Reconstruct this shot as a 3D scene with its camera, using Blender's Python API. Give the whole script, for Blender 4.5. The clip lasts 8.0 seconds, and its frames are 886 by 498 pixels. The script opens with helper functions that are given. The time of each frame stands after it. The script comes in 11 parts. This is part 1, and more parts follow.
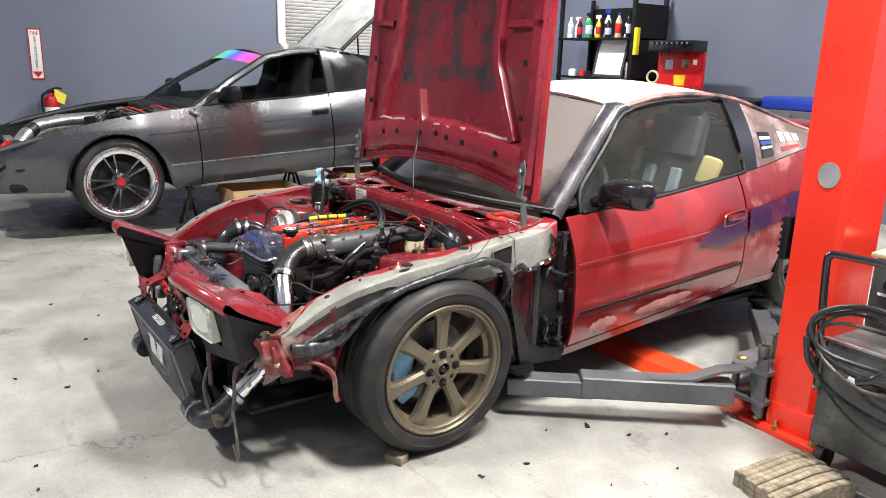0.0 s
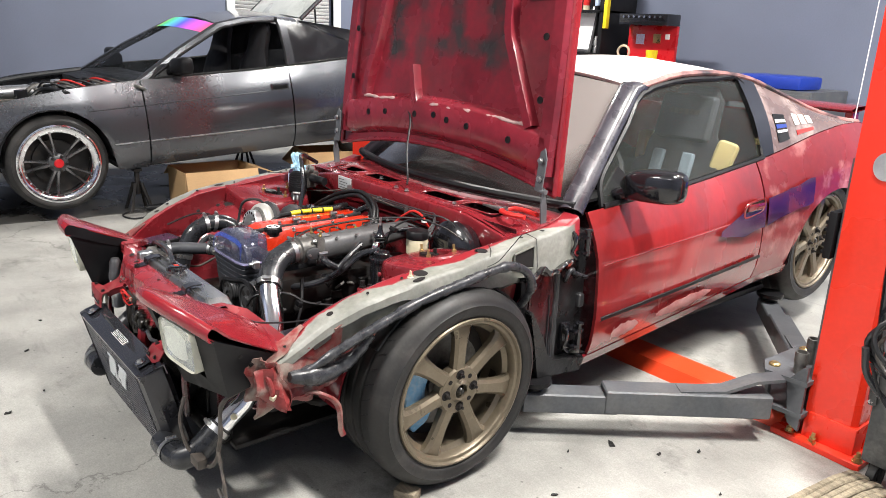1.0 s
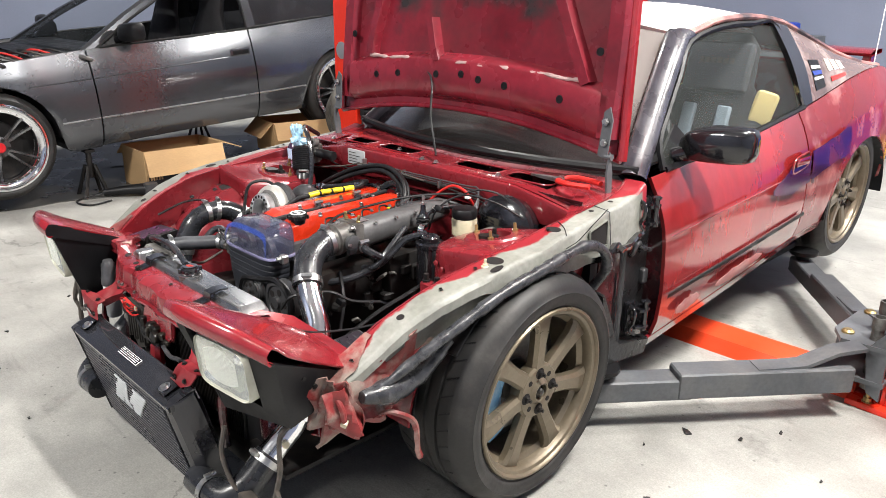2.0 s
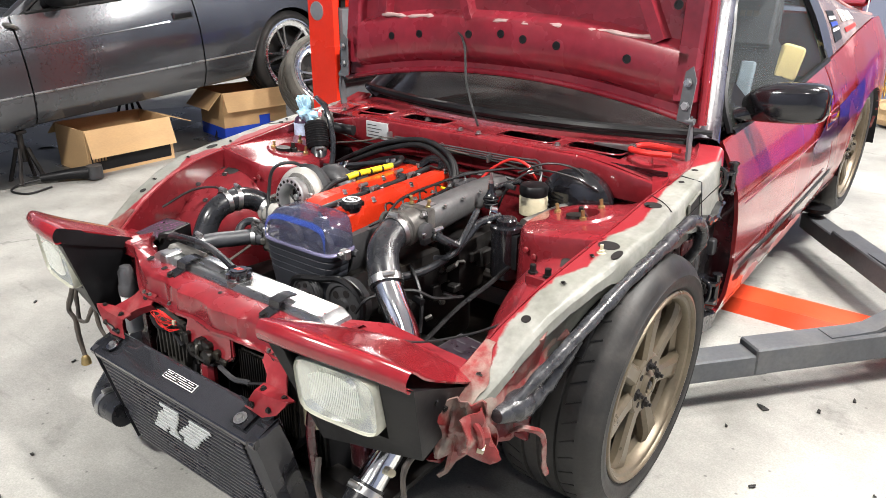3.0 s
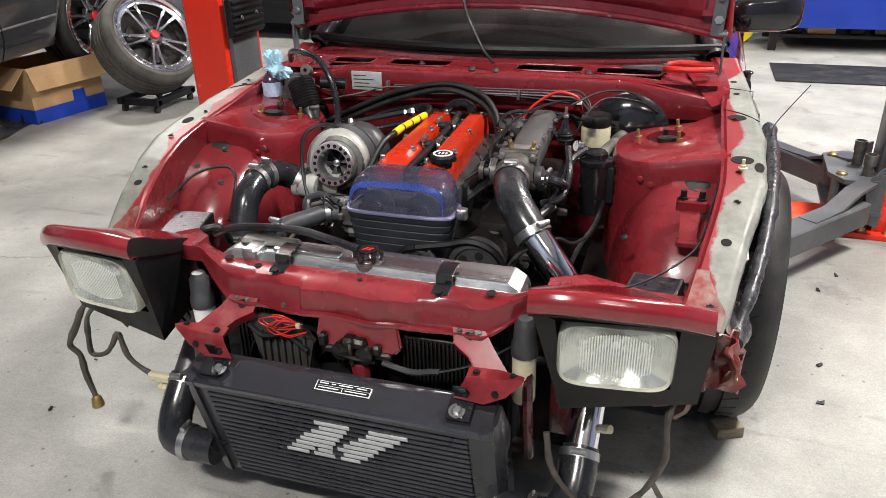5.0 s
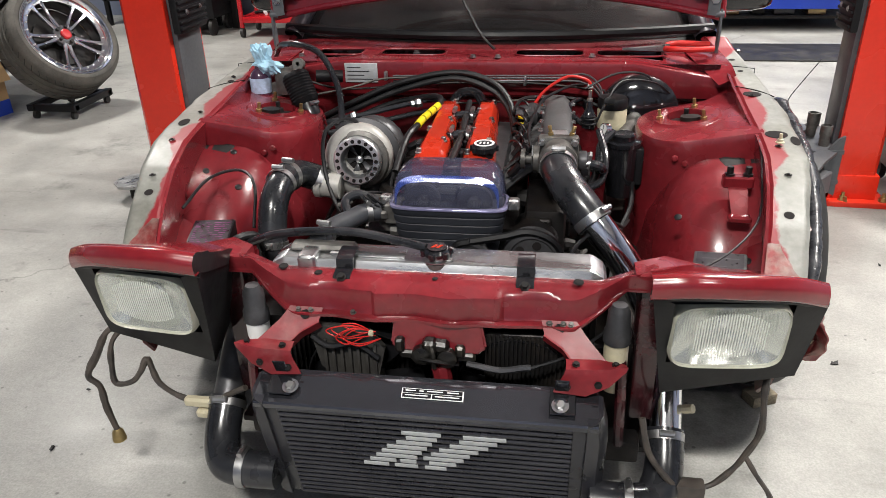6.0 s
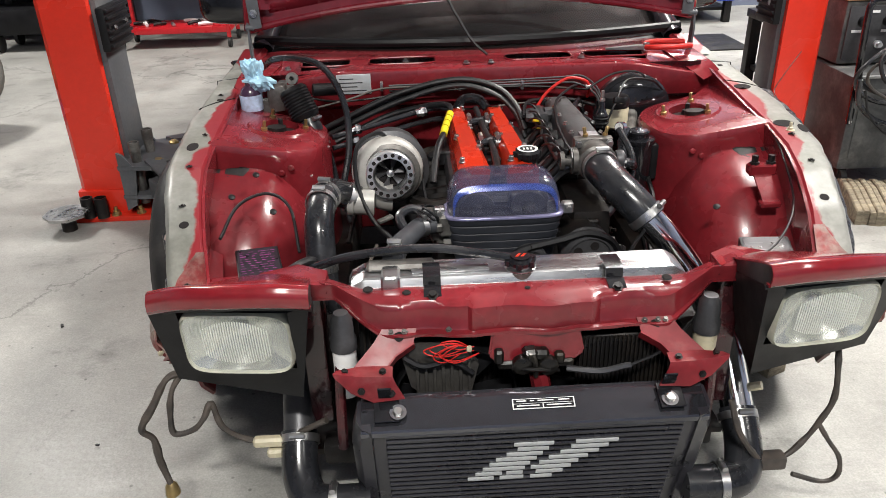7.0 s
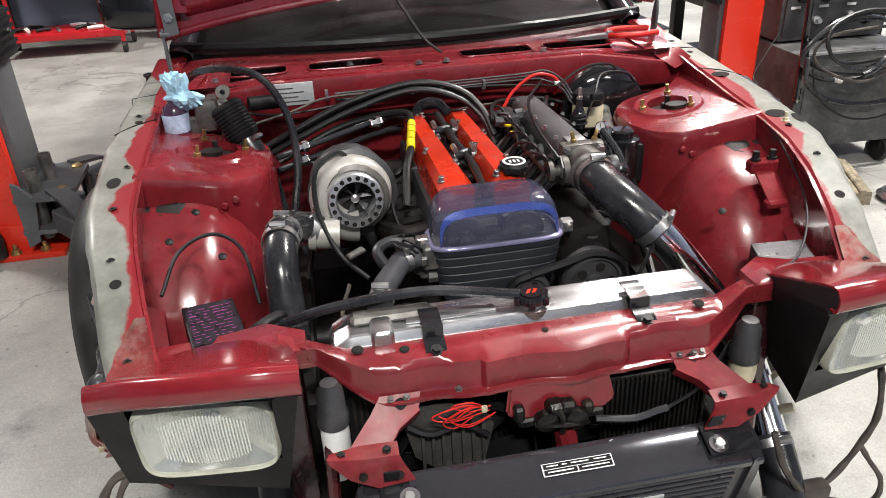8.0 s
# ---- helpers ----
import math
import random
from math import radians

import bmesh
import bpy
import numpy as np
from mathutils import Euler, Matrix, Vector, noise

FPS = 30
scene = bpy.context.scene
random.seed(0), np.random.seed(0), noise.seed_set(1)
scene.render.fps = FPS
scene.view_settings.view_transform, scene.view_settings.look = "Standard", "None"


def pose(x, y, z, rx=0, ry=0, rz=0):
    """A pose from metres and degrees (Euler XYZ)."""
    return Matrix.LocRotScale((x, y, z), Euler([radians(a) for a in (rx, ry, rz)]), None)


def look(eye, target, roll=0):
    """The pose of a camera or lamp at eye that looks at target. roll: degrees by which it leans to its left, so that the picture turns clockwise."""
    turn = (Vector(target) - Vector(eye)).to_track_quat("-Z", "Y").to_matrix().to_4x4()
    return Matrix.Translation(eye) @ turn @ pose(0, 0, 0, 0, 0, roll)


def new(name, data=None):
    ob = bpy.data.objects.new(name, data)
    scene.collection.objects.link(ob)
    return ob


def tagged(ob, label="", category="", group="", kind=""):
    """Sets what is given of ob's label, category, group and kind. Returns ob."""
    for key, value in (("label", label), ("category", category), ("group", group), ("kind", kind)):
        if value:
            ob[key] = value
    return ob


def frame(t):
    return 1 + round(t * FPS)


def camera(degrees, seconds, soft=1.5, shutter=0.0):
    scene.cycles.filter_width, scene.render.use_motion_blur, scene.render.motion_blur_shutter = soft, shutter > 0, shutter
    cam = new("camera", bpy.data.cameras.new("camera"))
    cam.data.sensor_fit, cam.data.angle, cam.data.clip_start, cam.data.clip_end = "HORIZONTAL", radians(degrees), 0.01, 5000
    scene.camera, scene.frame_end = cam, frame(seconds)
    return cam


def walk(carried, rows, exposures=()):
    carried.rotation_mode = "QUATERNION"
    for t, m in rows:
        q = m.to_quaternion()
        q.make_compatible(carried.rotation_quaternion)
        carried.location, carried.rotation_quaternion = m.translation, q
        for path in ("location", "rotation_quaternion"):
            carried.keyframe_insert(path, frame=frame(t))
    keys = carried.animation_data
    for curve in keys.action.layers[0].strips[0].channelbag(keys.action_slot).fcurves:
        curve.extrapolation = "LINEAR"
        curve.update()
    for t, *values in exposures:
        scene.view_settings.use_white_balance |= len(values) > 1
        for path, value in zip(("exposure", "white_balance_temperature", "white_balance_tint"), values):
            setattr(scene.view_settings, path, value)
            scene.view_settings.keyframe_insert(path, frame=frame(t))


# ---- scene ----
cam = camera(61.5, 8.0, soft=0.4)
PATH = [
    (0, (2.693, -1.37, 1.345), (1.111, -0.253, 0.845), 1.6),
    (0.5, (2.523, -1.271, 1.342), (0.959, -0.145, 0.807), 2.5),
    (1, (2.266, -1.334, 1.337), (0.792, -0.105, 0.773), 2.4),
    (1.5, (2.05, -1.385, 1.314), (0.65, -0.089, 0.714), 1.6),
    (1.7, (1.953, -1.375, 1.305), (0.575, -0.067, 0.681), 1.1),
    (2.8, (1.411, -1.419, 1.25), (0.212, 0.011, 0.53), 0.4),
    (3, (1.324, -1.481, 1.26), (0.179, -0.021, 0.515), 0.1),
    (3.5, (1.117, -1.586, 1.242), (0.101, -0.052, 0.459), -0.8),
    (4, (0.876, -1.581, 1.23), (-0.026, 0.005, 0.41), -3.5),
    (4.5, (0.731, -1.628, 1.227), (-0.017, 0.017, 0.37), -2.5),
    (4.7, (0.655, -1.681, 1.223), (-0.015, -0.006, 0.359), -2.0),
    (5.8, (0.286, -1.803, 1.202), (-0.05, -0.041, 0.317), -1.4),
    (6, (0.211, -1.771, 1.204), (-0.076, -0.006, 0.308), -1.6),
    (6.5, (0.01, -1.748, 1.215), (-0.095, 0.03, 0.305), -1.1),
    (7, (-0.192, -1.772, 1.228), (-0.123, 0.011, 0.325), -1.6),
    (7.5, (-0.282, -1.733, 1.219), (-0.089, 0.04, 0.313), -2.4),
    (8, (-0.304, -1.524, 1.207), (-0.011, 0.219, 0.272), -2.7),
]
walk(cam, [(t, look(eye, target, roll)) for t, eye, target, roll in PATH], exposures=[(0.0, 0.12), (1.5, 0.26), (3.0, 0.38), (4.05, 0.42), (4.45, 0.06), (6.0, -0.30), (8.0, -0.12)])

# ---- world and lamps ----
world = bpy.data.worlds.new("world")
scene.world = world
world.use_nodes = True
world.node_tree.nodes["Background"].inputs[0].default_value = (0.8, 0.9, 1.0, 1)
world.node_tree.nodes["Background"].inputs[1].default_value = 0.05
CEIL = 4.2


def area_lamp(x, y, z, sx, sy, watts, colour=(1.0, 0.97, 0.92), rz=0):
    data = bpy.data.lights.new("tube_lamp", "AREA")
    data.shape, data.size, data.size_y, data.energy, data.color = "RECTANGLE", sx, sy, watts, colour
    ob = new("tube_lamp", data)
    ob.matrix_basis = pose(x, y, z, 0, 0, rz)
    return ob


LAMPS = [(2.2, 0.5, 310), (2.0, 2.5, 235), (-3.6, 3.0, 275), (2.9, 4.4, 230), (-0.3, -3.4, 300), (2.6, -3.6, 40)]
for lx, ly, watts in LAMPS:
    area_lamp(lx, ly, CEIL - 0.16, 0.9, 0.2, watts)


# ---- materials ----
def rgb(c):
    return (*c, 1.0)


def mat(name, base, rough=0.5, metal=0.0, vary=0.15, scale=6.0, fine=60.0, bump=0.15, depth=0.002, coat=0.0, second=None, mix_at=0.55, mix_soft=0.12,
        mix_scale=3.0, rough_vary=0.12, spec=0.5, alpha=1.0, trans=0.0, ior=1.45, stretch=(1, 1, 1)):
    """Two scales of tone, an optional second colour in blotches, uneven gloss and fine relief."""
    m = bpy.data.materials.new(name)
    m.use_nodes = True
    nt = m.node_tree
    nd, ln = nt.nodes, nt.links
    b = nd["Principled BSDF"]
    tc = nd.new("ShaderNodeTexCoord")
    mp = nd.new("ShaderNodeMapping")
    mp.inputs["Scale"].default_value = stretch
    ln.new(tc.outputs["Object"], mp.inputs["Vector"])

    def noise_at(s, detail=4.0, rough_n=0.55):
        n = nd.new("ShaderNodeTexNoise")
        n.inputs["Scale"].default_value, n.inputs["Detail"].default_value, n.inputs["Roughness"].default_value = s, detail, rough_n
        ln.new(mp.outputs["Vector"], n.inputs["Vector"])
        return n

    def mixed(kind, fac, a, c):
        x = nd.new("ShaderNodeMix")
        x.data_type, x.blend_type = "RGBA", kind
        for value, socket in ((fac, x.inputs["Factor"]), (a, x.inputs[6]), (c, x.inputs[7])):
            if isinstance(value, (int, float, tuple)):
                socket.default_value = value
            else:
                ln.new(value, socket)
        return x.outputs[2]

    def ramp(src, lo, hi, v0=0.0, v1=1.0):
        r = nd.new("ShaderNodeMapRange")
        r.inputs["From Min"].default_value, r.inputs["From Max"].default_value = lo, hi
        r.inputs["To Min"].default_value, r.inputs["To Max"].default_value = v0, v1
        ln.new(src, r.inputs["Value"])
        return r.outputs["Result"]

    big, small = noise_at(scale), noise_at(fine, 3.0)
    colour = rgb(base)
    if second:
        blot = noise_at(mix_scale, 6.0, 0.62)
        colour = mixed("MIX", ramp(blot.outputs["Fac"], mix_at - mix_soft, mix_at + mix_soft), colour, rgb(second))
    if vary:
        tone = ramp(big.outputs["Fac"], 0.3, 0.7, 1 - vary, 1 + vary)
        tone2 = ramp(small.outputs["Fac"], 0.3, 0.7, 1 - vary * 0.5, 1 + vary * 0.5)
        mul = nd.new("ShaderNodeMath")
        mul.operation = "MULTIPLY"
        ln.new(tone, mul.inputs[0]), ln.new(tone2, mul.inputs[1])
        sc = nd.new("ShaderNodeVectorMath")
        sc.operation = "SCALE"
        if isinstance(colour, tuple):
            sc.inputs[0].default_value = colour[:3]
        else:
            ln.new(colour, sc.inputs[0])
        ln.new(mul.outputs[0], sc.inputs["Scale"])
        ln.new(sc.outputs[0], b.inputs["Base Color"])
    elif isinstance(colour, tuple):
        b.inputs["Base Color"].default_value = colour
    else:
        ln.new(colour, b.inputs["Base Color"])
    if rough_vary:
        ln.new(ramp(big.outputs["Fac"], 0.3, 0.7, max(0.02, rough - rough_vary), min(1, rough + rough_vary)), b.inputs["Roughness"])
    else:
        b.inputs["Roughness"].default_value = rough
    b.inputs["Metallic"].default_value = metal
    b.inputs["Coat Weight"].default_value = coat
    b.inputs["Coat Roughness"].default_value = 0.08
    b.inputs["Specular IOR Level"].default_value = spec
    b.inputs["Alpha"].default_value = alpha
    b.inputs["Transmission Weight"].default_value = trans
    b.inputs["IOR"].default_value = ior
    if bump:
        bp = nd.new("ShaderNodeBump")
        bp.inputs["Strength"].default_value, bp.inputs["Distance"].default_value = bump, depth
        ln.new(small.outputs["Fac"], bp.inputs["Height"])
        ln.new(bp.outputs["Normal"], b.inputs["Normal"])
    return m


def emitter(name, colour, strength):
    m = bpy.data.materials.new(name)
    m.use_nodes = True
    b = m.node_tree.nodes["Principled BSDF"]
    b.inputs["Base Color"].default_value = rgb(colour)
    b.inputs["Emission Color"].default_value = rgb(colour)
    b.inputs["Emission Strength"].default_value = strength
    return m


M = {}
M["paint"] = mat("red_paint", (0.20, 0.012, 0.017), 0.2, 0.0, 0.16, 3.5, 45, 0.04, 0.001, coat=0.7, second=(0.15, 0.009, 0.014), mix_scale=2.0)
M["bay"] = mat("engine_bay_red", (0.185, 0.0135, 0.019), 0.24, 0.0, 0.22, 7, 60, 0.10, 0.001, coat=0.5, second=(0.12, 0.016, 0.020), mix_at=0.60, mix_scale=6, mix_soft=0.20, rough_vary=0.14)
M["hood_in"] = mat("hood_inner_red", (0.18, 0.013, 0.023), 0.24, 0.0, 0.2, 5, 40, 0.1, 0.001, coat=0.6, second=(0.12, 0.014, 0.02), mix_at=0.6, mix_scale=4)
M["dullred"] = mat("dull_red_steel", (0.18, 0.013, 0.018), 0.4, 0.0, 0.25, 9, 70, 0.2, 0.001, spec=0.45, second=(0.23, 0.07, 0.068), mix_at=0.62, mix_scale=14)
M["door"] = mat("sunburnt_red_door", (0.235, 0.015, 0.016), 0.2, 0.0, 0.16, 3, 40, 0.02, 0.0006, coat=0.95, spec=0.5, second=(0.16, 0.020, 0.022), mix_at=0.55, mix_scale=3.4, mix_soft=0.10, stretch=(1, 1, 0.45))
M["quarter"] = mat("faded_quarter_paint", (0.21, 0.016, 0.018), 0.28, 0.0, 0.18, 3, 40, 0.04, 0.001, coat=0.5, spec=0.4, second=(0.42, 0.15, 0.14), mix_at=0.60, mix_scale=4.2, mix_soft=0.06)
M["roof"] = mat("chalky_roof_primer", (0.84, 0.79, 0.76), 0.35, 0.0, 0.06, 4, 50, 0.05, 0.001, coat=0.3, second=(0.66, 0.48, 0.44), mix_at=0.66, mix_scale=5)
M["primer"] = mat("grey_green_primer", (0.13, 0.132, 0.113), 0.45, 0.0, 0.22, 8, 70, 0.2, 0.001, spec=0.35, second=(0.19, 0.19, 0.172), mix_at=0.55, mix_scale=6)
M["scraped"] = mat("scraped_rusty_red", (0.17, 0.022, 0.022), 0.4, 0, 0.3, 9, 80, 0.3, 0.001, second=(0.22, 0.175, 0.15), mix_at=0.55, mix_scale=16, mix_soft=0.10)
M["smear"] = mat("grey_pink_smear", (0.34, 0.23, 0.22), 0.5, 0, 0.2, 20, 90, 0.3, 0.002)
# grime on the pillar; in the cowl trough it stands in for shade
M["grimy"] = mat("grimy_shaded_red", (0.055, 0.006, 0.009), 0.22, 0, 0.3, 9, 80, 0.3, 0.001, coat=0.5, second=(0.012, 0.009, 0.010), mix_at=0.5, mix_scale=7)
M["black"] = mat("black_plastic", (0.007, 0.007, 0.008), 0.46, 0, 0.25, 12, 90, 0.2, 0.001, spec=0.28)
M["blackgloss"] = mat("gloss_black", (0.01, 0.01, 0.012), 0.12, 0, 0.15, 8, 60, 0.03, 0.0005, coat=0.6)
M["ic"] = mat("black_powder_coat", (0.020, 0.020, 0.025), 0.30, 0.0, 0.25, 10, 200, 0.15, 0.0005, spec=0.5, coat=0.35)
M["rubber"] = mat("tyre_rubber", (0.013, 0.0127, 0.0127), 0.58, 0, 0.3, 9, 120, 0.4, 0.001, second=(0.034, 0.031, 0.029), mix_at=0.6, mix_scale=8)
M["rubber_dusty"] = mat("dusty_tyre_rubber", (0.085, 0.08, 0.07), 0.8, 0, 0.25, 9, 120, 0.5, 0.001, second=(0.045, 0.043, 0.04), mix_at=0.56, mix_scale=6)
M["sanded"] = mat("dull_sanded_pink", (0.36, 0.20, 0.19), 0.5, 0, 0.15, 12, 90, 0.1, 0.0005, second=(0.30, 0.09, 0.09), mix_scale=9)
M["hose"] = mat("black_silicone_hose", (0.017, 0.018, 0.021), 0.28, 0, 0.25, 10, 90, 0.15, 0.0006, coat=0.25, second=(0.04, 0.04, 0.043), mix_at=0.64, mix_scale=12)
M["wire"] = mat("black_wire_sleeve", (0.009, 0.009, 0.010), 0.45, 0, 0.2, 20, 150, 0.4, 0.001)
M["bronze"] = mat("bronze_wheel_paint", (0.165, 0.136, 0.096), 0.36, 0.5, 0.14, 8, 120, 0.12, 0.0005, second=(0.12, 0.10, 0.072), mix_at=0.6, mix_scale=7)
M["chrome"] = mat("polished_pipe", (0.82, 0.83, 0.85), 0.09, 1.0, 0.05, 9, 70, 0.03, 0.0005, rough_vary=0.04)
M["alu"] = mat("brushed_aluminium", (0.62, 0.63, 0.64), 0.34, 0.9, 0.08, 14, 160, 0.12, 0.0005)
M["tank_alu"] = mat("brushed_tank_aluminium", (0.42, 0.43, 0.44), 0.27, 0.95, 0.16, 10, 160, 0.12, 0.0005, second=(0.33, 0.33, 0.33), mix_at=0.56, mix_scale=9, stretch=(0.4, 2, 2))
M["cast"] = mat("cast_aluminium", (0.165, 0.16, 0.15), 0.48, 0.6, 0.25, 14, 140, 0.4, 0.001, second=(0.075, 0.07, 0.065), mix_at=0.55, mix_scale=18)
M["castdark"] = mat("grey_cast_intake", (0.07, 0.07, 0.074), 0.42, 0.5, 0.18, 14, 140, 0.3, 0.001)
M["turbo"] = mat("sand_cast_compressor", (0.40, 0.39, 0.365), 0.5, 0.35, 0.12, 12, 150, 0.3, 0.0008)
M["iron"] = mat("dark_dirty_metal", (0.013, 0.012, 0.012), 0.5, 0.4, 0.35, 14, 90, 0.4, 0.001, second=(0.035, 0.027, 0.021), mix_at=0.62, mix_scale=10)
M["orange"] = mat("orange_red_valve_cover", (0.46, 0.024, 0.006), 0.27, 0, 0.12, 9, 150, 0.25, 0.0006, coat=0.4)
M["clear"] = mat("tinted_clear_cover", (0.045, 0.048, 0.085), 0.09, 0, 0.2, 7, 70, 0.03, 0.0005, alpha=0.62, coat=1.0)
M["brass"] = mat("yellow_zinc", (0.42, 0.31, 0.14), 0.36, 0.85, 0.15, 20, 120, 0.2, 0.0005)
M["steel"] = mat("plain_steel", (0.45, 0.45, 0.45), 0.33, 0.95, 0.12, 20, 120, 0.2, 0.0005)
M["glass_lamp"] = mat("lamp_glass", (0.80, 0.82, 0.79), 0.04, 0, 0.05, 9, 60, 0.0, 0.0005, alpha=0.22, coat=1.0, rough_vary=0)
M["prism"] = mat("moulded_glass_rib", (0.80, 0.82, 0.76), 0.12, 0, 0.05, 30, 90, 0.0, 0.0005, alpha=0.6, coat=0.8, rough_vary=0)
M["reflector"] = mat("lamp_reflector", (0.60, 0.62, 0.57), 0.17, 0.85, 0.08, 30, 90, 0.05, 0.001, rough_vary=0.04)
M["lamp_rim"] = mat("clouded_lamp_rim", (0.44, 0.44, 0.36), 0.2, 0, 0.15, 14, 90, 0.1, 0.0005, coat=0.5)
M["windshield"] = mat("windscreen_glass", (0.018, 0.016, 0.016), 0.05, 0, 0.2, 3, 40, 0.0, 0.0003, alpha=0.72, coat=1.0, spec=0.3, rough_vary=0.02)
M["window"] = mat("side_window_glass", (0.02, 0.025, 0.025), 0.04, 0, 0.1, 3, 40, 0.0, 0.0003, alpha=0.12, coat=0.0, spec=0.06, rough_vary=0.02)
M["dustyglass"] = mat("dusty_side_glass", (0.06, 0.066, 0.06), 0.06, 0, 0.3, 3, 40, 0.0, 0.0003, alpha=0.17, coat=0.4, spec=0.3, rough_vary=0.02)
M["greyhose"] = mat("grey_rubber_hose", (0.042, 0.044, 0.050), 0.45, 0, 0.25, 14, 90, 0.15, 0.0006)
M["timing"] = mat("blue_black_plastic", (0.021, 0.023, 0.029), 0.48, 0, 0.2, 12, 120, 0.2, 0.0006, spec=0.4)
M["vinyl"] = mat("purple_vinyl", (0.040, 0.006, 0.046), 0.22, 0, 0.25, 6, 60, 0.05, 0.0006, coat=0.5, second=(0.12, 0.008, 0.02), mix_at=0.58, mix_scale=6)
M["roof_edge"] = mat("chalky_red_gutter", (0.42, 0.20, 0.18), 0.4, 0, 0.2, 8, 60, 0.1, 0.001, second=(0.03, 0.025, 0.03), mix_at=0.53, mix_scale=5)
M["quarterglass"] = mat("dusty_quarter_glass", (0.15, 0.10, 0.09), 0.22, 0, 0.25, 5, 60, 0.05, 0.0004, coat=0.5, second=(0.40, 0.31, 0.28), mix_at=0.58, mix_scale=4, mix_soft=0.08)
M["trim_grey"] = mat("taped_grey_pillar", (0.034, 0.032, 0.041), 0.3, 0.0, 0.25, 9, 80, 0.08, 0.001, second=(0.06, 0.057, 0.066), mix_at=0.62, mix_scale=6, spec=0.4, coat=0.5)
M["seat"] = mat("black_seat_cloth", (0.015, 0.015, 0.017), 0.85, 0, 0.2, 20, 200, 0.5, 0.001)
M["seat_yellow"] = mat("pale_yellow_cloth", (0.62, 0.52, 0.22), 0.8, 0, 0.1, 20, 200, 0.3, 0.001)
M["rag_grey"] = mat("blue_grey_webbing", (0.20, 0.26, 0.30), 0.85, 0, 0.15, 20, 200, 0.4, 0.001)
M["head_grey"] = mat("worn_grey_cloth", (0.045, 0.05, 0.055), 0.85, 0, 0.2, 20, 200, 0.4, 0.001)
M["blue_cloth"] = mat("blue_cloth", (0.02, 0.05, 0.28), 0.7, 0, 0.15, 20, 200, 0.3, 0.001)
M["rag"] = mat("light_blue_shop_towel", (0.36, 0.58, 0.72), 0.9, 0, 0.12, 20, 200, 0.5, 0.002)
M["caliper"] = mat("blue_caliper_paint", (0.13, 0.32, 0.52), 0.3, 0, 0.15, 14, 90, 0.2, 0.001, second=(0.28, 0.40, 0.48), mix_scale=20)
M["lift_red"] = mat("lift_red_enamel", (0.66, 0.028, 0.011), 0.3, 0, 0.07, 2, 60, 0.08, 0.001, coat=0.25)
M["lift_grey"] = mat("lift_grey_enamel", (0.085, 0.09, 0.098), 0.42, 0.1, 0.2, 6, 80, 0.15, 0.001, second=(0.12, 0.12, 0.12), mix_at=0.62, mix_scale=7)
M["white"] = mat("white_plastic", (0.78, 0.78, 0.77), 0.4, 0, 0.05, 8, 80, 0.05, 0.0005)
M["cream"] = mat("yellowed_reservoir", (0.52, 0.47, 0.33), 0.3, 0, 0.1, 20, 90, 0.05, 0.0005)
M["yellow"] = mat("yellow_tape", (0.75, 0.6, 0.02), 0.4, 0, 0.1, 20, 90, 0.1, 0.0005)
M["redwire"] = mat("red_wire", (0.55, 0.018, 0.014), 0.5, 0, 0.1, 20, 90, 0.1, 0.0005)
M["greywire"] = mat("brown_grey_taped_loom", (0.075, 0.062, 0.052), 0.55, 0, 0.3, 25, 120, 0.5, 0.001, second=(0.035, 0.032, 0.03), mix_scale=30)
M["greytape"] = mat("glossy_black_tape", (0.025, 0.026, 0.03), 0.3, 0, 0.2, 30, 90, 0.6, 0.003, second=(0.07, 0.07, 0.075), mix_at=0.6, mix_scale=40)
M["silver_mark"] = mat("pale_silver_print", (0.50, 0.52, 0.53), 0.4, 0.2, 0.1, 30, 90, 0.1, 0.0005)
M["card"] = mat("cardboard", (0.48, 0.31, 0.155), 0.8, 0, 0.1, 3, 60, 0.15, 0.001, stretch=(1, 1, 3))
M["card_in"] = mat("cardboard_inside", (0.36, 0.23, 0.115), 0.85, 0, 0.1, 3, 60, 0.15, 0.001)
M["bluetape"] = mat("blue_masking_tape", (0.01, 0.05, 0.42), 0.5, 0, 0.1, 9, 90, 0.1, 0.0005)
M["wood"] = mat("weathered_wood", (0.30, 0.255, 0.18), 0.85, 0, 0.3, 5, 60, 0.6, 0.003, stretch=(1, 8, 8), second=(0.15, 0.125, 0.09), mix_at=0.52, mix_scale=6)
M["wall"] = mat("blue_grey_wall_paint", (0.135, 0.155, 0.215), 0.62, 0, 0.10, 0.8, 90, 0.2, 0.001)
M["ceiling"] = mat("white_ceiling", (0.56, 0.56, 0.57), 0.9, 0, 0.05, 1, 60, 0.1, 0.001)
M["trim_white"] = mat("white_trim_paint", (0.72, 0.72, 0.71), 0.45, 0, 0.06, 3, 60, 0.1, 0.001)
M["grey_paint"] = mat("graphite_car_paint", (0.058, 0.061, 0.069), 0.24, 0.55, 0.10, 1.5, 60, 0.0, 0.0005, coat=0.9, second=(0.075, 0.078, 0.086), mix_at=0.55, mix_scale=1.2, mix_soft=0.25, rough_vary=0.05)
M["grey_patch"] = mat("flat_grey_patch", (0.05, 0.052, 0.055), 0.5, 0.2, 0.2, 5, 60, 0.1, 0.0005)
M["label_blue"] = mat("bottle_label", (0.45, 0.55, 0.72), 0.4, 0, 0.25, 40, 120, 0.0, 0.0005)
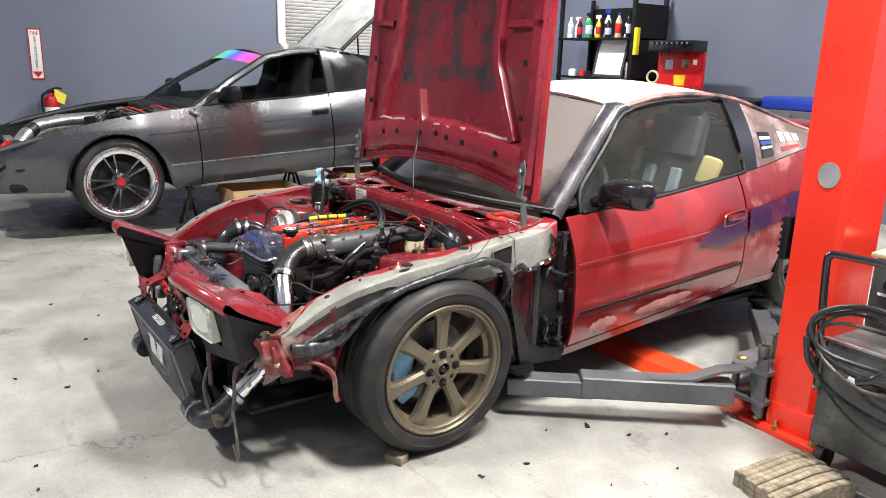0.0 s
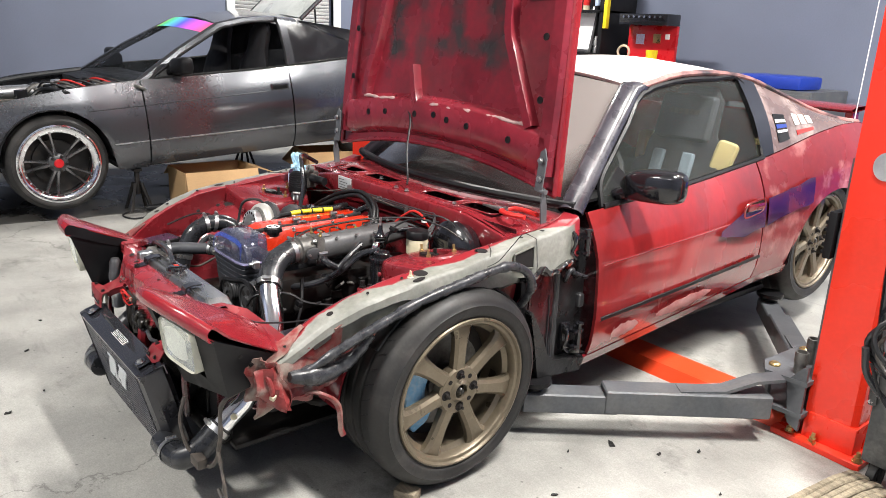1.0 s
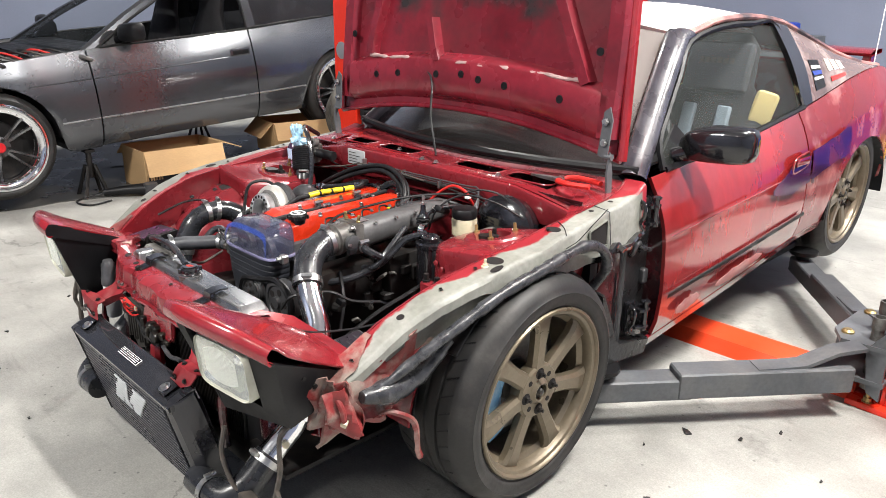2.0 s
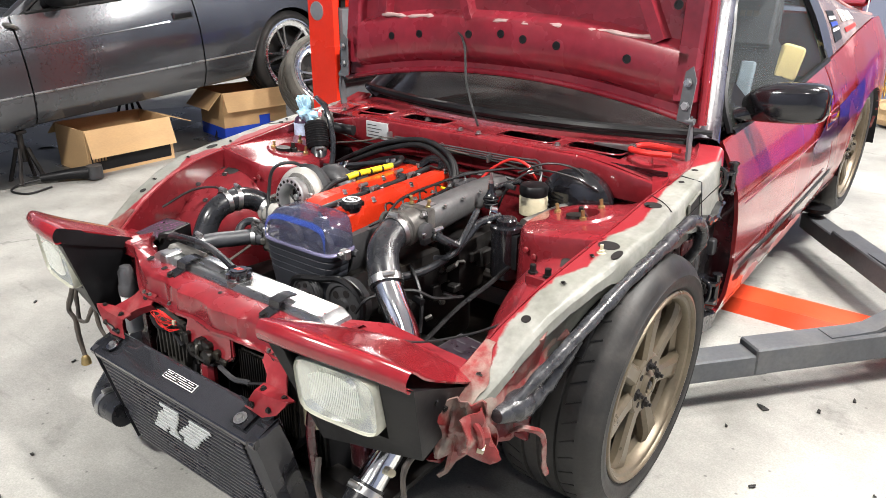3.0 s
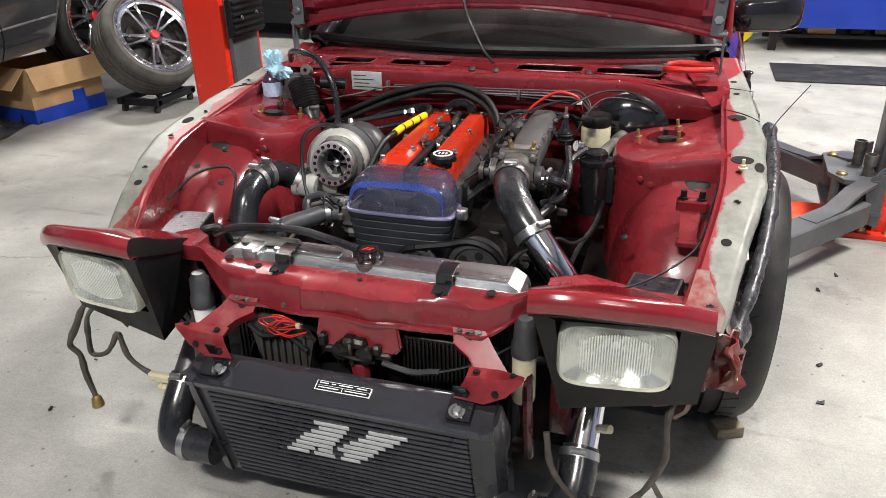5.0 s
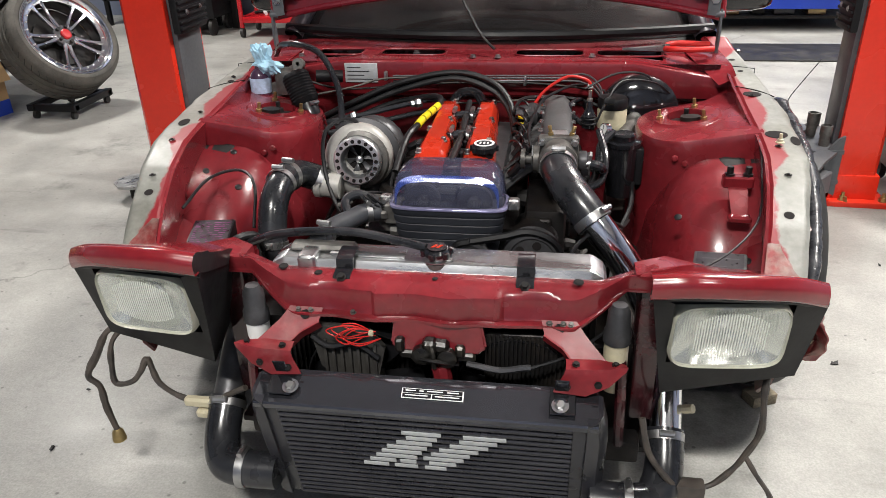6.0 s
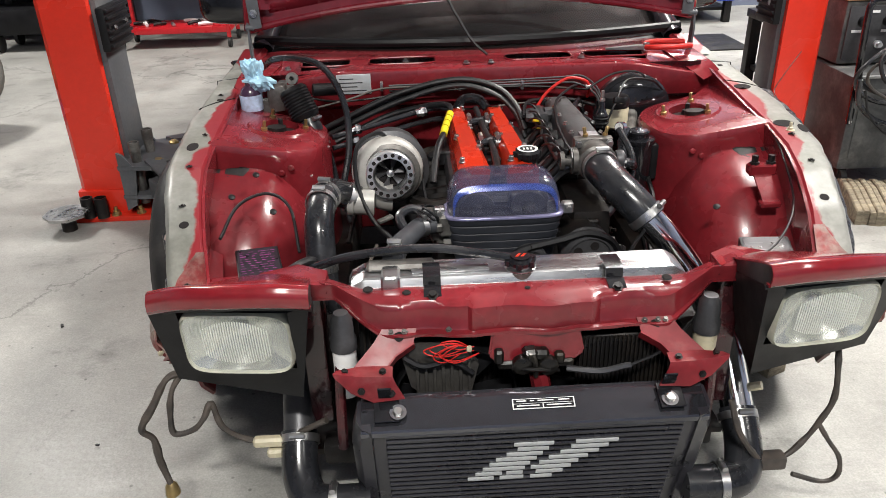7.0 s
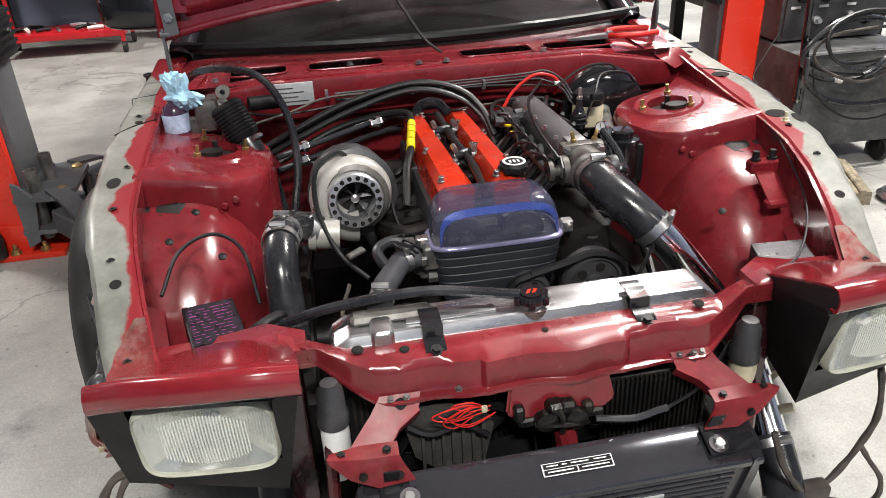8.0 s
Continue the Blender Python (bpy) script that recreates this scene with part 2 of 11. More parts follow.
M["bottle_dark"] = mat("dark_bottle", (0.06, 0.03, 0.06), 0.15, 0, 0.1, 20, 60, 0.0, 0.0005, coat=0.3)
M["purple"] = mat("black_printed_label", (0.014, 0.011, 0.016), 0.35, 0, 0.3, 60, 200, 0.05, 0.0005)
M["tool_red"] = mat("tool_red_enamel", (0.45, 0.012, 0.018), 0.3, 0, 0.12, 5, 60, 0.08, 0.0005, coat=0.2)
M["blue_paint"] = mat("royal_blue_paint", (0.010, 0.036, 0.30), 0.4, 0, 0.1, 4, 60, 0.05, 0.0005)
M["brown_bag"] = mat("brown_paper", (0.42, 0.29, 0.16), 0.85, 0, 0.2, 9, 60, 0.6, 0.004)
M["oil_gold"] = mat("gold_pan", (0.4, 0.3, 0.15), 0.4, 0.6, 0.2, 9, 60, 0.2, 0.001)
M["screen"] = mat("white_board", (0.85, 0.85, 0.85), 0.3, 0, 0.02, 9, 60, 0.0, 0.0005)

M["orange_cover"] = mat("red_orange_enamel", (0.60, 0.05, 0.014), 0.4, 0, 0.12, 3, 60, 0.1, 0.001)
M["green_b"] = mat("green_plastic", (0.03, 0.28, 0.06), 0.35, 0, 0.1, 9, 60, 0.05, 0.0005)
M["hatchglass"] = mat("dusty_pale_glass", (0.42, 0.44, 0.42), 0.3, 0, 0.2, 4, 50, 0.05, 0.0005, coat=0.4, second=(0.3, 0.32, 0.31), mix_scale=3)


def oversprayed_material():
    """Bare primer, with ragged red paint where the mesh carries its overspray."""
    m = mat("oversprayed_primer", (0.17, 0.172, 0.15), 0.42, 0.0, 0.22, 8, 70, 0.2, 0.001, spec=0.4, second=(0.25, 0.25, 0.23), mix_at=0.55, mix_scale=6)
    nd, ln = m.node_tree.nodes, m.node_tree.links
    b = nd["Principled BSDF"]
    old = b.inputs["Base Color"].links[0].from_socket
    at = nd.new("ShaderNodeAttribute")
    at.attribute_name = "overspray"
    tc = nd.new("ShaderNodeTexCoord")
    n = nd.new("ShaderNodeTexNoise")
    n.inputs["Scale"].default_value, n.inputs["Detail"].default_value, n.inputs["Roughness"].default_value = 26, 8, 0.65
    ln.new(tc.outputs["Object"], n.inputs["Vector"])
    add = nd.new("ShaderNodeMath")
    add.operation = "ADD"
    ln.new(at.outputs["Fac"], add.inputs[0]), ln.new(n.outputs["Fac"], add.inputs[1])
    cut = nd.new("ShaderNodeMapRange")
    cut.inputs["From Min"].default_value, cut.inputs["From Max"].default_value = 0.91, 1.10
    ln.new(add.outputs[0], cut.inputs["Value"])
    mix = nd.new("ShaderNodeMix")
    mix.data_type = "RGBA"
    ln.new(cut.outputs["Result"], mix.inputs["Factor"]), ln.new(old, mix.inputs[6])
    mix.inputs[7].default_value = (0.21, 0.014, 0.020, 1)
    ln.new(mix.outputs[2], b.inputs["Base Color"])
    return m


M["oversprayed"] = oversprayed_material()


def windscreen_material():
    """Glass kept dark at its foot; above, tan dust plus a painted-in pale reflection."""
    m = M["windshield"]
    nd, ln = m.node_tree.nodes, m.node_tree.links
    b = nd["Principled BSDF"]
    old = b.inputs["Base Color"].links[0].from_socket
    tc = nd.new("ShaderNodeTexCoord")
    sep = nd.new("ShaderNodeSeparateXYZ")
    ln.new(tc.outputs["Object"], sep.inputs[0])
    n = nd.new("ShaderNodeTexNoise")
    n.inputs["Scale"].default_value, n.inputs["Detail"].default_value = 5, 7
    ln.new(tc.outputs["Object"], n.inputs["Vector"])
    add = nd.new("ShaderNodeMath")
    add.operation = "MULTIPLY_ADD"
    add.inputs[1].default_value = 0.22
    ln.new(n.outputs["Fac"], add.inputs[0]), ln.new(sep.outputs[2], add.inputs[2])
    cut = nd.new("ShaderNodeMapRange")
    cut.inputs["From Min"].default_value, cut.inputs["From Max"].default_value = 0.93, 1.06
    ln.new(add.outputs[0], cut.inputs["Value"])
    mix = nd.new("ShaderNodeMix")
    mix.data_type = "RGBA"
    ln.new(cut.outputs["Result"], mix.inputs["Factor"]), ln.new(old, mix.inputs[6])
    mix.inputs[7].default_value = (0.20, 0.18, 0.172, 1)
    ln.new(mix.outputs[2], b.inputs["Base Color"])


windscreen_material()
M["print_violet"] = mat("violet_print", (0.22, 0.045, 0.17), 0.4, 0, 0.2, 40, 120, 0.0, 0.0005)
# dark stain colour that also holds the shade under the grey coupe
M["oil"] = mat("oily_shaded_concrete", (0.045, 0.043, 0.040), 0.3, 0, 0.3, 3, 60, 0.2, 0.001, second=(0.12, 0.115, 0.105), mix_at=0.58, mix_scale=3)


def rainbow_material():
    """A printed strip that runs through the hues along the car's width."""
    m = bpy.data.materials.new("rainbow_print")
    m.use_nodes = True
    nd, ln = m.node_tree.nodes, m.node_tree.links
    tc = nd.new("ShaderNodeTexCoord")
    sep = nd.new("ShaderNodeSeparateXYZ")
    ln.new(tc.outputs["Generated"], sep.inputs[0])
    hue = nd.new("ShaderNodeCombineColor")
    hue.mode = "HSV"
    hue.inputs[1].default_value, hue.inputs[2].default_value = 0.85, 0.75
    ln.new(sep.outputs[0], hue.inputs[0])
    ln.new(hue.outputs[0], nd["Principled BSDF"].inputs["Base Color"])
    nd["Principled BSDF"].inputs["Roughness"].default_value = 0.35
    return m


M["rainbow"] = rainbow_material()
M["scuffed"] = mat("scuffed_grey_steel", (0.065, 0.067, 0.068), 0.5, 0.35, 0.3, 6, 80, 0.25, 0.001, second=(0.14, 0.14, 0.135), mix_at=0.6, mix_scale=9)
M["plenum"] = mat("grey_cast_plenum", (0.125, 0.125, 0.127), 0.48, 0.45, 0.15, 14, 140, 0.35, 0.001)
M["dusty"] = mat("dusty_grey_plastic", (0.055, 0.052, 0.047), 0.6, 0, 0.35, 14, 90, 0.4, 0.002, second=(0.022, 0.02, 0.019), mix_at=0.52, mix_scale=14)
M["blue_sheen"] = mat("blue_tinted_rim", (0.04, 0.08, 0.36), 0.18, 0.1, 0.15, 9, 90, 0.05, 0.0005, alpha=0.5, coat=0.8)
M["lilac"] = mat("lilac_anodised_lip", (0.26, 0.25, 0.40), 0.2, 0.6, 0.12, 9, 90, 0.05, 0.0005, coat=0.4)
M["plate"] = mat("gloss_black_plate", (0.07, 0.072, 0.085), 0.07, 0.75, 0.15, 6, 80, 0.03, 0.0004, coat=0.8, rough_vary=0.03)
M["sealed"] = mat("dark_grey_sealer", (0.013, 0.013, 0.014), 0.3, 0, 0.3, 9, 80, 0.5, 0.003, coat=0.3)
M["grease"] = mat("greasy_black_metal", (0.012, 0.011, 0.010), 0.32, 0.3, 0.4, 16, 90, 0.5, 0.002, second=(0.06, 0.05, 0.035), mix_at=0.64, mix_scale=18)


def sooty_material():
    """The hood's inner red under smudged black pad residue, laid where the mesh carries its soot."""
    m = mat("sooty_hood_inner", (0.165, 0.011, 0.020), 0.3, 0.0, 0.22, 5, 40, 0.12, 0.001, coat=0.45, second=(0.11, 0.018, 0.022), mix_at=0.56, mix_scale=4)
    nd, ln = m.node_tree.nodes, m.node_tree.links
    b = nd["Principled BSDF"]
    old = b.inputs["Base Color"].links[0].from_socket
    at = nd.new("ShaderNodeAttribute")
    at.attribute_name = "soot"
    tc = nd.new("ShaderNodeTexCoord")
    n = nd.new("ShaderNodeTexNoise")
    n.inputs["Scale"].default_value, n.inputs["Detail"].default_value, n.inputs["Roughness"].default_value = 11, 8, 0.65
    ln.new(tc.outputs["Object"], n.inputs["Vector"])
    add = nd.new("ShaderNodeMath")
    add.operation = "ADD"
    ln.new(at.outputs["Fac"], add.inputs[0]), ln.new(n.outputs["Fac"], add.inputs[1])
    cut = nd.new("ShaderNodeMapRange")
    cut.inputs["From Min"].default_value, cut.inputs["From Max"].default_value = 0.82, 1.12
    ln.new(add.outputs[0], cut.inputs["Value"])
    mix = nd.new("ShaderNodeMix")
    mix.data_type = "RGBA"
    ln.new(cut.outputs["Result"], mix.inputs["Factor"]), ln.new(old, mix.inputs[6])
    mix.inputs[7].default_value = (0.030, 0.024, 0.024, 1)
    ln.new(mix.outputs[2], b.inputs["Base Color"])
    return m


M["sooty"] = sooty_material()
M["hole"] = mat("dark_void", (0.006, 0.004, 0.004), 0.9, 0, 0, bump=0, rough_vary=0)
M["spoke_dark"] = mat("gunmetal_spoke", (0.22, 0.22, 0.23), 0.16, 0.9, 0.15, 12, 90, 0.05, 0.0005)
M["redcap"] = mat("red_cap", (0.45, 0.01, 0.015), 0.35, 0, 0.1)


def floor_material():
    m = mat("stained_concrete", (0.325, 0.32, 0.30), 0.50, 0, 0.13, 1.3, 70, 0.3, 0.002, second=(0.25, 0.246, 0.228), mix_at=0.54, mix_scale=1.4, mix_soft=0.12, rough_vary=0.16)
    nt = m.node_tree
    nd, ln = nt.nodes, nt.links
    b = nd["Principled BSDF"]
    old = b.inputs["Base Color"].links[0].from_socket
    tc = nd.new("ShaderNodeTexCoord")

    def noise_of(scale, detail, rough_n, vector):
        n = nd.new("ShaderNodeTexNoise")
        n.inputs["Scale"].default_value, n.inputs["Detail"].default_value, n.inputs["Roughness"].default_value = scale, detail, rough_n
        ln.new(vector, n.inputs["Vector"])
        return n

    def span(src, lo, hi, v0, v1):
        r = nd.new("ShaderNodeMapRange")
        for key, value in (("From Min", lo), ("From Max", hi), ("To Min", v0), ("To Max", v1)):
            r.inputs[key].default_value = value
        ln.new(src, r.inputs["Value"])
        return r.outputs["Result"]

    def times(a, c):
        n = nd.new("ShaderNodeMath")
        n.operation = "MULTIPLY"
        ln.new(a, n.inputs[0]), ln.new(c, n.inputs[1])
        return n.outputs[0]

    at = tc.outputs["Object"]
    # hairline cracks: ragged edges of large cells
    warp = noise_of(1.7, 9, 0.62, at)
    add = nd.new("ShaderNodeVectorMath")
    add.operation = "MULTIPLY_ADD"
    add.inputs[1].default_value = (0.9, 0.9, 0)
    ln.new(warp.outputs["Color"], add.inputs[0]), ln.new(at, add.inputs[2])
    vor = nd.new("ShaderNodeTexVoronoi")
    vor.feature = "DISTANCE_TO_EDGE"
    vor.inputs["Scale"].default_value = 0.38
    ln.new(add.outputs[0], vor.inputs["Vector"])
    cracks = span(vor.outputs["Distance"], 0.0, 0.0035, 0.55, 1.0)
    # cloudy trowel marks, damp blotches, dragged streaks, specks of grime
    clouds = span(noise_of(3.2, 9, 0.66, at).outputs["Fac"], 0.34, 0.66, 0.80, 1.13)
    blot = span(noise_of(2.1, 10, 0.72, at).outputs["Fac"], 0.575, 0.68, 1.0, 0.52)
    squash = nd.new("ShaderNodeMapping")
    squash.inputs["Scale"].default_value, squash.inputs["Rotation"].default_value = (1.2, 7.0, 1), (0, 0, 0.6)
    ln.new(at, squash.inputs["Vector"])
    streak = span(noise_of(2.0, 7, 0.6, squash.outputs["Vector"]).outputs["Fac"], 0.60, 0.75, 1.0, 0.66)
    dots = nd.new("ShaderNodeTexVoronoi")
    dots.inputs["Scale"].default_value = 16
    ln.new(at, dots.inputs["Vector"])
    speck = span(dots.outputs["Distance"], 0.045, 0.09, 0.5, 1.0)
    grit = span(noise_of(190, 2, 0.5, at).outputs["Fac"], 0.3, 0.7, 0.87, 1.12)
    tone = times(times(times(cracks, clouds), times(blot, streak)), times(speck, grit))
    sc = nd.new("ShaderNodeVectorMath")
    sc.operation = "SCALE"
    ln.new(old, sc.inputs[0]), ln.new(tone, sc.inputs["Scale"])
    ln.new(sc.outputs[0], b.inputs["Base Color"])
    return m


M["floor"] = floor_material()


# ---- mesh helpers ----
def world_of(ob):
    return ob.matrix_basis if ob.parent is None else world_of(ob.parent) @ ob.matrix_parent_inverse @ ob.matrix_basis


def thing(name, base, label, category, group="", kind="", rz=0):
    ob = new(name)
    ob.empty_display_size = 0.1
    ob.matrix_basis = pose(*base, 0, 0, rz)
    return tagged(ob, label, category, group, kind)


def finish(bm, name, material, smooth=35):
    bmesh.ops.recalc_face_normals(bm, faces=bm.faces)
    if smooth:
        limit = radians(smooth)
        for f in bm.faces:
            f.smooth = True
        for e in bm.edges:
            e.smooth = len(e.link_faces) == 2 and e.calc_face_angle(0) < limit
    data = bpy.data.meshes.new(name)
    bm.to_mesh(data)
    bm.free()
    for one in material if isinstance(material, (list, tuple)) else [material]:
        data.materials.append(M[one] if isinstance(one, str) else one)
    return data


def part(name, bm, material, parent, label="", smooth=35):
    """Links a bmesh, drawn in world places, as one mesh under a thing or a part."""
    while parent.parent and parent.parent.parent:
        parent = parent.parent
    bm.transform(world_of(parent).inverted())
    ob = new(name, finish(bm, name, material, smooth))
    ob.parent = parent
    return tagged(ob, label)


def solo(name, bm, material, label, category, group="", kind="", smooth=35):
    """A thing of one mesh, with its origin at its base."""
    lo = [min(v.co[n] for v in bm.verts) for n in range(3)]
    hi = [max(v.co[n] for v in bm.verts) for n in range(3)]
    base = Vector(((lo[0] + hi[0]) / 2, (lo[1] + hi[1]) / 2, lo[2]))
    bm.transform(Matrix.Translation(-base))
    ob = new(name, finish(bm, name, material, smooth))
    ob.matrix_basis = Matrix.Translation(base)
    return tagged(ob, label, category, group, kind)


def box(bm, lo, hi, bevel=0.0, m=None, seg=1, mi=0):
    """A box from corner to corner, with bevelled edges."""
    c = [(a + b) / 2 for a, b in zip(lo, hi)]
    s = [max(abs(b - a), 1e-4) for a, b in zip(lo, hi)]
    got = bmesh.ops.create_cube(bm, size=1.0, matrix=Matrix.Translation(c) @ Matrix.Diagonal((*s, 1)))
    verts = got["verts"]
    faces = {f for v in verts for f in v.link_faces}
    if bevel:
        edges = list({e for v in verts for e in v.link_edges})
        out = bmesh.ops.bevel(bm, geom=edges, offset=min(bevel, min(s) * 0.45), segments=seg, affect="EDGES", profile=0.6)
        verts = list({v for v in out["verts"]} | {v for v in verts if v.is_valid})
        faces = {f for v in verts for f in v.link_faces}
    if mi:
        for f in faces:
            f.material_index = mi
    if m:
        bmesh.ops.transform(bm, matrix=m, verts=verts)
    return verts


def boxed(lo, hi, bevel=0.004, m=None, seg=2):
    bm = bmesh.new()
    box(bm, lo, hi, bevel, m, seg)
    return bm


def ring_frame(direction, up=Vector((0, 0, 1))):
    d = Vector(direction).normalized()
    a = d.cross(up if abs(d.dot(up)) < 0.95 else Vector((1, 0, 0))).normalized()
    return a, d.cross(a).normalized()


def lathe(bm, profile, origin, axis, seg=24, mi=0, cap=True):
    """Turns (radius, distance along the axis) pairs about an axis."""
    d = Vector(axis).normalized()
    a, b = ring_frame(d)
    o = Vector(origin)
    rings = []
    for r, h in profile:
        if r < 1e-5:
            rings.append([bm.verts.new(o + d * h)])
        else:
            rings.append([bm.verts.new(o + d * h + (a * math.cos(t) + b * math.sin(t)) * r) for t in (2 * math.pi * n / seg for n in range(seg))])
    for p, q in zip(rings, rings[1:]):
        for n in range(seg):
            four = [p[n % len(p)], p[(n + 1) % len(p)], q[(n + 1) % len(q)], q[n % len(q)]]
            four = [v for i, v in enumerate(four) if v not in four[:i]]
            if len(four) > 2:
                bm.faces.new(four).material_index = mi
    if cap:
        for r in (rings[0], rings[-1]):
            if len(r) > 2:
                bm.faces.new(r).material_index = mi
    return bm


def rod(bm, p, q, r, r2=None, seg=12):
    p, q = Vector(p), Vector(q)
    return lathe(bm, [(r, 0), (r2 or r, (q - p).length)], p, q - p, seg)


def smooth_path(points, steps=6):
    """A Catmull-Rom line through the points."""
    p = [Vector(v) for v in points]
    p = [2 * p[0] - p[1], *p, 2 * p[-1] - p[-2]]
    out = []
    for n in range(1, len(p) - 2):
        a, b, c, d = p[n - 1 : n + 3]
        for k in range(steps):
            t = k / steps
            out.append(0.5 * (2 * b + (c - a) * t + (2 * a - 5 * b + 4 * c - d) * t * t + (3 * b - a - 3 * c + d) * t**3))
    out.append(p[-2])
    return out


def tube(bm, points, r, seg=10, steps=6, radii=None, curved=True, rough=0.0):
    """A hose, pipe or wire along a line of points."""
    line = smooth_path(points, steps) if curved and len(points) > 2 else [Vector(v) for v in points]
    n = len(line)
    last, rings = None, []
    for i, c in enumerate(line):
        d = (line[min(i + 1, n - 1)] - line[max(i - 1, 0)]).normalized()
        if last is None:
            a, b = ring_frame(d)
        else:
            a = (last - d * last.dot(d)).normalized()
            b = d.cross(a)
        last = a
        if radii:
            s = i / (n - 1) * (len(radii) - 1)
            k = min(int(s), len(radii) - 2)
            rr = radii[k] + (radii[k + 1] - radii[k]) * (s - k)
        else:
            rr = r
        if rough:
            rr *= 1 + rough * noise.noise(c * 40)
        rings.append([bm.verts.new(c + (a * math.cos(t) + b * math.sin(t)) * rr) for t in (2 * math.pi * k / seg for k in range(seg))])
    for p, q in zip(rings, rings[1:]):
        for k in range(seg):
            bm.faces.new((p[k], p[(k + 1) % seg], q[(k + 1) % seg], q[k]))
    bm.faces.new(rings[0]), bm.faces.new(rings[-1])
    return bm


def tubed(points, r, **more):
    return tube(bmesh.new(), points, r, **more)


def slab(bm, outline, thick, mi=0):
    """A flat outline of places, given thickness along its normal."""
    pts = [Vector(p) for p in outline]
    n = Vector((0, 0, 0))
    for i, p in enumerate(pts):
        n += p.cross(pts[(i + 1) % len(pts)])
    n = n.normalized() * thick
    top, low = [bm.verts.new(p) for p in pts], [bm.verts.new(p - n) for p in pts]
    bm.faces.new(top).material_index = mi
    bm.faces.new(low[::-1]).material_index = mi
    for i in range(len(pts)):
        k = (i + 1) % len(pts)
        bm.faces.new((top[i], low[i], low[k], top[k])).material_index = mi
    return bm


def sheet(bm, rows, thick=0.0, mi=0, closed=False):
    """A surface over rows of places, as thick as told."""
    grid = [[bm.verts.new(Vector(p)) for p in row] for row in rows]
    faces = []
    for p, q in zip(grid, grid[1:]):
        for k in range(len(p) - (0 if closed else 1)):
            j = (k + 1) % len(p)
            f = bm.faces.new((p[k], p[j], q[j], q[k]))
            f.material_index = mi
            faces.append(f)
    if thick:
        bmesh.ops.recalc_face_normals(bm, faces=faces)
        bmesh.ops.solidify(bm, geom=faces, thickness=thick)
    return bm


def lerp(a, b, t):
    return a + (b - a) * t


def curve_at(table, s):
    """Reads a table of (s, values...) with smooth steps between the rows."""
    if s <= table[0][0]:
        return table[0][1:]
    for p, q in zip(table, table[1:]):
        if s <= q[0]:
            t = (s - p[0]) / (q[0] - p[0])
            return tuple(lerp(a, b, t) for a, b in zip(p[1:], q[1:]))
    return table[-1][1:]


def bolt(parent, place, axis=(0, 0, 1), r=0.006, h=0.008, material="steel", label=""):
    bm = bmesh.new()
    lathe(bm, [(r * 1.5, 0), (r * 1.5, h * 0.25), (r, h * 0.25), (r, h), (0, h)], place, axis, 6)
    return part("bolt", bm, material, parent, label)


def clamp(parent, at, axis, r, width=0.012):
    """A worm-drive hose clamp."""
    bm = bmesh.new()
    d = Vector(axis).normalized()
    o = Vector(at) - d * width / 2
    lathe(bm, [(r, 0), (r + 0.002, 0), (r + 0.002, width), (r, width)], o, d, 24, cap=False)
    a, b = ring_frame(d)
    up = a if a.z > abs(b.z) else (b if abs(b.z) > abs(a.z) else a)
    up = up if up.z >= 0 else -up
    c = Vector(at) + up * (r + 0.006)
    rod(bm, c - d.cross(up) * 0.014, c + d.cross(up) * 0.014, 0.006, seg=8)
    return part("hose_clamp", bm, "steel", parent)


def text_mesh(bm, words, size, m, mi=0, extrude=0.0006):
    """Letters of the built-in font as faces."""
    cu = bpy.data.curves.new("letters", "FONT")
    cu.body, cu.size, cu.extrude, cu.align_x, cu.align_y = words, size, extrude, "CENTER", "CENTER"
    tmp = bpy.data.objects.new("letters", cu)
    me = bpy.data.meshes.new_from_object(tmp)
    start = len(bm.faces)
    before = set(bm.verts)
    bm.from_mesh(me)
    bmesh.ops.transform(bm, matrix=m, verts=[v for v in bm.verts if v not in before])
    bm.faces.ensure_lookup_table()
    for f in bm.faces[start:]:
        f.material_index = mi
    bpy.data.objects.remove(tmp), bpy.data.curves.remove(cu), bpy.data.meshes.remove(me)
    return bm


# ---- room ----
X0, X1, Y0, Y1 = -5.5, 5.2, -5.2, 5.6
bm = bmesh.new()
sheet(bm, [[(lerp(X0 - 0.2, X1 + 0.2, i / 8), lerp(Y0 - 0.2, Y1 + 0.2, j / 8), 0) for i in range(9)] for j in range(9)], 0.1)
bm.transform(Matrix.Translation((0, 0, -max(v.co.z for v in bm.verts))))
tagged(new("floor", finish(bm, "floor", "floor", 0)), "pale worn concrete floor with oil stains and cracks", "floor", kind="structure")
bm = boxed((X0 - 0.2, Y0 - 0.2, CEIL), (X1 + 0.2, Y1 + 0.2, CEIL + 0.12), 0)
tagged(new("ceiling", finish(bm, "ceiling", "ceiling", 0)), "plain white workshop ceiling", "ceiling", kind="structure")


def wall(name, lo, hi):
    bm = boxed(lo, hi, 0)
    return tagged(new(name, finish(bm, name, "wall", 0)), "flat blue-grey painted workshop wall", "wall", kind="structure")


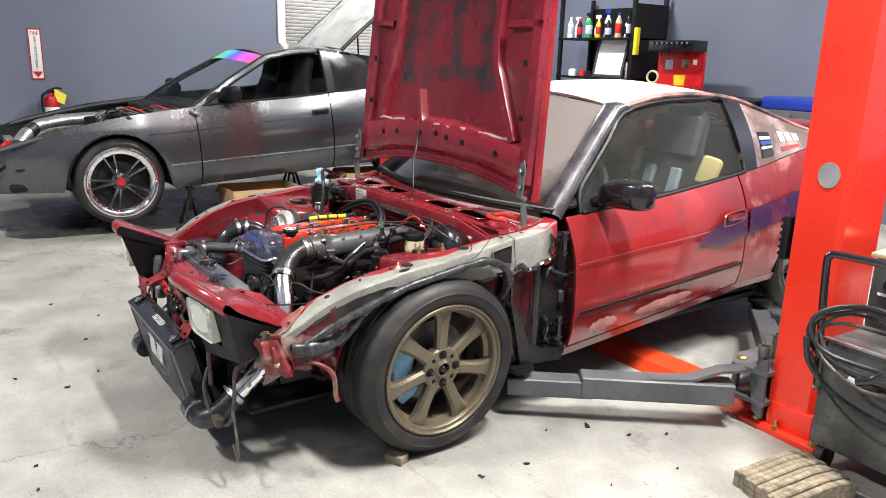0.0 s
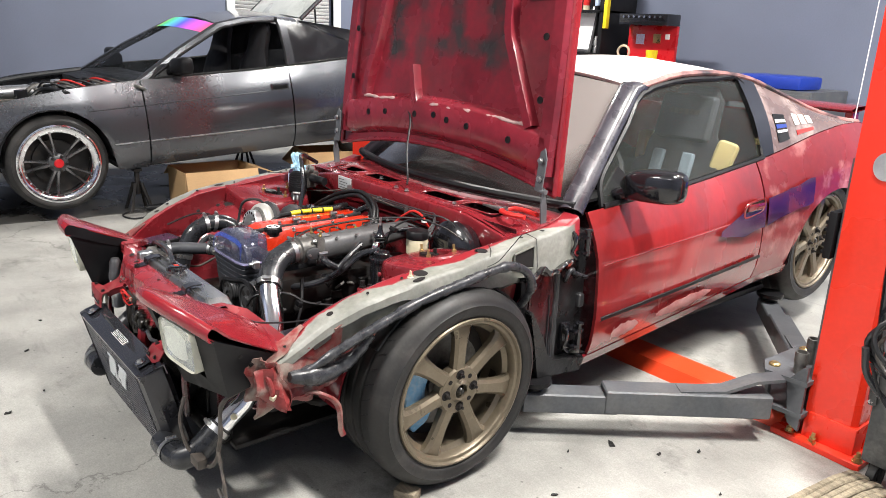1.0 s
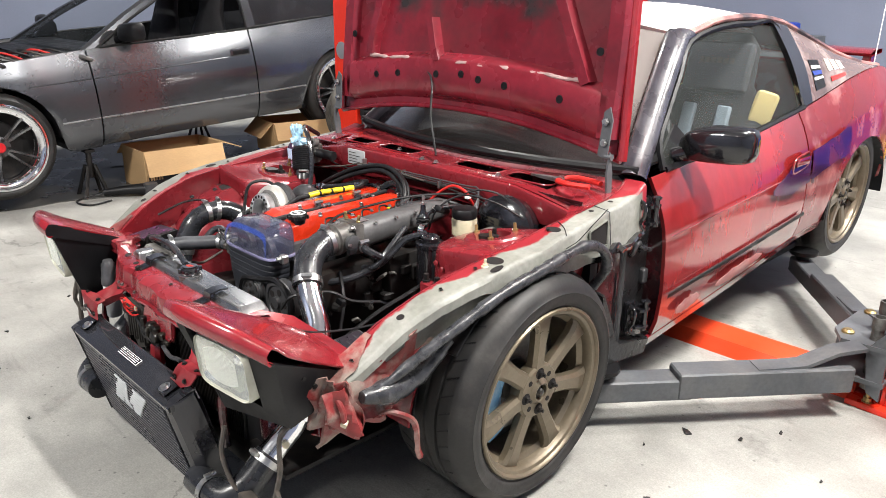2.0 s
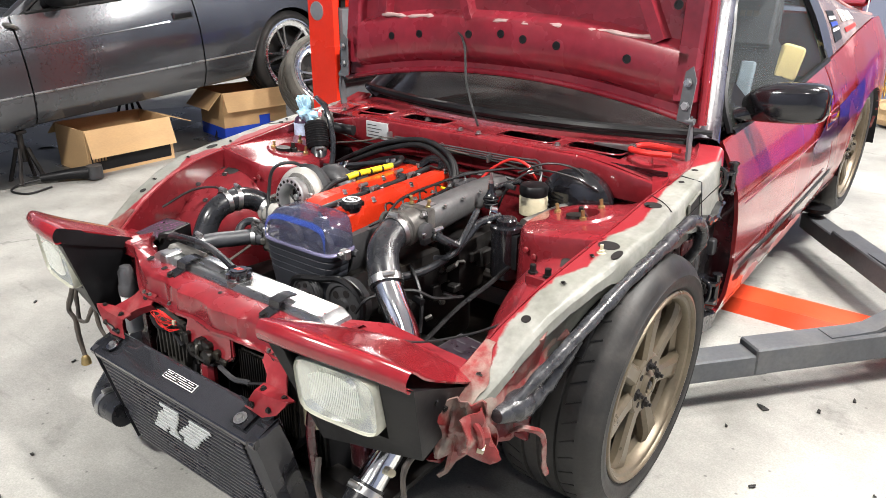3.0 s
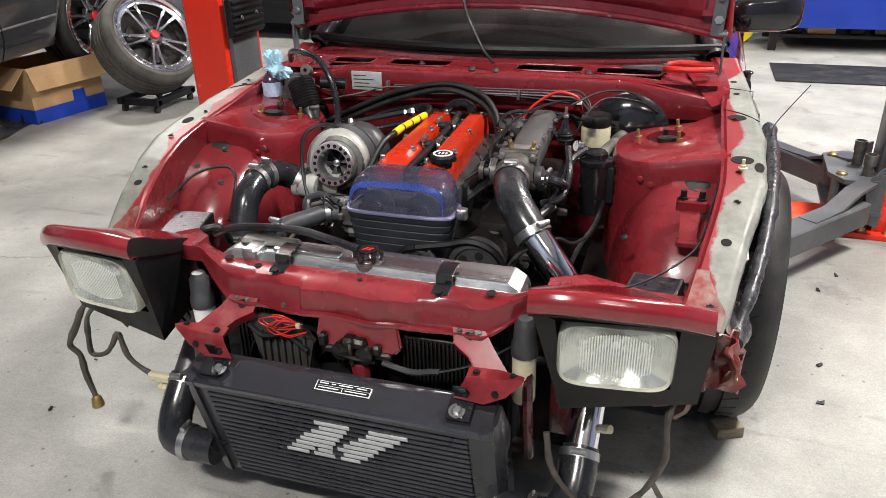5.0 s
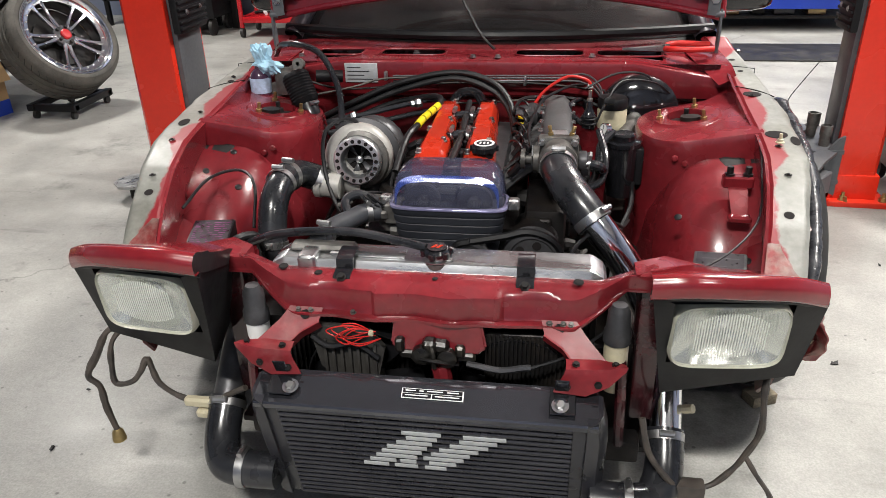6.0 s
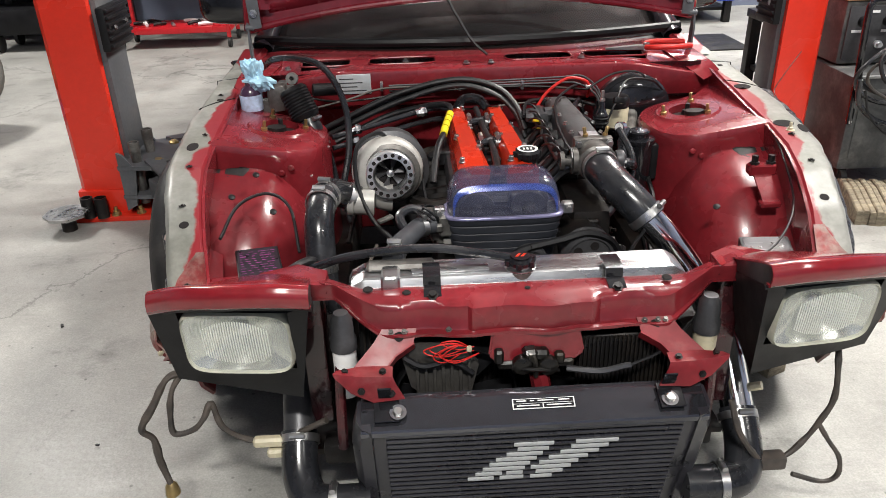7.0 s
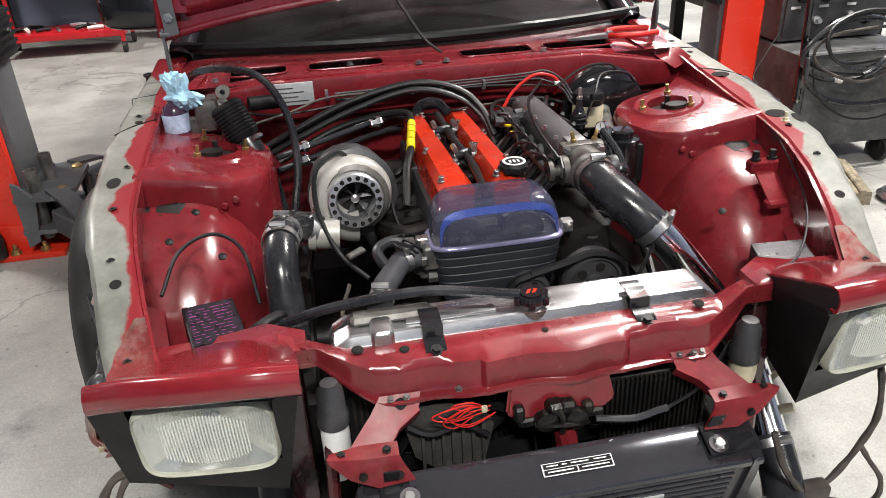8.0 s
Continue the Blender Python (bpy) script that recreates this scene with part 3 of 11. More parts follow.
WIN = (2.15, 3.35, 1.2, 2.3)  # window in the west wall: y from, y to, z from, z to
bm = bmesh.new()
for lo, hi in (((Y0, 0), (WIN[0], CEIL)), ((WIN[1], 0), (Y1 + 0.2, CEIL)), ((WIN[0], 0), (WIN[1], WIN[2])), ((WIN[0], WIN[3]), (WIN[1], CEIL))):
    box(bm, (X0 - 0.2, lo[0], lo[1]), (X0, hi[0], hi[1]))
tagged(new("wall_west", finish(bm, "wall_west", "wall", 0)), "flat blue-grey painted workshop wall with a blinded window", "wall", kind="structure")
wall("wall_north", (X0, Y1, 0), (X1 + 0.2, Y1 + 0.2, CEIL))
wall("wall_east", (X1, Y0, 0), (X1 + 0.2, Y1, CEIL))
wall("wall_south", (X0 - 0.2, Y0 - 0.2, 0), (X1 + 0.2, Y0, CEIL))

# window with white trim and closed blind
win = thing("window_1", (X0, (WIN[0] + WIN[1]) / 2, WIN[2]), "white-trimmed window with a closed white slat blind", "window", kind="structure")
bm = bmesh.new()
for lo, hi in (((WIN[0] - 0.09, WIN[2] - 0.09), (WIN[0], WIN[3] + 0.09)), ((WIN[1], WIN[2] - 0.09), (WIN[1] + 0.09, WIN[3] + 0.09)),
               ((WIN[0], WIN[2] - 0.09), (WIN[1], WIN[2])), ((WIN[0], WIN[3]), (WIN[1], WIN[3] + 0.09))):
    box(bm, (X0 - 0.05, lo[0], lo[1]), (X0 + 0.025, hi[0], hi[1]), 0.004)
part("window_frame", bm, "trim_white", win)
part("pane", boxed((X0 - 0.16, WIN[0], WIN[2]), (X0 - 0.15, WIN[1], WIN[3]), 0), "window", win)
for n in range(28):
    z = WIN[2] + 0.03 + n * (WIN[3] - WIN[2] - 0.04) / 28
    part("slat", boxed((-0.018, WIN[0] + 0.02, -0.002), (0.018, WIN[1] - 0.02, 0.002), 0.001, pose(X0 - 0.06, 0, z, 0, -62, 0)), "trim_white", win)

# white door casing beyond the extinguisher
trim = boxed((X0, -1.0, 0), (X0 + 0.03, -0.84, 2.35), 0.004)
tagged(new("trim", finish(trim, "trim", "trim_white")), "white painted door casing on the wall", "trim", kind="structure")
sw = solo("light_switch", boxed((X0, -1.24, 0.98), (X0 + 0.012, -1.14, 1.13), 0.003), "iron", "dark metal switch plate on the wall", "light switch")

# ceiling lights
for lx, ly, watts in LAMPS:
    fix = thing("ceiling_light", (lx, ly, CEIL), "long white ceiling light with two bright tubes", "ceiling light", "ceiling lights")
    bm = boxed((lx - 0.7, ly - 0.19, CEIL - 0.06), (lx + 0.7, ly + 0.19, CEIL), 0.008)
    part("housing", bm, "trim_white", fix)
    for dy in (-0.09, 0.09):
        part("tube", rod(bmesh.new(), (lx - 0.63, ly + dy, CEIL - 0.085), (lx + 0.63, ly + dy, CEIL - 0.085), 0.016, seg=10), emitter("tube_glow", (1.0, 0.97, 0.92), 6.0), fix)


# ---- wheels ----
def wheel(parent, hub, side, kind, camber=0.0, label=""):
    """A wheel at a hub: side +1 faces +x, -1 faces -x. Its outer face lies at the hub's x."""
    m = Matrix.Translation(hub) @ pose(0, 0, 0, 0, camber * side, 0) @ Matrix.Rotation(0 if side > 0 else math.pi, 4, "Z")
    r_t, r_r, w = 0.313, 0.228 if kind == "seven" else 0.250, 0.235
    q = (r_t - 0.018 - r_r) / 0.067  # how tall the sidewall stands
    holder = new("wheel")
    holder.parent = parent
    holder.matrix_basis = world_of(parent).inverted() @ m
    tagged(holder, label)
    o, ax = Vector((0, 0, 0)), Vector((1, 0, 0))
    local = Matrix.Identity(4)

    def put(name, bm, material, text="", smooth=35):
        ob = new(name, finish(bm, name, material, smooth))
        ob.parent = holder
        return tagged(ob, text)

    bm = bmesh.new()
    prof = [(r_r - 0.004, -0.012), (r_r + 0.004 * q, -0.002), (r_r + 0.010 * q, 0.003), (r_r + 0.0135 * q, 0.0035), (r_r + 0.015 * q, 0.007), (r_r + 0.022 * q, 0.0105), (r_r + 0.034 * q, 0.012), (r_r + 0.046 * q, 0.011), (r_r + 0.0475 * q, 0.0125), (r_r + 0.049 * q, 0.0105), (r_r + 0.058 * q, 0.007), (r_t - 0.018, -0.001), (r_t - 0.011, -0.008), (r_t - 0.006, -0.016), (r_t - 0.002, -0.026), (r_t, -0.04)]
    groove = [(-0.075, 0.009), (-0.115, 0.011), (-0.155, 0.009)]
    for x, half in groove:
        prof += [(r_t, x + half / 2 + 0.002), (r_t - 0.007, x + half / 2), (r_t - 0.007, x - half / 2), (r_t, x - half / 2 - 0.002)]
    prof += [(r_t, -w + 0.03), (r_t - 0.006, -w + 0.012), (r_t - 0.03, -w), (r_r, -w + 0.02)]
    lathe(bm, prof, o, ax, 56, cap=False)
    put("tyre", bm, "rubber" if kind == "seven" or label else "rubber_dusty", "black street tyre with worn tread" if kind == "seven" or label else "dusty grey-brown tyre", 50)
    # slanted tread cuts
    bm = bmesh.new()
    for n in range(44):
        a = 2 * math.pi * n / 44
        for x, s in ((-0.052, 1), (-0.185, -1)):
            mm = Matrix.Rotation(a, 4, "X") @ Matrix.Translation((x, 0, r_t - 0.0012)) @ Matrix.Rotation(0.5 * s, 4, "Z")
            box(bm, (-0.019, -0.0016, 0), (0.019, 0.0016, 0.0017), 0, mm)
    tagged(put("tread_cut", bm, "black", "", 0), kind="stuff")
    metal = "bronze" if kind == "seven" else "chrome"
    bm = bmesh.new()
    lathe(bm, [(r_r + 0.006, 0.0), (r_r + 0.009, 0.004), (r_r + 0.006, 0.009), (r_r + 0.001, 0.010), (r_r - 0.002, 0.007), (r_r - 0.004, 0.001), (r_r - 0.012, -0.002), (r_r - 0.016, -0.008), (r_r - 0.018, -0.03), (r_r - 0.032, -0.04), (r_r - 0.036, -0.2), (r_r + 0.004, -0.215)], o, ax, 56, cap=False)
    put("rim", bm, metal, "" if kind == "seven" else "polished rim lip with small bolts")
    if kind == "seven":
        lathe(bm := bmesh.new(), [(0, -0.03), (0.020, -0.03), (0.022, -0.006), (0.026, -0.004), (0.030, -0.008), (0.036, -0.014), (0.070, -0.014), (0.076, -0.02), (0.076, -0.05), (0, -0.05)], o, ax, 36)
        put("hub", bm, metal)
        for n in range(7):
            a = 2 * math.pi * n / 7
            bm = bmesh.new()
            rot = Matrix.Rotation(a, 4, "X")
            rows = []
            for s, half, depth, face in ((0.050, 0.028, 0.030, -0.014), (0.085, 0.0225, 0.028, -0.016), (0.13, 0.0225, 0.026, -0.015), (0.175, 0.027, 0.026, -0.012), (0.198, 0.034, 0.026, -0.013), (0.210, 0.046, 0.026, -0.016)):
                rows.append([rot @ Vector(p) for p in ((face, -half * 0.62, s), (face, half * 0.62, s), (face - 0.009, half, s), (face - depth, half, s), (face - depth, -half, s), (face - 0.009, -half, s))])
            sheet(bm, rows, closed=True)
            bm.faces.new(list(bm.verts)[:6]), bm.faces.new(list(bm.verts)[-6:])
            put("spoke", bm, metal, smooth=20)
        for n in range(4):
            a = 2 * math.pi * n / 4 + 0.75
            c = Vector((-0.0138, 0.053 * math.sin(a), 0.053 * math.cos(a)))
            lathe(bm := bmesh.new(), [(0.0075, 0), (0.0075, 0.0008), (0, 0.0008)], c, ax, 12)
            put("stud_hole", bm, "hole")
        for n in range(4):
            a = 2 * math.pi * n / 4 - 0.05
            c = Vector((-0.0138, 0.053 * math.sin(a), 0.053 * math.cos(a)))
            lathe(bm := bmesh.new(), [(0.0155, 0), (0.0155, 0.0008), (0, 0.0008)], c, ax, 16)
            put("nut_seat", bm, "hole")
            lathe(bm := bmesh.new(), [(0.0105, 0.0006), (0.0105, 0.002), (0.0085, 0.003), (0.008, 0.010), (0.0045, 0.012), (0.0045, 0.018), (0, 0.018)], c, ax, 6)
            put("lug_nut", bm, "iron", "dark lug nut")
        lathe(bm := bmesh.new(), [(0.0195, -0.024), (0.0195, -0.016), (0.014, -0.012), (0.009, -0.004), (0.0, -0.003)], o, ax, 20)
        put("centre_cap", bm, "grease", "greasy open hub bore")
    else:
        lathe(bm := bmesh.new(), [(0, -0.022), (0.045, -0.022), (0.062, -0.032), (0.062, -0.06), (0, -0.06)], o, ax, 28)
        put("hub", bm, "castdark")
        lathe(bm := bmesh.new(), [(0.249, 0.009), (0.246, 0.0095), (0.243, 0.005), (0.238, -0.004), (0.222, -0.012), (0.206, -0.014), (0.203, -0.018), (0.203, -0.04)], o, ax, 56, cap=False)
        put("dish", bm, "chrome", "polished stepped rim dish")
        for n in range(10):
            pair, which = divmod(n, 2)
            a = 2 * math.pi * pair / 5 + (0.17 if which else -0.17) + 0.3
            rot = Matrix.Rotation(a, 4, "X")
            bm = bmesh.new()
            rows = []
            for s, half, depth, face in ((0.045, 0.014, 0.02, -0.026), (0.12, 0.011, 0.02, -0.03), (0.175, 0.010, 0.02, -0.022), (0.212, 0.015, 0.025, -0.012)):
                rows.append([rot @ Vector(p) for p in ((face, -half * 0.5, s), (face, half * 0.5, s), (face - 0.008, half, s), (face - depth, half, s), (face - depth, -half, s), (face - 0.008, -half, s))])
            sheet(bm, rows, closed=True)
            bm.faces.new(list(bm.verts)[:6]), bm.faces.new(list(bm.verts)[-6:])
            put("spoke", bm, "spoke_dark" if label else "chrome", "dark spoke with bright edges" if label else "")
        lathe(bm := bmesh.new(), [(0.03, -0.022), (0.03, -0.012), (0.024, -0.006), (0, -0.004)], o, ax, 20)
        put("centre_cap", bm, "redcap", "red centre cap")
        for n in range(30):
            a = 2 * math.pi * n / 30
            lathe(bm := bmesh.new(), [(0.0045, 0), (0.0045, 0.004), (0, 0.006)], (-0.0125, 0.213 * math.sin(a), 0.213 * math.cos(a)), ax, 6)
            put("rim_bolt", bm, "steel")
        for n in range(5):
            a = 2 * math.pi * n / 5 + 0.5
            lathe(bm := bmesh.new(), [(0.01, 0), (0.009, 0.018), (0, 0.02)], (-0.024, 0.048 * math.sin(a), 0.048 * math.cos(a)), ax, 8)
            put("lug_nut", bm, "iron")
    # brake disc behind the spokes
    lathe(bm := bmesh.new(), [(0.145, -0.10), (0.145, -0.122), (0.06, -0.122), (0.06, -0.085), (0.02, -0.085), (0.02, -0.1)], o, ax, 36)
    put("brake_disc", bm, "cast" if kind == "seven" else "iron", "grey steel brake disc")
    lathe(bm := bmesh.new(), [(r_r - 0.036, -0.125), (0.0, -0.125)], o, ax, 32, cap=False)
    put("dust_shield", bm, "iron")
    if kind == "seven":
        bm = bmesh.new()
        rows = []
        for k in range(9):
            a = lerp(-0.62, 0.62, k / 8) - math.pi / 2 - 0.15
            taper = 1 - 0.25 * abs(k - 4) / 4
            rows.append([Vector((x, r * math.sin(a), r * math.cos(a))) for x, r in ((-0.058, 0.098), (-0.05, 0.12), (-0.05, 0.155 * taper + 0.02), (-0.062, 0.178), (-0.115, 0.178), (-0.115, 0.098))])
        sheet(bm, rows, closed=True)
        bm.faces.new(list(bm.verts)[:6]), bm.faces.new(list(bm.verts)[-6:])
        put("brake_caliper", bm, "caliper", "scuffed blue brake caliper")
    return holder




# ---- coupe body shared by the two cars ----
ROOF_RAIL = [(0, 0.69, 0.595, 0.793), (1, 0.61, 0.93, 0.985), (2, 0.52, 1.28, 1.152), (3, 0.505, 1.48, 1.185), (4, 0.50, 1.70, 1.195), (5, 0.50, 1.93, 1.172),
             (6, 0.51, 2.25, 1.118), (7, 0.545, 2.60, 1.045), (8, 0.59, 2.92, 0.975), (9, 0.63, 3.20, 0.92)]


def belt_z(y):
    return curve_at([(0.5, 0.798), (0.6, 0.806), (0.85, 0.812), (1.1, 0.817), (1.6, 0.828), (2.3, 0.868), (2.9, 0.885), (3.4, 0.85)], y)[0]


def side_x(y, z):
    """Half width of the body at a station and height."""
    t = (z - 0.2) / (belt_z(y) - 0.2)
    wide = curve_at([(-0.8, 0.60), (-0.4, 0.74), (0.2, 0.80), (0.57, 0.80), (1.2, 0.815), (2.0, 0.812), (2.5, 0.822), (3.0, 0.80), (3.4, 0.70)], y)[0]
    shape = curve_at([(0, -0.075), (0.10, -0.035), (0.22, -0.008), (0.40, 0.0), (0.62, -0.004), (0.80, -0.026), (1.0, -0.062)], max(0, min(1, t)))[0]
    return wide + shape


def side_panel(y0, y1, sign, ny, low, arch=None, top=None, nz=10, side=side_x, belt=belt_z):
    """A strip of body side from y0 to y1, between its lower edge or a wheel arch and the belt."""
    bm = bmesh.new()
    rows = []
    for n in range(ny + 1):
        y = lerp(y0, y1, n / ny)
        z0 = low(y)
        if arch and abs(y - arch[0]) < arch[2]:
            z0 = max(z0, arch[1] + arch[3] * math.sqrt(1 - ((y - arch[0]) / arch[2]) ** 2))
        z1 = top(y) if top else belt(y)
        rows.append([(sign * side(y, lerp(z0, z1, k / nz)), y, lerp(z0, z1, k / nz)) for k in range(nz + 1)])
    sheet(bm, rows, 0.012)
    return bm


def rail_at(s, table=ROOF_RAIL):
    x, y, z = curve_at(table, s)
    return Vector((x, y, z))


def roof_rows(s0, s1, n, bulge=0.05, k=12, inset=0.0, rail=rail_at):
    rows = []
    for i in range(n + 1):
        p = rail(lerp(s0, s1, i / n))
        row = []
        for j in range(k + 1):
            u = lerp(-1, 1, j / k)
            row.append((u * (p.x - inset), p.y, p.z + bulge * (1 - u * u)))
        rows.append(row)
    return rows


def glass_rows(n=6, k=14, rail=rail_at):
    """The windscreen: from the cowl, bowed forward at its middle, to the roof."""
    rows = []
    for i in range(n + 1):
        s = lerp(0.0, 2.0, i / n)
        p = rail(s)
        row = []
        for j in range(k + 1):
            u = lerp(-1, 1, j / k)
            bow = 1 - u * u
            row.append((u * (p.x - 0.02), p.y - 0.15 * bow * (1 - 0.55 * i / n), p.z + lerp(0.0, 0.045, i / n) * bow - 0.004))
        rows.append(row)
    return rows


def seat(car, x, y, z, cloth, accent):
    bm = bmesh.new()
    rows = []
    for h, half, d in ((0.0, 0.20, 0.10), (0.15, 0.23, 0.12), (0.32, 0.24, 0.10), (0.46, 0.21, 0.08), (0.54, 0.15, 0.08), (0.68, 0.14, 0.08), (0.74, 0.09, 0.06)):
        back = y + h * 0.28
        rows.append([(x + half * math.cos(a), back + d * math.sin(a) * (1.0 if math.sin(a) > 0 else 0.5), z + 0.12 + h) for a in (2 * math.pi * k / 14 for k in range(14))])
    sheet(bm, rows, closed=True)
    bm.faces.new(list(bm.verts)[:14]), bm.faces.new(list(bm.verts)[-14:])
    box(bm, (x - 0.24, y - 0.48, z), (x + 0.24, y + 0.08, z + 0.18), 0.05, seg=3)
    s = part("seat", bm, cloth, car, "black bucket seat")
    if accent:
        for side in (-1, 1):
            c = (x + side * 0.19, y + 0.17, z + 0.57)
            bm = bmesh.new()
            box(bm, (-0.045, -0.06, -0.07), (0.045, 0.02, 0.07), 0.025, Matrix.Translation(c) @ pose(0, 0, 0, -15, side * 14, side * 20), seg=3)
            part("bolster", bm, accent, s, "pale yellow bolster")
            bm = bmesh.new()
            box(bm, (-0.028, -0.015, -0.085), (0.028, 0.015, 0.085), 0.012, Matrix.Translation((x + side * 0.075, y + 0.055, z + 0.50)) @ pose(0, 0, 0, -16, 0, 0), seg=3)
            part("harness_pad", bm, "rag_grey", s, "pale blue-grey harness pad")
        bm = bmesh.new()
        box(bm, (-0.135, -0.02, -0.10), (0.135, 0.03, 0.10), 0.025, Matrix.Translation((x, y + 0.13, z + 0.73)) @ pose(0, 0, 0, -15, 0, 0), seg=3)
        pad = part("head_pad", bm, "head_grey", s, "worn grey head pad")
        bm = bmesh.new()
        for k in range(6):
            box(bm, (-0.075 + k * 0.026, -0.0235, 0.01), (-0.057 + k * 0.026, -0.0205, 0.032), 0.0, Matrix.Translation((x, y + 0.13, z + 0.73)) @ pose(0, 0, 0, -15, 0, 0))
        part("print", bm, "greywire", pad)


def mirror(parent, y, z, x, sign, glossy):
    """A door mirror: squared shell, glass facing aft, and a sail plate in the window's corner."""
    def ring(off, ry, rz, drop=0.0, k=28, p=3.4):
        pts = []
        for n in range(k):
            a = 2 * math.pi * n / k
            c, s_ = math.copysign(abs(math.cos(a)) ** (2 / p), math.cos(a)), math.copysign(abs(math.sin(a)) ** (2 / p), math.sin(a))
            pts.append((sign * (x + off), y + 0.16 * off - ry * c * (1.0 if c > 0 else 0.62), z + 0.05 * off + rz * s_ - drop))
        return pts
    rows = [ring(-0.015, 0.020, 0.026, 0.012), ring(0.006, 0.040, 0.042, 0.008), ring(0.035, 0.054, 0.053, 0.003), ring(0.080, 0.060, 0.058), ring(0.150, 0.060, 0.059), ring(0.185, 0.054, 0.056), ring(0.205, 0.042, 0.048), ring(0.214, 0.022, 0.030)]
    bm = sheet(bmesh.new(), rows, closed=True)
    bm.verts.ensure_lookup_table()
    bm.faces.new(bm.verts[:28]), bm.faces.new(bm.verts[-28:])
    sub = part("mirror", bm, glossy, parent, "gloss black door mirror", 60)
    sail = [(sign * (x - 0.030), y - 0.125, z - 0.075), (sign * (x - 0.010), y + 0.055, z - 0.062), (sign * (x - 0.030), y + 0.050, z + 0.005), (sign * (x - 0.055), y + 0.010, z + 0.050), (sign * (x - 0.040), y - 0.060, z - 0.012)]
    bm = slab(bmesh.new(), sail if sign > 0 else sail[::-1], 0.012)
    part("sail_plate", bm, "black", sub)
    part("mirror_stalk", tubed([(sign * (x - 0.03), y - 0.03, z - 0.045), (sign * x, y - 0.02, z - 0.035), (sign * (x + 0.03), y - 0.01, z - 0.025)], 0.026, seg=12), glossy, sub)


# ---- the red coupe ----
car = thing("red_coupe", (0, 1.2, 0), "stripped red sports coupe with raised hood and bare front fenders", "car")


# the car stands nose down, its tail raised
RED_RAIL = [(0, 0.655, 0.595, 0.765), (1, 0.575, 0.82, 0.955), (2, 0.497, 1.06, 1.155), (3, 0.485, 1.32, 1.200), (4, 0.482, 1.60, 1.208), (5, 0.49, 1.88, 1.182),
            (6, 0.515, 2.12, 1.118), (7, 0.555, 2.36, 1.045), (8, 0.60, 2.58, 0.992), (9, 0.62, 2.85, 0.962)]


def sill_low(y):
    return curve_at([(0.5, 0.195), (0.6, 0.203), (1.26, 0.262), (1.78, 0.312), (2.0, 0.318), (2.8, 0.36), (3.1, 0.46)], y)[0]


def red_rail(s):
    return rail_at(s, RED_RAIL)


def red_belt(y):
    return curve_at([(0.5, 0.745), (0.63, 0.759), (1.16, 0.792), (1.31, 0.808), (1.77, 0.862), (1.93, 0.888), (2.2, 0.946), (2.45, 0.978), (2.65, 0.978), (2.9, 0.945), (3.1, 0.90)], y)[0]


def red_side(y, z):
    """Half width of the red body at a station and height."""
    low = sill_low(y)
    t = (z - low) / (red_belt(y) - low)
    wide = curve_at([(0.5, 0.758), (0.64, 0.763), (1.2, 0.770), (1.9, 0.772), (2.2, 0.782), (2.5, 0.782), (2.75, 0.762), (2.95, 0.71), (3.1, 0.62)], y)[0]
    shape = curve_at([(0, -0.040), (0.07, -0.025), (0.18, -0.007), (0.35, 0.0), (0.54, -0.004), (0.69, -0.010), (0.78, -0.023), (0.89, -0.048), (1.0, -0.082)], max(0, min(1, t)))[0]
    return wide + shape - 0.012


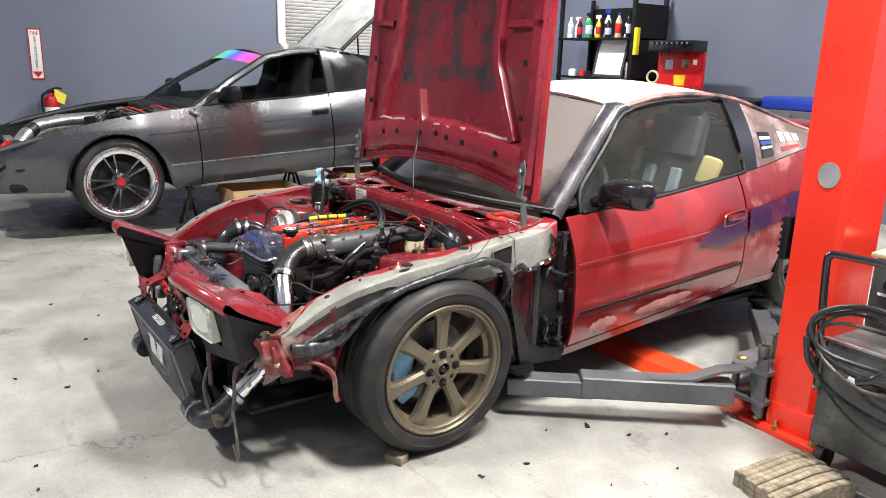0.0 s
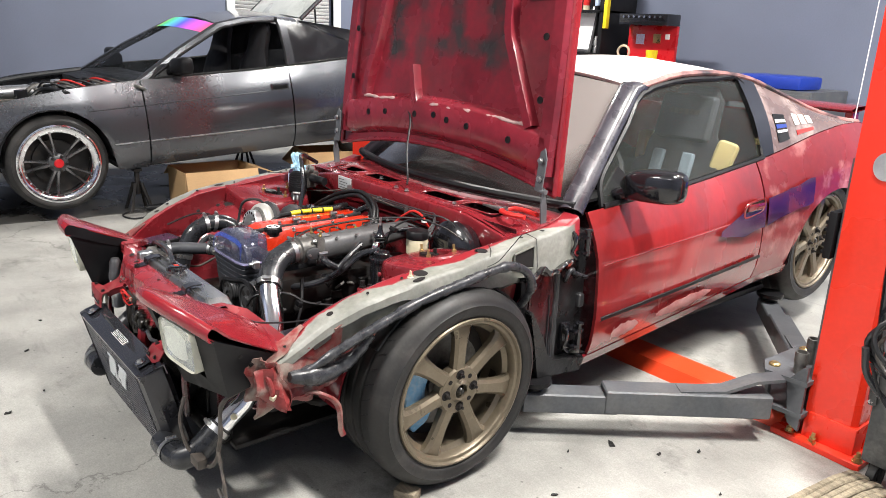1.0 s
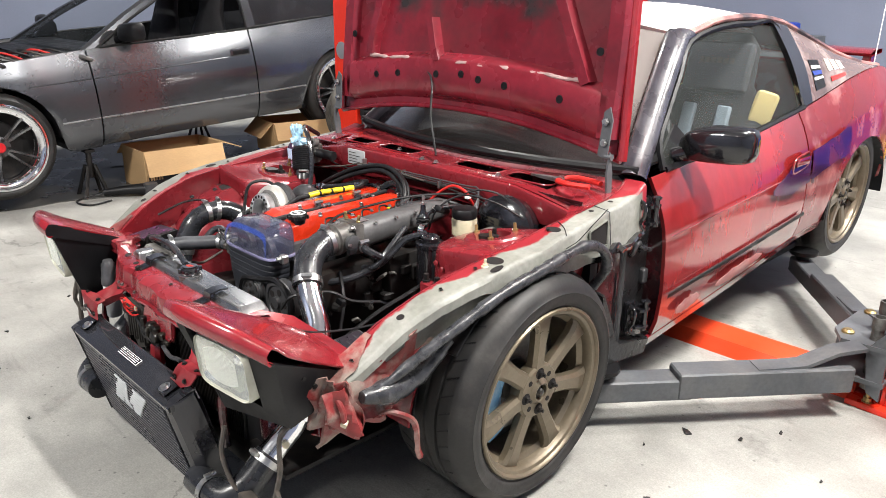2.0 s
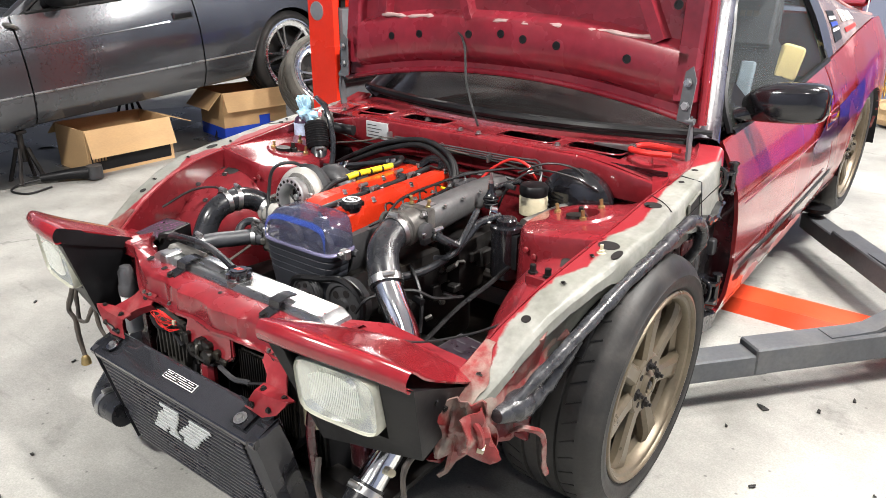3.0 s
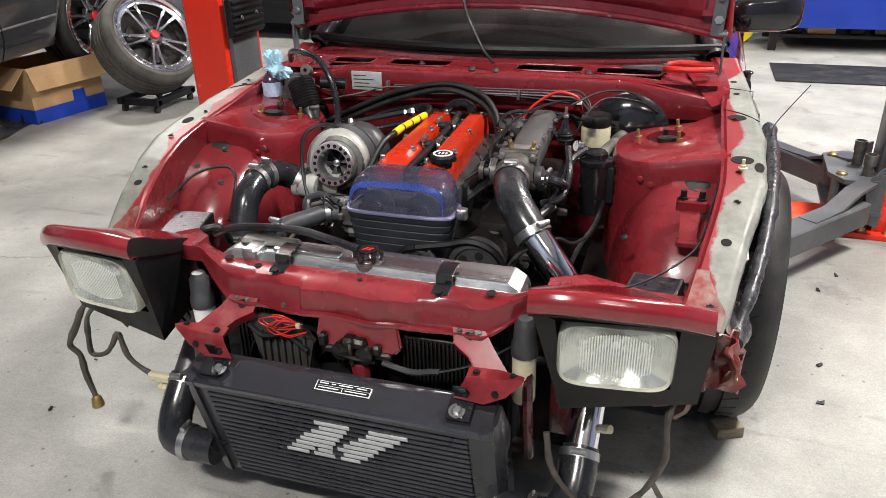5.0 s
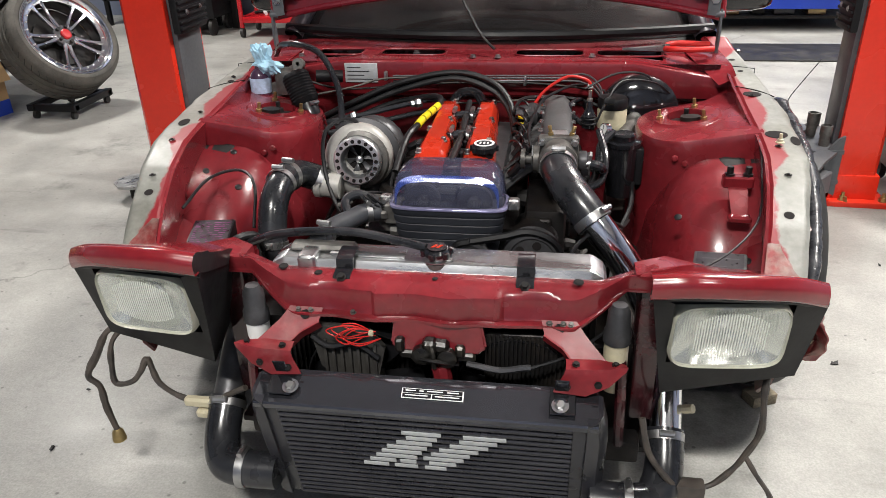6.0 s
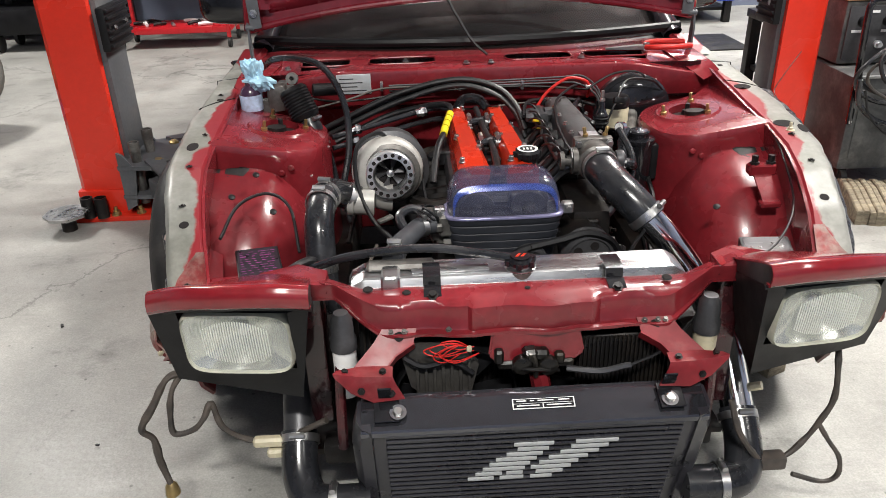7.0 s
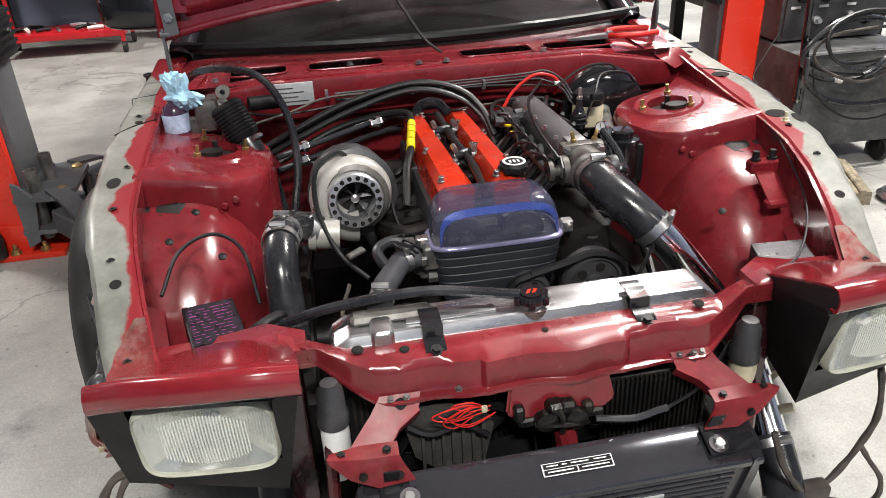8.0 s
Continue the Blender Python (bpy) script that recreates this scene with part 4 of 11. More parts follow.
for sign in (1, -1):
    door = part("door", side_panel(0.635, 1.70, sign, 16, lambda y: sill_low(y) + 0.045, side=red_side, belt=red_belt), "door", car, "streaky red door with sun-faded clear coat")
    # rubbing strip, handle and mirror
    bm = bmesh.new()
    rows = [[(sign * (red_side(y, z) + d), y, z) for z, d in ((zz - 0.007, 0.008), (zz - 0.006, 0.0145), (zz + 0.006, 0.0145), (zz + 0.007, 0.008))] for y, zz in ((lerp(0.645, 1.69, k / 10), lerp(0.392, 0.457, k / 10)) for k in range(11))]
    sheet(bm, rows)
    part("rubbing_strip", bm, "black", door)
    hz, hy = 0.678, 1.60
    hx = red_side(hy, hz) + 0.0125
    def oval(w, h, dx, k=24):
        return [(sign * (hx + dx), hy + w * math.copysign(abs(math.cos(t)) ** 0.6, math.cos(t)), hz + h * math.copysign(abs(math.sin(t)) ** 0.6, math.sin(t)) + 0.012 * math.cos(t)) for t in (2 * math.pi * n / k for n in range(k))]
    grip = part("door_handle", sheet(bmesh.new(), [oval(0.085, 0.036, 0.0), oval(0.083, 0.034, 0.004), oval(0.074, 0.027, 0.004), oval(0.070, 0.024, -0.004)], closed=True), "door", door, "red flap door handle in a dark recess")
    part("recess", slab(bmesh.new(), oval(0.073, 0.026, 0.0015) if sign > 0 else oval(0.073, 0.026, 0.0015)[::-1], 0.001), "hole", grip)
    bm = bmesh.new()
    box(bm, (-0.004, -0.060, -0.013), (0.006, 0.066, 0.017), 0.005, Matrix.Translation((sign * (hx + 0.003), hy, hz + 0.003)), seg=2)
    part("pull_flap", bm, "paint", grip)
    for y0, y1, za, zb, mt in ((0.72, 0.87, 0.318, 0.026, "sanded"), (0.98, 1.34, 0.338, 0.024, "sanded")):
        rows = []
        for k in range(13):
            t = lerp(-1, 1, k / 12)
            y = lerp(y0, y1, k / 12)
            half = zb * math.sqrt(max(0.02, 1 - t * t)) * (1 + 0.15 * math.sin(k * 2.0))
            mid = za + 0.085 * (y - y0)
            rows.append([(sign * (red_side(y, z) + 0.0138), y, z) for z in (lerp(mid - half, mid + half, j / 4) for j in range(5))])
        part("sanded_spot", sheet(bmesh.new(), rows, 0.0008), mt, door, "dull pink sanded spot")
    mirror(door, 0.84, 0.842, 0.668, sign, "blackgloss")
    # door glass: inside the curve of the pillar and rail
    frame_line = [red_rail(s) for s in (0.55, 1.0, 1.5, 2.0, 3.0, 4.0, 4.75)]
    frame_line = [Vector((sign * (p.x + 0.012), p.y + (0.026 if n < 4 else 0), p.z - 0.024)) for n, p in enumerate(frame_line)]
    low_line = [Vector((sign * (red_side(p.y, red_belt(p.y)) - 0.01), lerp(0.72, 1.77, n / 6), red_belt(lerp(0.72, 1.77, n / 6)) + 0.0)) for n, p in enumerate(frame_line)]
    bm = bmesh.new()
    sheet(bm, [frame_line, low_line], 0.004)
    pane = part("side_window", bm, "dustyglass", door, "dusty closed side window")
    pane.visible_shadow = False
    part("window_trim", tubed([low_line[0], *frame_line, low_line[-1]], 0.011, steps=3, seg=6), "black", door)
    part("belt_trim", tubed([p + Vector((sign * 0.006, 0, 0.004)) for p in low_line], 0.011, seg=6, steps=2), "black", door)
    # return flange at the door's front edge
    rows = [[(sign * x, 0.642, z) for x in (0.60, red_side(0.642, z) - 0.004)] for z in (lerp(sill_low(0.64) + 0.05, 0.755, k / 10) for k in range(11))]
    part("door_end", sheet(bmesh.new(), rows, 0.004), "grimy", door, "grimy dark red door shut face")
    # crease along the door
    rows = [[(sign * (red_side(y, z) + d), y, z) for z, d in ((zz - 0.003, 0.0118), (zz, 0.0132), (zz + 0.003, 0.0118))] for y, zz in ((lerp(0.645, 1.695, k / 12), lerp(0.588, 0.648, k / 12)) for k in range(13))]
    part("crease", sheet(bmesh.new(), rows), "door", door)
    # sill, rear quarter
    sill = side_panel(0.60, 2.02, sign, 12, sill_low, top=lambda y: sill_low(y) + 0.038, nz=3, side=red_side, belt=red_belt)
    part("sill", sill, "paint", car)
    quarter = part("quarter_panel", side_panel(1.71, 3.08, sign, 34, sill_low, (2.385, 0.36, 0.38, 0.325), side=red_side, belt=red_belt), "quarter", car, "red rear quarter panel with a purple vinyl patch")
    for own, ya, yb in ((door, 1.36, 1.695), (quarter, 1.715, 2.10)):
        rows = []
        for k in range(21):
            y = lerp(ya, yb, k / 20)
            mid = lerp(0.60, 0.715, (y - 1.36) / 0.74)
            half = 0.062 * min(1, max(0.1, (y - 1.33) / 0.2)) * (1 + 0.35 * noise.noise(Vector((y * 9, sign, 1))))
            rows.append([(sign * (red_side(y, z) + 0.0132), y, z) for z in (lerp(mid - half, mid + half * 0.8, j / 6) for j in range(7))])
        part("vinyl_patch", sheet(bmesh.new(), rows, 0.0008), "vinyl", own, "torn purple vinyl patch")
    bm = bmesh.new()
    for y, z, w, h in ((2.80, 0.62, 0.06, 0.012), (2.82, 0.59, 0.05, 0.012), (2.86, 0.66, 0.035, 0.03)):
        slab(bm, [(sign * (red_side(yy, zz) + 0.0145), yy, zz) for yy, zz in ((y - w, z - h), (y + w, z - h + 0.02), (y + w, z + h + 0.02), (y - w, z + h))][:: int(sign)], 0.001)
    part("sticker", bm, "yellow", quarter, "small bright yellow sticker")
    # B pillar and quarter glass
    rows = []
    for s, y_low in ((4.62, 1.77), (5.1, 1.865)):
        p = red_rail(s)
        yb = y_low
        rows.append([Vector((sign * lerp(red_side(yb, red_belt(yb)) - 0.008, p.x + 0.006, t) + sign * 0.02 * math.sin(math.pi * t), lerp(yb, p.y, t), lerp(red_belt(yb), p.z, t))) for t in (k / 6 for k in range(7))])
    part("b_pillar", sheet(bmesh.new(), rows, 0.02), "blackgloss", car, "gloss black pillar")
    rows = []
    for k in range(11):
        s = lerp(5.1, 8.4, k / 10)
        p = red_rail(s)
        yb = lerp(1.865, 2.62, k / 10)
        rows.append([Vector((sign * (lerp(red_side(yb, red_belt(yb)) - 0.008, p.x, t) + 0.02 * math.sin(math.pi * t)), lerp(yb, p.y, t), lerp(red_belt(yb), p.z, t))) for t in (j / 6 for j in range(7))])
    qg = part("quarter_window", sheet(bmesh.new(), rows, 0.006), "quarterglass", car, "dusty rear quarter window with small stickers")
    for k, (col, t0, t1, u0, u1) in enumerate((("black", 0.12, 0.55, 0.6, 1.75), ("white", 0.42, 0.47, 0.65, 1.70), ("white", 0.26, 0.30, 0.65, 1.70), ("blue_cloth", 0.33, 0.39, 0.65, 1.70), ("white", 0.35, 0.58, 2.6, 3.1), ("white", 0.35, 0.58, 3.3, 3.8), ("white", 0.35, 0.58, 4.0, 4.5), ("redwire", 0.15, 0.24, 2.6, 4.4))):
        def spot(u, t):
            a, b = rows[int(u)], rows[min(int(u) + 1, 10)]
            f = u - int(u)
            lo, hi = a[0].lerp(b[0], f), a[6].lerp(b[6], f)
            c = lo.lerp(hi, t)
            c.x += sign * (0.02 * math.sin(math.pi * t) + 0.004)
            return c
        out = [spot(u0, t0), spot(u1, t0), spot(u1, t1), spot(u0, t1)]
        part("sticker", slab(bmesh.new(), out if sign > 0 else out[::-1], 0.002), col, qg)
    part("roof_rail", tubed([red_rail(s) + Vector((0, 0, 0)) if sign > 0 else Vector((-red_rail(s).x, red_rail(s).y, red_rail(s).z)) for s in (2, 2.5, 3, 4, 5, 6, 7, 8, 8.8)], 0.013, seg=8, steps=3), "roof_edge", car, "chalky red roof gutter")
    pil = [red_rail(s) for s in (0, 0.5, 1, 1.5, 2.0, 2.2)]
    rows = []
    for p in pil:
        rows.append([(sign * (p.x + 0.034 * math.cos(a) - 0.016), p.y - 0.016 - 0.026 * math.sin(a) + 0.020 * math.cos(a), p.z - 0.006 + 0.022 * math.sin(a)) for a in (2 * math.pi * k / 14 for k in range(14))])
    bm = sheet(bmesh.new(), rows, closed=True)
    inner_edge = [Vector((sign * (p.x - 0.044), p.y - 0.034, p.z + 0.006)) for p in pil]
    part("screen_seal", tubed(inner_edge, 0.006, seg=6, steps=3), "black", car)
    part("a_pillar", bm, "trim_grey", car, "grey taped windscreen pillar", 80)
    # rear wheels and front wheels
    wheel(car, (sign * 0.785, 0, 0.313), sign, "seven", 2.0, "bronze seven-spoke front wheel")
    wheel(car, (sign * 0.735, 2.31, 0.425), sign, "seven", 1.5, "bronze seven-spoke rear wheel")
    # liner of the rear arch
    bm = bmesh.new()
    rows = [[(sign * x, 2.385 + 0.385 * math.cos(a), 0.36 + 0.33 * math.sin(a)) for x in (0.45, 0.752)] for a in (math.pi * k / 16 for k in range(17))]
    part("wheel_housing", sheet(bm, rows, 0.006), "black", car)

part("roof", sheet(bmesh.new(), roof_rows(2.0, 5.2, 14, rail=red_rail), 0.012), "roof", car, "roof in chalky white sanded primer with red edges")
glass = part("windscreen", sheet(bmesh.new(), glass_rows(rail=red_rail), 0.005), "windshield", car, "dusty windscreen with black band at its base", 60)
glass.visible_shadow = False
part("rear_hatch", sheet(bmesh.new(), roof_rows(5.2, 8.9, 14, 0.045, rail=red_rail), 0.012), "quarterglass", car, "dusty sloping glass hatch")
part("tail_panel", sheet(bmesh.new(), [[(u * w, y + 0.06 * (1 - u * u), z) for u in (k / 5 - 1 for k in range(11))] for w, y, z in ((0.60, 2.82, 0.968), (0.63, 2.98, 0.94), (0.64, 3.06, 0.82), (0.62, 3.09, 0.62), (0.58, 3.06, 0.47))], 0.012), "paint", car)
bm = bmesh.new()
sheet(bm, [[(u * 0.58, 2.80 + 0.04 * (1 - u * u) + dy, z + 0.01) for u in (k / 6 - 1 for k in range(13))] for dy, z in ((0, 1.01), (0.04, 1.025), (0.16, 1.03), (0.17, 1.01), (0.02, 0.995), (0, 1.01))])
for u in (-0.55, 0.55):
    box(bm, (u - 0.02, 2.84, 0.93), (u + 0.02, 2.92, 1.01), 0.005)
part("spoiler", bm, "paint", car, "low red rear spoiler")
bm = rod(bmesh.new(), (0.60, 2.80, 0.955), (0.60, 2.83, 1.85), 0.0028, 0.0018, seg=8)
lathe(bm, [(0.018, 0), (0.016, 0.008), (0.006, 0.016), (0, 0.016)], (0.60, 2.80, 0.952), (0, 0, 1), 14)
part("antenna", bm, "white", car, "thin pale whip antenna")
part("underfloor", boxed((-0.66, 0.4, 0.215), (0.66, 2.0, 0.245), 0.01), "black", car)
part("cabin_floor", boxed((-0.64, 0.5, 0.25), (0.64, 2.6, 0.27), 0.004), "seat", car)
part("dashboard", sheet(bmesh.new(), [[(u * 0.64, y + 0.03 * u * u, z) for u in (k / 4 - 1 for k in range(9))] for y, z in ((0.52, 0.72), (0.60, 0.79), (0.78, 0.80), (0.86, 0.76), (0.88, 0.60), (0.86, 0.45))], 0.01), "black", car, "black dashboard")
bm = bmesh.new()
c, ax = Vector((0.34, 1.0, 0.77)), Vector((0, -0.9, 0.42)).normalized()
a, b = ring_frame(ax)
tube(bm, [c + (a * math.cos(t) + b * math.sin(t)) * 0.17 for t in (2 * math.pi * k / 20 for k in range(21))], 0.015, curved=False, seg=8)
rod(bm, c - a * 0.16, c + a * 0.16, 0.012), rod(bm, c, c - b * 0.16 if b.z > 0 else c + b * 0.16, 0.012), rod(bm, c, c + ax * 0.16, 0.03)
part("steering_wheel", bm, "black", car, "black sports steering wheel")
for x in (0.36, -0.36):
    seat(car, x, 1.5, 0.28, "seat", "seat_yellow")
part("rear_bench", boxed((-0.6, 2.1, 0.3), (0.6, 2.5, 0.7), 0.06, seg=3), "seat", car)

# ---- hood: standing almost upright on its hinges ----
HOOD_FOOT, HOOD_TOP = Vector((0, 0.465, 0.83)), Vector((0, 0.56, 1.83))
hood_dir = (HOOD_TOP - HOOD_FOOT).normalized()
hood_out = Vector((0, -hood_dir.z, hood_dir.y))  # towards the engine side


def on_hood(x, s, d=0.0):
    """A place on the hood: across, up from its foot, and out from its inner face. Its foot edge bows up at the middle."""
    bow = 0.075 * max(0, 1 - (x / 0.66) ** 2) * max(0, 1 - s / 0.25)
    return Vector((x, 0, 0)) + HOOD_FOOT + hood_dir * (s + bow) + hood_out * d


hood = part("hood", sheet(bmesh.new(), [[on_hood(x * (0.665 - 0.05 * s), s, -0.03 - 0.035 * (1 - x * x)) for x in (k / 8 - 1 for k in range(17))] for s in (0, 0.1, 0.25, 0.5, 0.75, 1.0)], 0.012), "paint", car, "raised red hood showing its ribbed underside")
SOOT = ((-0.35, -0.235, 0.40, 0.99), (-0.175, -0.105, 0.345, 0.99), (0.015, 0.11, 0.44, 0.99), (0.225, 0.365, 0.385, 0.99), (-0.11, 0.37, 0.42, 0.49), (-0.32, 0.32, 0.74, 0.80), (-0.30, 0.30, 0.86, 0.99))
grid_s = [0.01 + 0.98 * k / 84 for k in range(85)]
grid_x = [k / 36 - 1 for k in range(73)]
rows = [[on_hood(x * (0.64 - 0.05 * s), s, -0.012) for x in grid_x] for s in grid_s]
bm = sheet(bmesh.new(), rows)
layer = bm.verts.layers.float.new("soot")
bm.verts.ensure_lookup_table()
for i, s in enumerate(grid_s):
    for j, x in enumerate(grid_x):
        xx = x * (0.64 - 0.05 * s) + 0.02 * noise.noise(Vector((x * 6, s * 7, 3)))
        most = 0.26 if abs(xx) < 0.39 and s > 0.30 else 0.0
        for x0, x1, s0, s1 in SOOT:
            away = max(x0 - xx, xx - x1, s0 - s, s - s1, -0.02)
            most = max(most, min(0.60, 0.40 - away * 7))
        bm.verts[i * len(grid_x) + j][layer] = max(0.0, most)
inner = part("inner_panel", bm, "sooty", hood, "red inner panel smudged with black pad residue")


def hood_rib(points, r, name="rib", material="hood_in"):
    bm = bmesh.new()
    line = smooth_path([on_hood(x, s, -0.012) for x, s in points], 5)
    rows = []
    for i, p in enumerate(line):
        d = (line[min(i + 1, len(line) - 1)] - line[max(i - 1, 0)]).normalized()
        a = d.cross(hood_out).normalized()
        rows.append([p + a * r * u + hood_out * h for u, h in ((-1, -0.004), (-0.88, 0.006), (-0.74, 0.026), (-0.62, 0.032), (0.62, 0.032), (0.74, 0.026), (0.88, 0.006), (1, -0.004))])
    sheet(bm, rows)
    bm.verts.ensure_lookup_table()
    bm.faces.new(bm.verts[:8]), bm.faces.new(bm.verts[-8:])
    return part(name, bm, material, hood, "", 50)


# frame members: lower cross beam, sides, diagonals and a short centre stub
hood_rib([(-0.60, 0.12), (-0.3, 0.145), (0, 0.15), (0.3, 0.145), (0.60, 0.12)], 0.085, "cross_rib")
for sx in (-1, 1):
    hood_rib([(sx * 0.605, 0.05), (sx * 0.60, 0.4), (sx * 0.575, 0.95)], 0.038, "side_rib")
hood_rib([(-0.47, 0.23), (-0.46, 0.30), (-0.41, 0.48), (-0.37, 0.68), (-0.36, 0.95)], 0.026, "diagonal_rib")
hood_rib([(0.52, 0.20), (0.47, 0.30), (0.41, 0.42), (0.36, 0.56), (0.36, 0.95)], 0.026, "diagonal_rib")
hood_rib([(-0.105, 0.215), (-0.125, 0.27), (-0.155, 0.37)], 0.022, "centre_rib")
hood_rib([(-0.62, 0.66), (-0.52, 0.665), (-0.42, 0.66)], 0.018, "cross_rib")
hood_rib([(0.62, 0.64), (0.52, 0.645), (0.42, 0.64)], 0.018, "cross_rib")
hood_rib([(-0.55, 0.95), (0, 0.97), (0.55, 0.95)], 0.05, "cross_rib")
for x, s in ((0.215, 0.145), (0.437, 0.135), (0.10, 0.155), (-0.10, 0.158), (-0.30, 0.15), (-0.42, 0.14), (0.02, 0.17), (0.55, 0.5), (-0.55, 0.5), (0.56, 0.3), (-0.56, 0.3)):
    bm = bmesh.new()
    lathe(bm, [(0.0125, 0), (0.0125, 0.003), (0.009, 0.003), (0.009, 0.0015), (0, 0.0015)], on_hood(x, s, 0.0195), hood_out, 12)
    part("hole_rim", bm, "black", hood)
for a, b in ((-0.47, -0.22), (-0.13, 0.50)):
    line = [on_hood(x, 0.221 - 0.03 * max(0, x - 0.1) + 0.003 * math.sin(x * 40), 0.012) for x in (lerp(a, b, k / 14) for k in range(15))]
    part("sealant_bead", tubed(line, 0.0065, seg=8, steps=3, rough=0.8), "smear", hood, "smeared grey-pink sealant bead")
for sx in (-1, 1):
    part("hood_edge", tubed([on_hood(sx * (0.655 - 0.05 * sv), sv, -0.012) for sv in (0.0, 0.2, 0.5, 0.8, 1.0)], 0.011, seg=10, steps=4), "paint", hood)
part("hood_edge", tubed([on_hood(lerp(-0.655, 0.655, k / 12), 0.0, -0.014) for k in range(13)], 0.010, seg=10, steps=3), "hood_in", hood)
for sx in (-1, 1):
    # pressed hinge: a plate on the hood, a knuckle and a foot on the cowl
    bm = bmesh.new()
    out = [(sx * 0.606, 0.428, 0.845), (sx * 0.638, 0.428, 0.840), (sx * 0.644, 0.436, 0.95), (sx * 0.630, 0.440, 0.985), (sx * 0.612, 0.439, 0.97)]
    slab(bm, out if sx > 0 else out[::-1], 0.005)
    out = [(sx * 0.642, 0.432, 0.86), (sx * 0.642, 0.450, 0.80), (sx * 0.642, 0.455, 0.735), (sx * 0.642, 0.430, 0.735), (sx * 0.642, 0.422, 0.80)]
    slab(bm, out if sx > 0 else out[::-1], 0.006)
    rod(bm, (sx * 0.630, 0.436, 0.845), (sx * 0.652, 0.436, 0.845), 0.009)
    hinge = part("hood_hinge", bm, "lift_grey", car, "grey steel hood hinge")
    for z in (0.885, 0.945):
        bolt(hinge, (sx * 0.625, 0.428, z), (0, -1, 0.1), 0.008, 0.008, "steel")
part("washer_line", tubed([on_hood(-0.40, 0.15, 0.01), on_hood(-0.15, 0.17, 0.015), (-0.06, 0.40, 0.88), (-0.01, 0.37, 0.80), (0.03, 0.34, 0.766)], 0.004, seg=6), "wire", car)

# ---- engine bay shell ----
RAIL = [(-0.56, 0.585, 0.655, 0.485), (-0.50, 0.60, 0.675, 0.525), (-0.40, 0.622, 0.70, 0.59), (-0.30, 0.640, 0.718, 0.632), (-0.20, 0.652, 0.735, 0.658), (-0.10, 0.655, 0.745, 0.672),
        (0.05, 0.655, 0.745, 0.688), (0.12, 0.655, 0.738, 0.698), (0.20, 0.655, 0.736, 0.706), (0.32, 0.66, 0.726, 0.720), (0.40, 0.655, 0.722, 0.725), (0.50, 0.64, 0.712, 0.738), (0.56, 0.62, 0.70, 0.758)]
RAIL_SKIRT = [(-0.56, 0.0), (-0.20, 0.0), (-0.10, 0.03), (0.02, 0.05), (0.12, 0.068), (0.30, 0.088), (0.56, 0.10)]


def rail_shape(y):
    """Inner x, outer x and height of the fender rail at a station."""
    return curve_at(RAIL, y)


def tower_z(x):
    """The tower's lid leans down towards the engine."""
    return 0.638 + 0.155 * (x - 0.406)


def tower_top(sign):
    bm = bmesh.new()
    cx, cy = 0.525, 0.085
    rim = []
    for k in range(17):
        a = math.pi / 2 + math.pi * k / 16
        rim.append((cx + 0.118 * math.copysign(abs(math.cos(a)) ** 0.85, math.cos(a)), cy + (0.115 if math.sin(a) > 0 else 0.175) * math.copysign(abs(math.sin(a)) ** 0.85, math.sin(a))))
    ring = [(0.665, 0.26), (0.628, 0.255), (0.59, 0.215), *rim, (0.60, -0.091), (0.668, -0.092)]
    rows = []
    for grow, dz in ((0.955, 0.0), (0.985, -0.002), (1.0, -0.008), (1.008, -0.018), (1.012, -0.032), (1.02, -0.09), (1.05, -0.26), (1.06, -0.38)):
        rows.append([(sign * (0.668 + (x - 0.668) * grow), cy + (y - cy) * grow, tower_z(x) + dz) for x, y in ring])
    sheet(bm, rows)
    top = [v for v in list(bm.verts)[: len(ring)]]

    def circle(r, dz):
        return [bm.verts.new((sign * (cx + r * math.cos(t)), cy + r * math.sin(t), tower_z(cx + r * math.cos(t)) + dz)) for t in (2 * math.pi * k / 24 for k in range(24))]

    # pressed ring, then the opening for the damper
    hub, hub1, hub2, hub3 = circle(0.084, 0.0), circle(0.078, 0.006), circle(0.046, 0.006), circle(0.043, -0.03)
    for p, q in ((hub, hub1), (hub1, hub2), (hub2, hub3)):
        for k in range(24):
            bm.faces.new((p[k], p[(k + 1) % 24], q[(k + 1) % 24], q[k]))
    edges = [e for v in hub for e in v.link_edges if all(w in hub for w in e.verts)]
    loop = []
    for a, b in zip(top, top[1:] + top[:1]):
        e = bm.edges.get((a, b)) or bm.edges.new((a, b))
        loop.append(e)
    bmesh.ops.triangle_fill(bm, edges=loop + list(set(edges)), use_beauty=True)
    return bm, (sign * cx, cy, tower_z(cx))


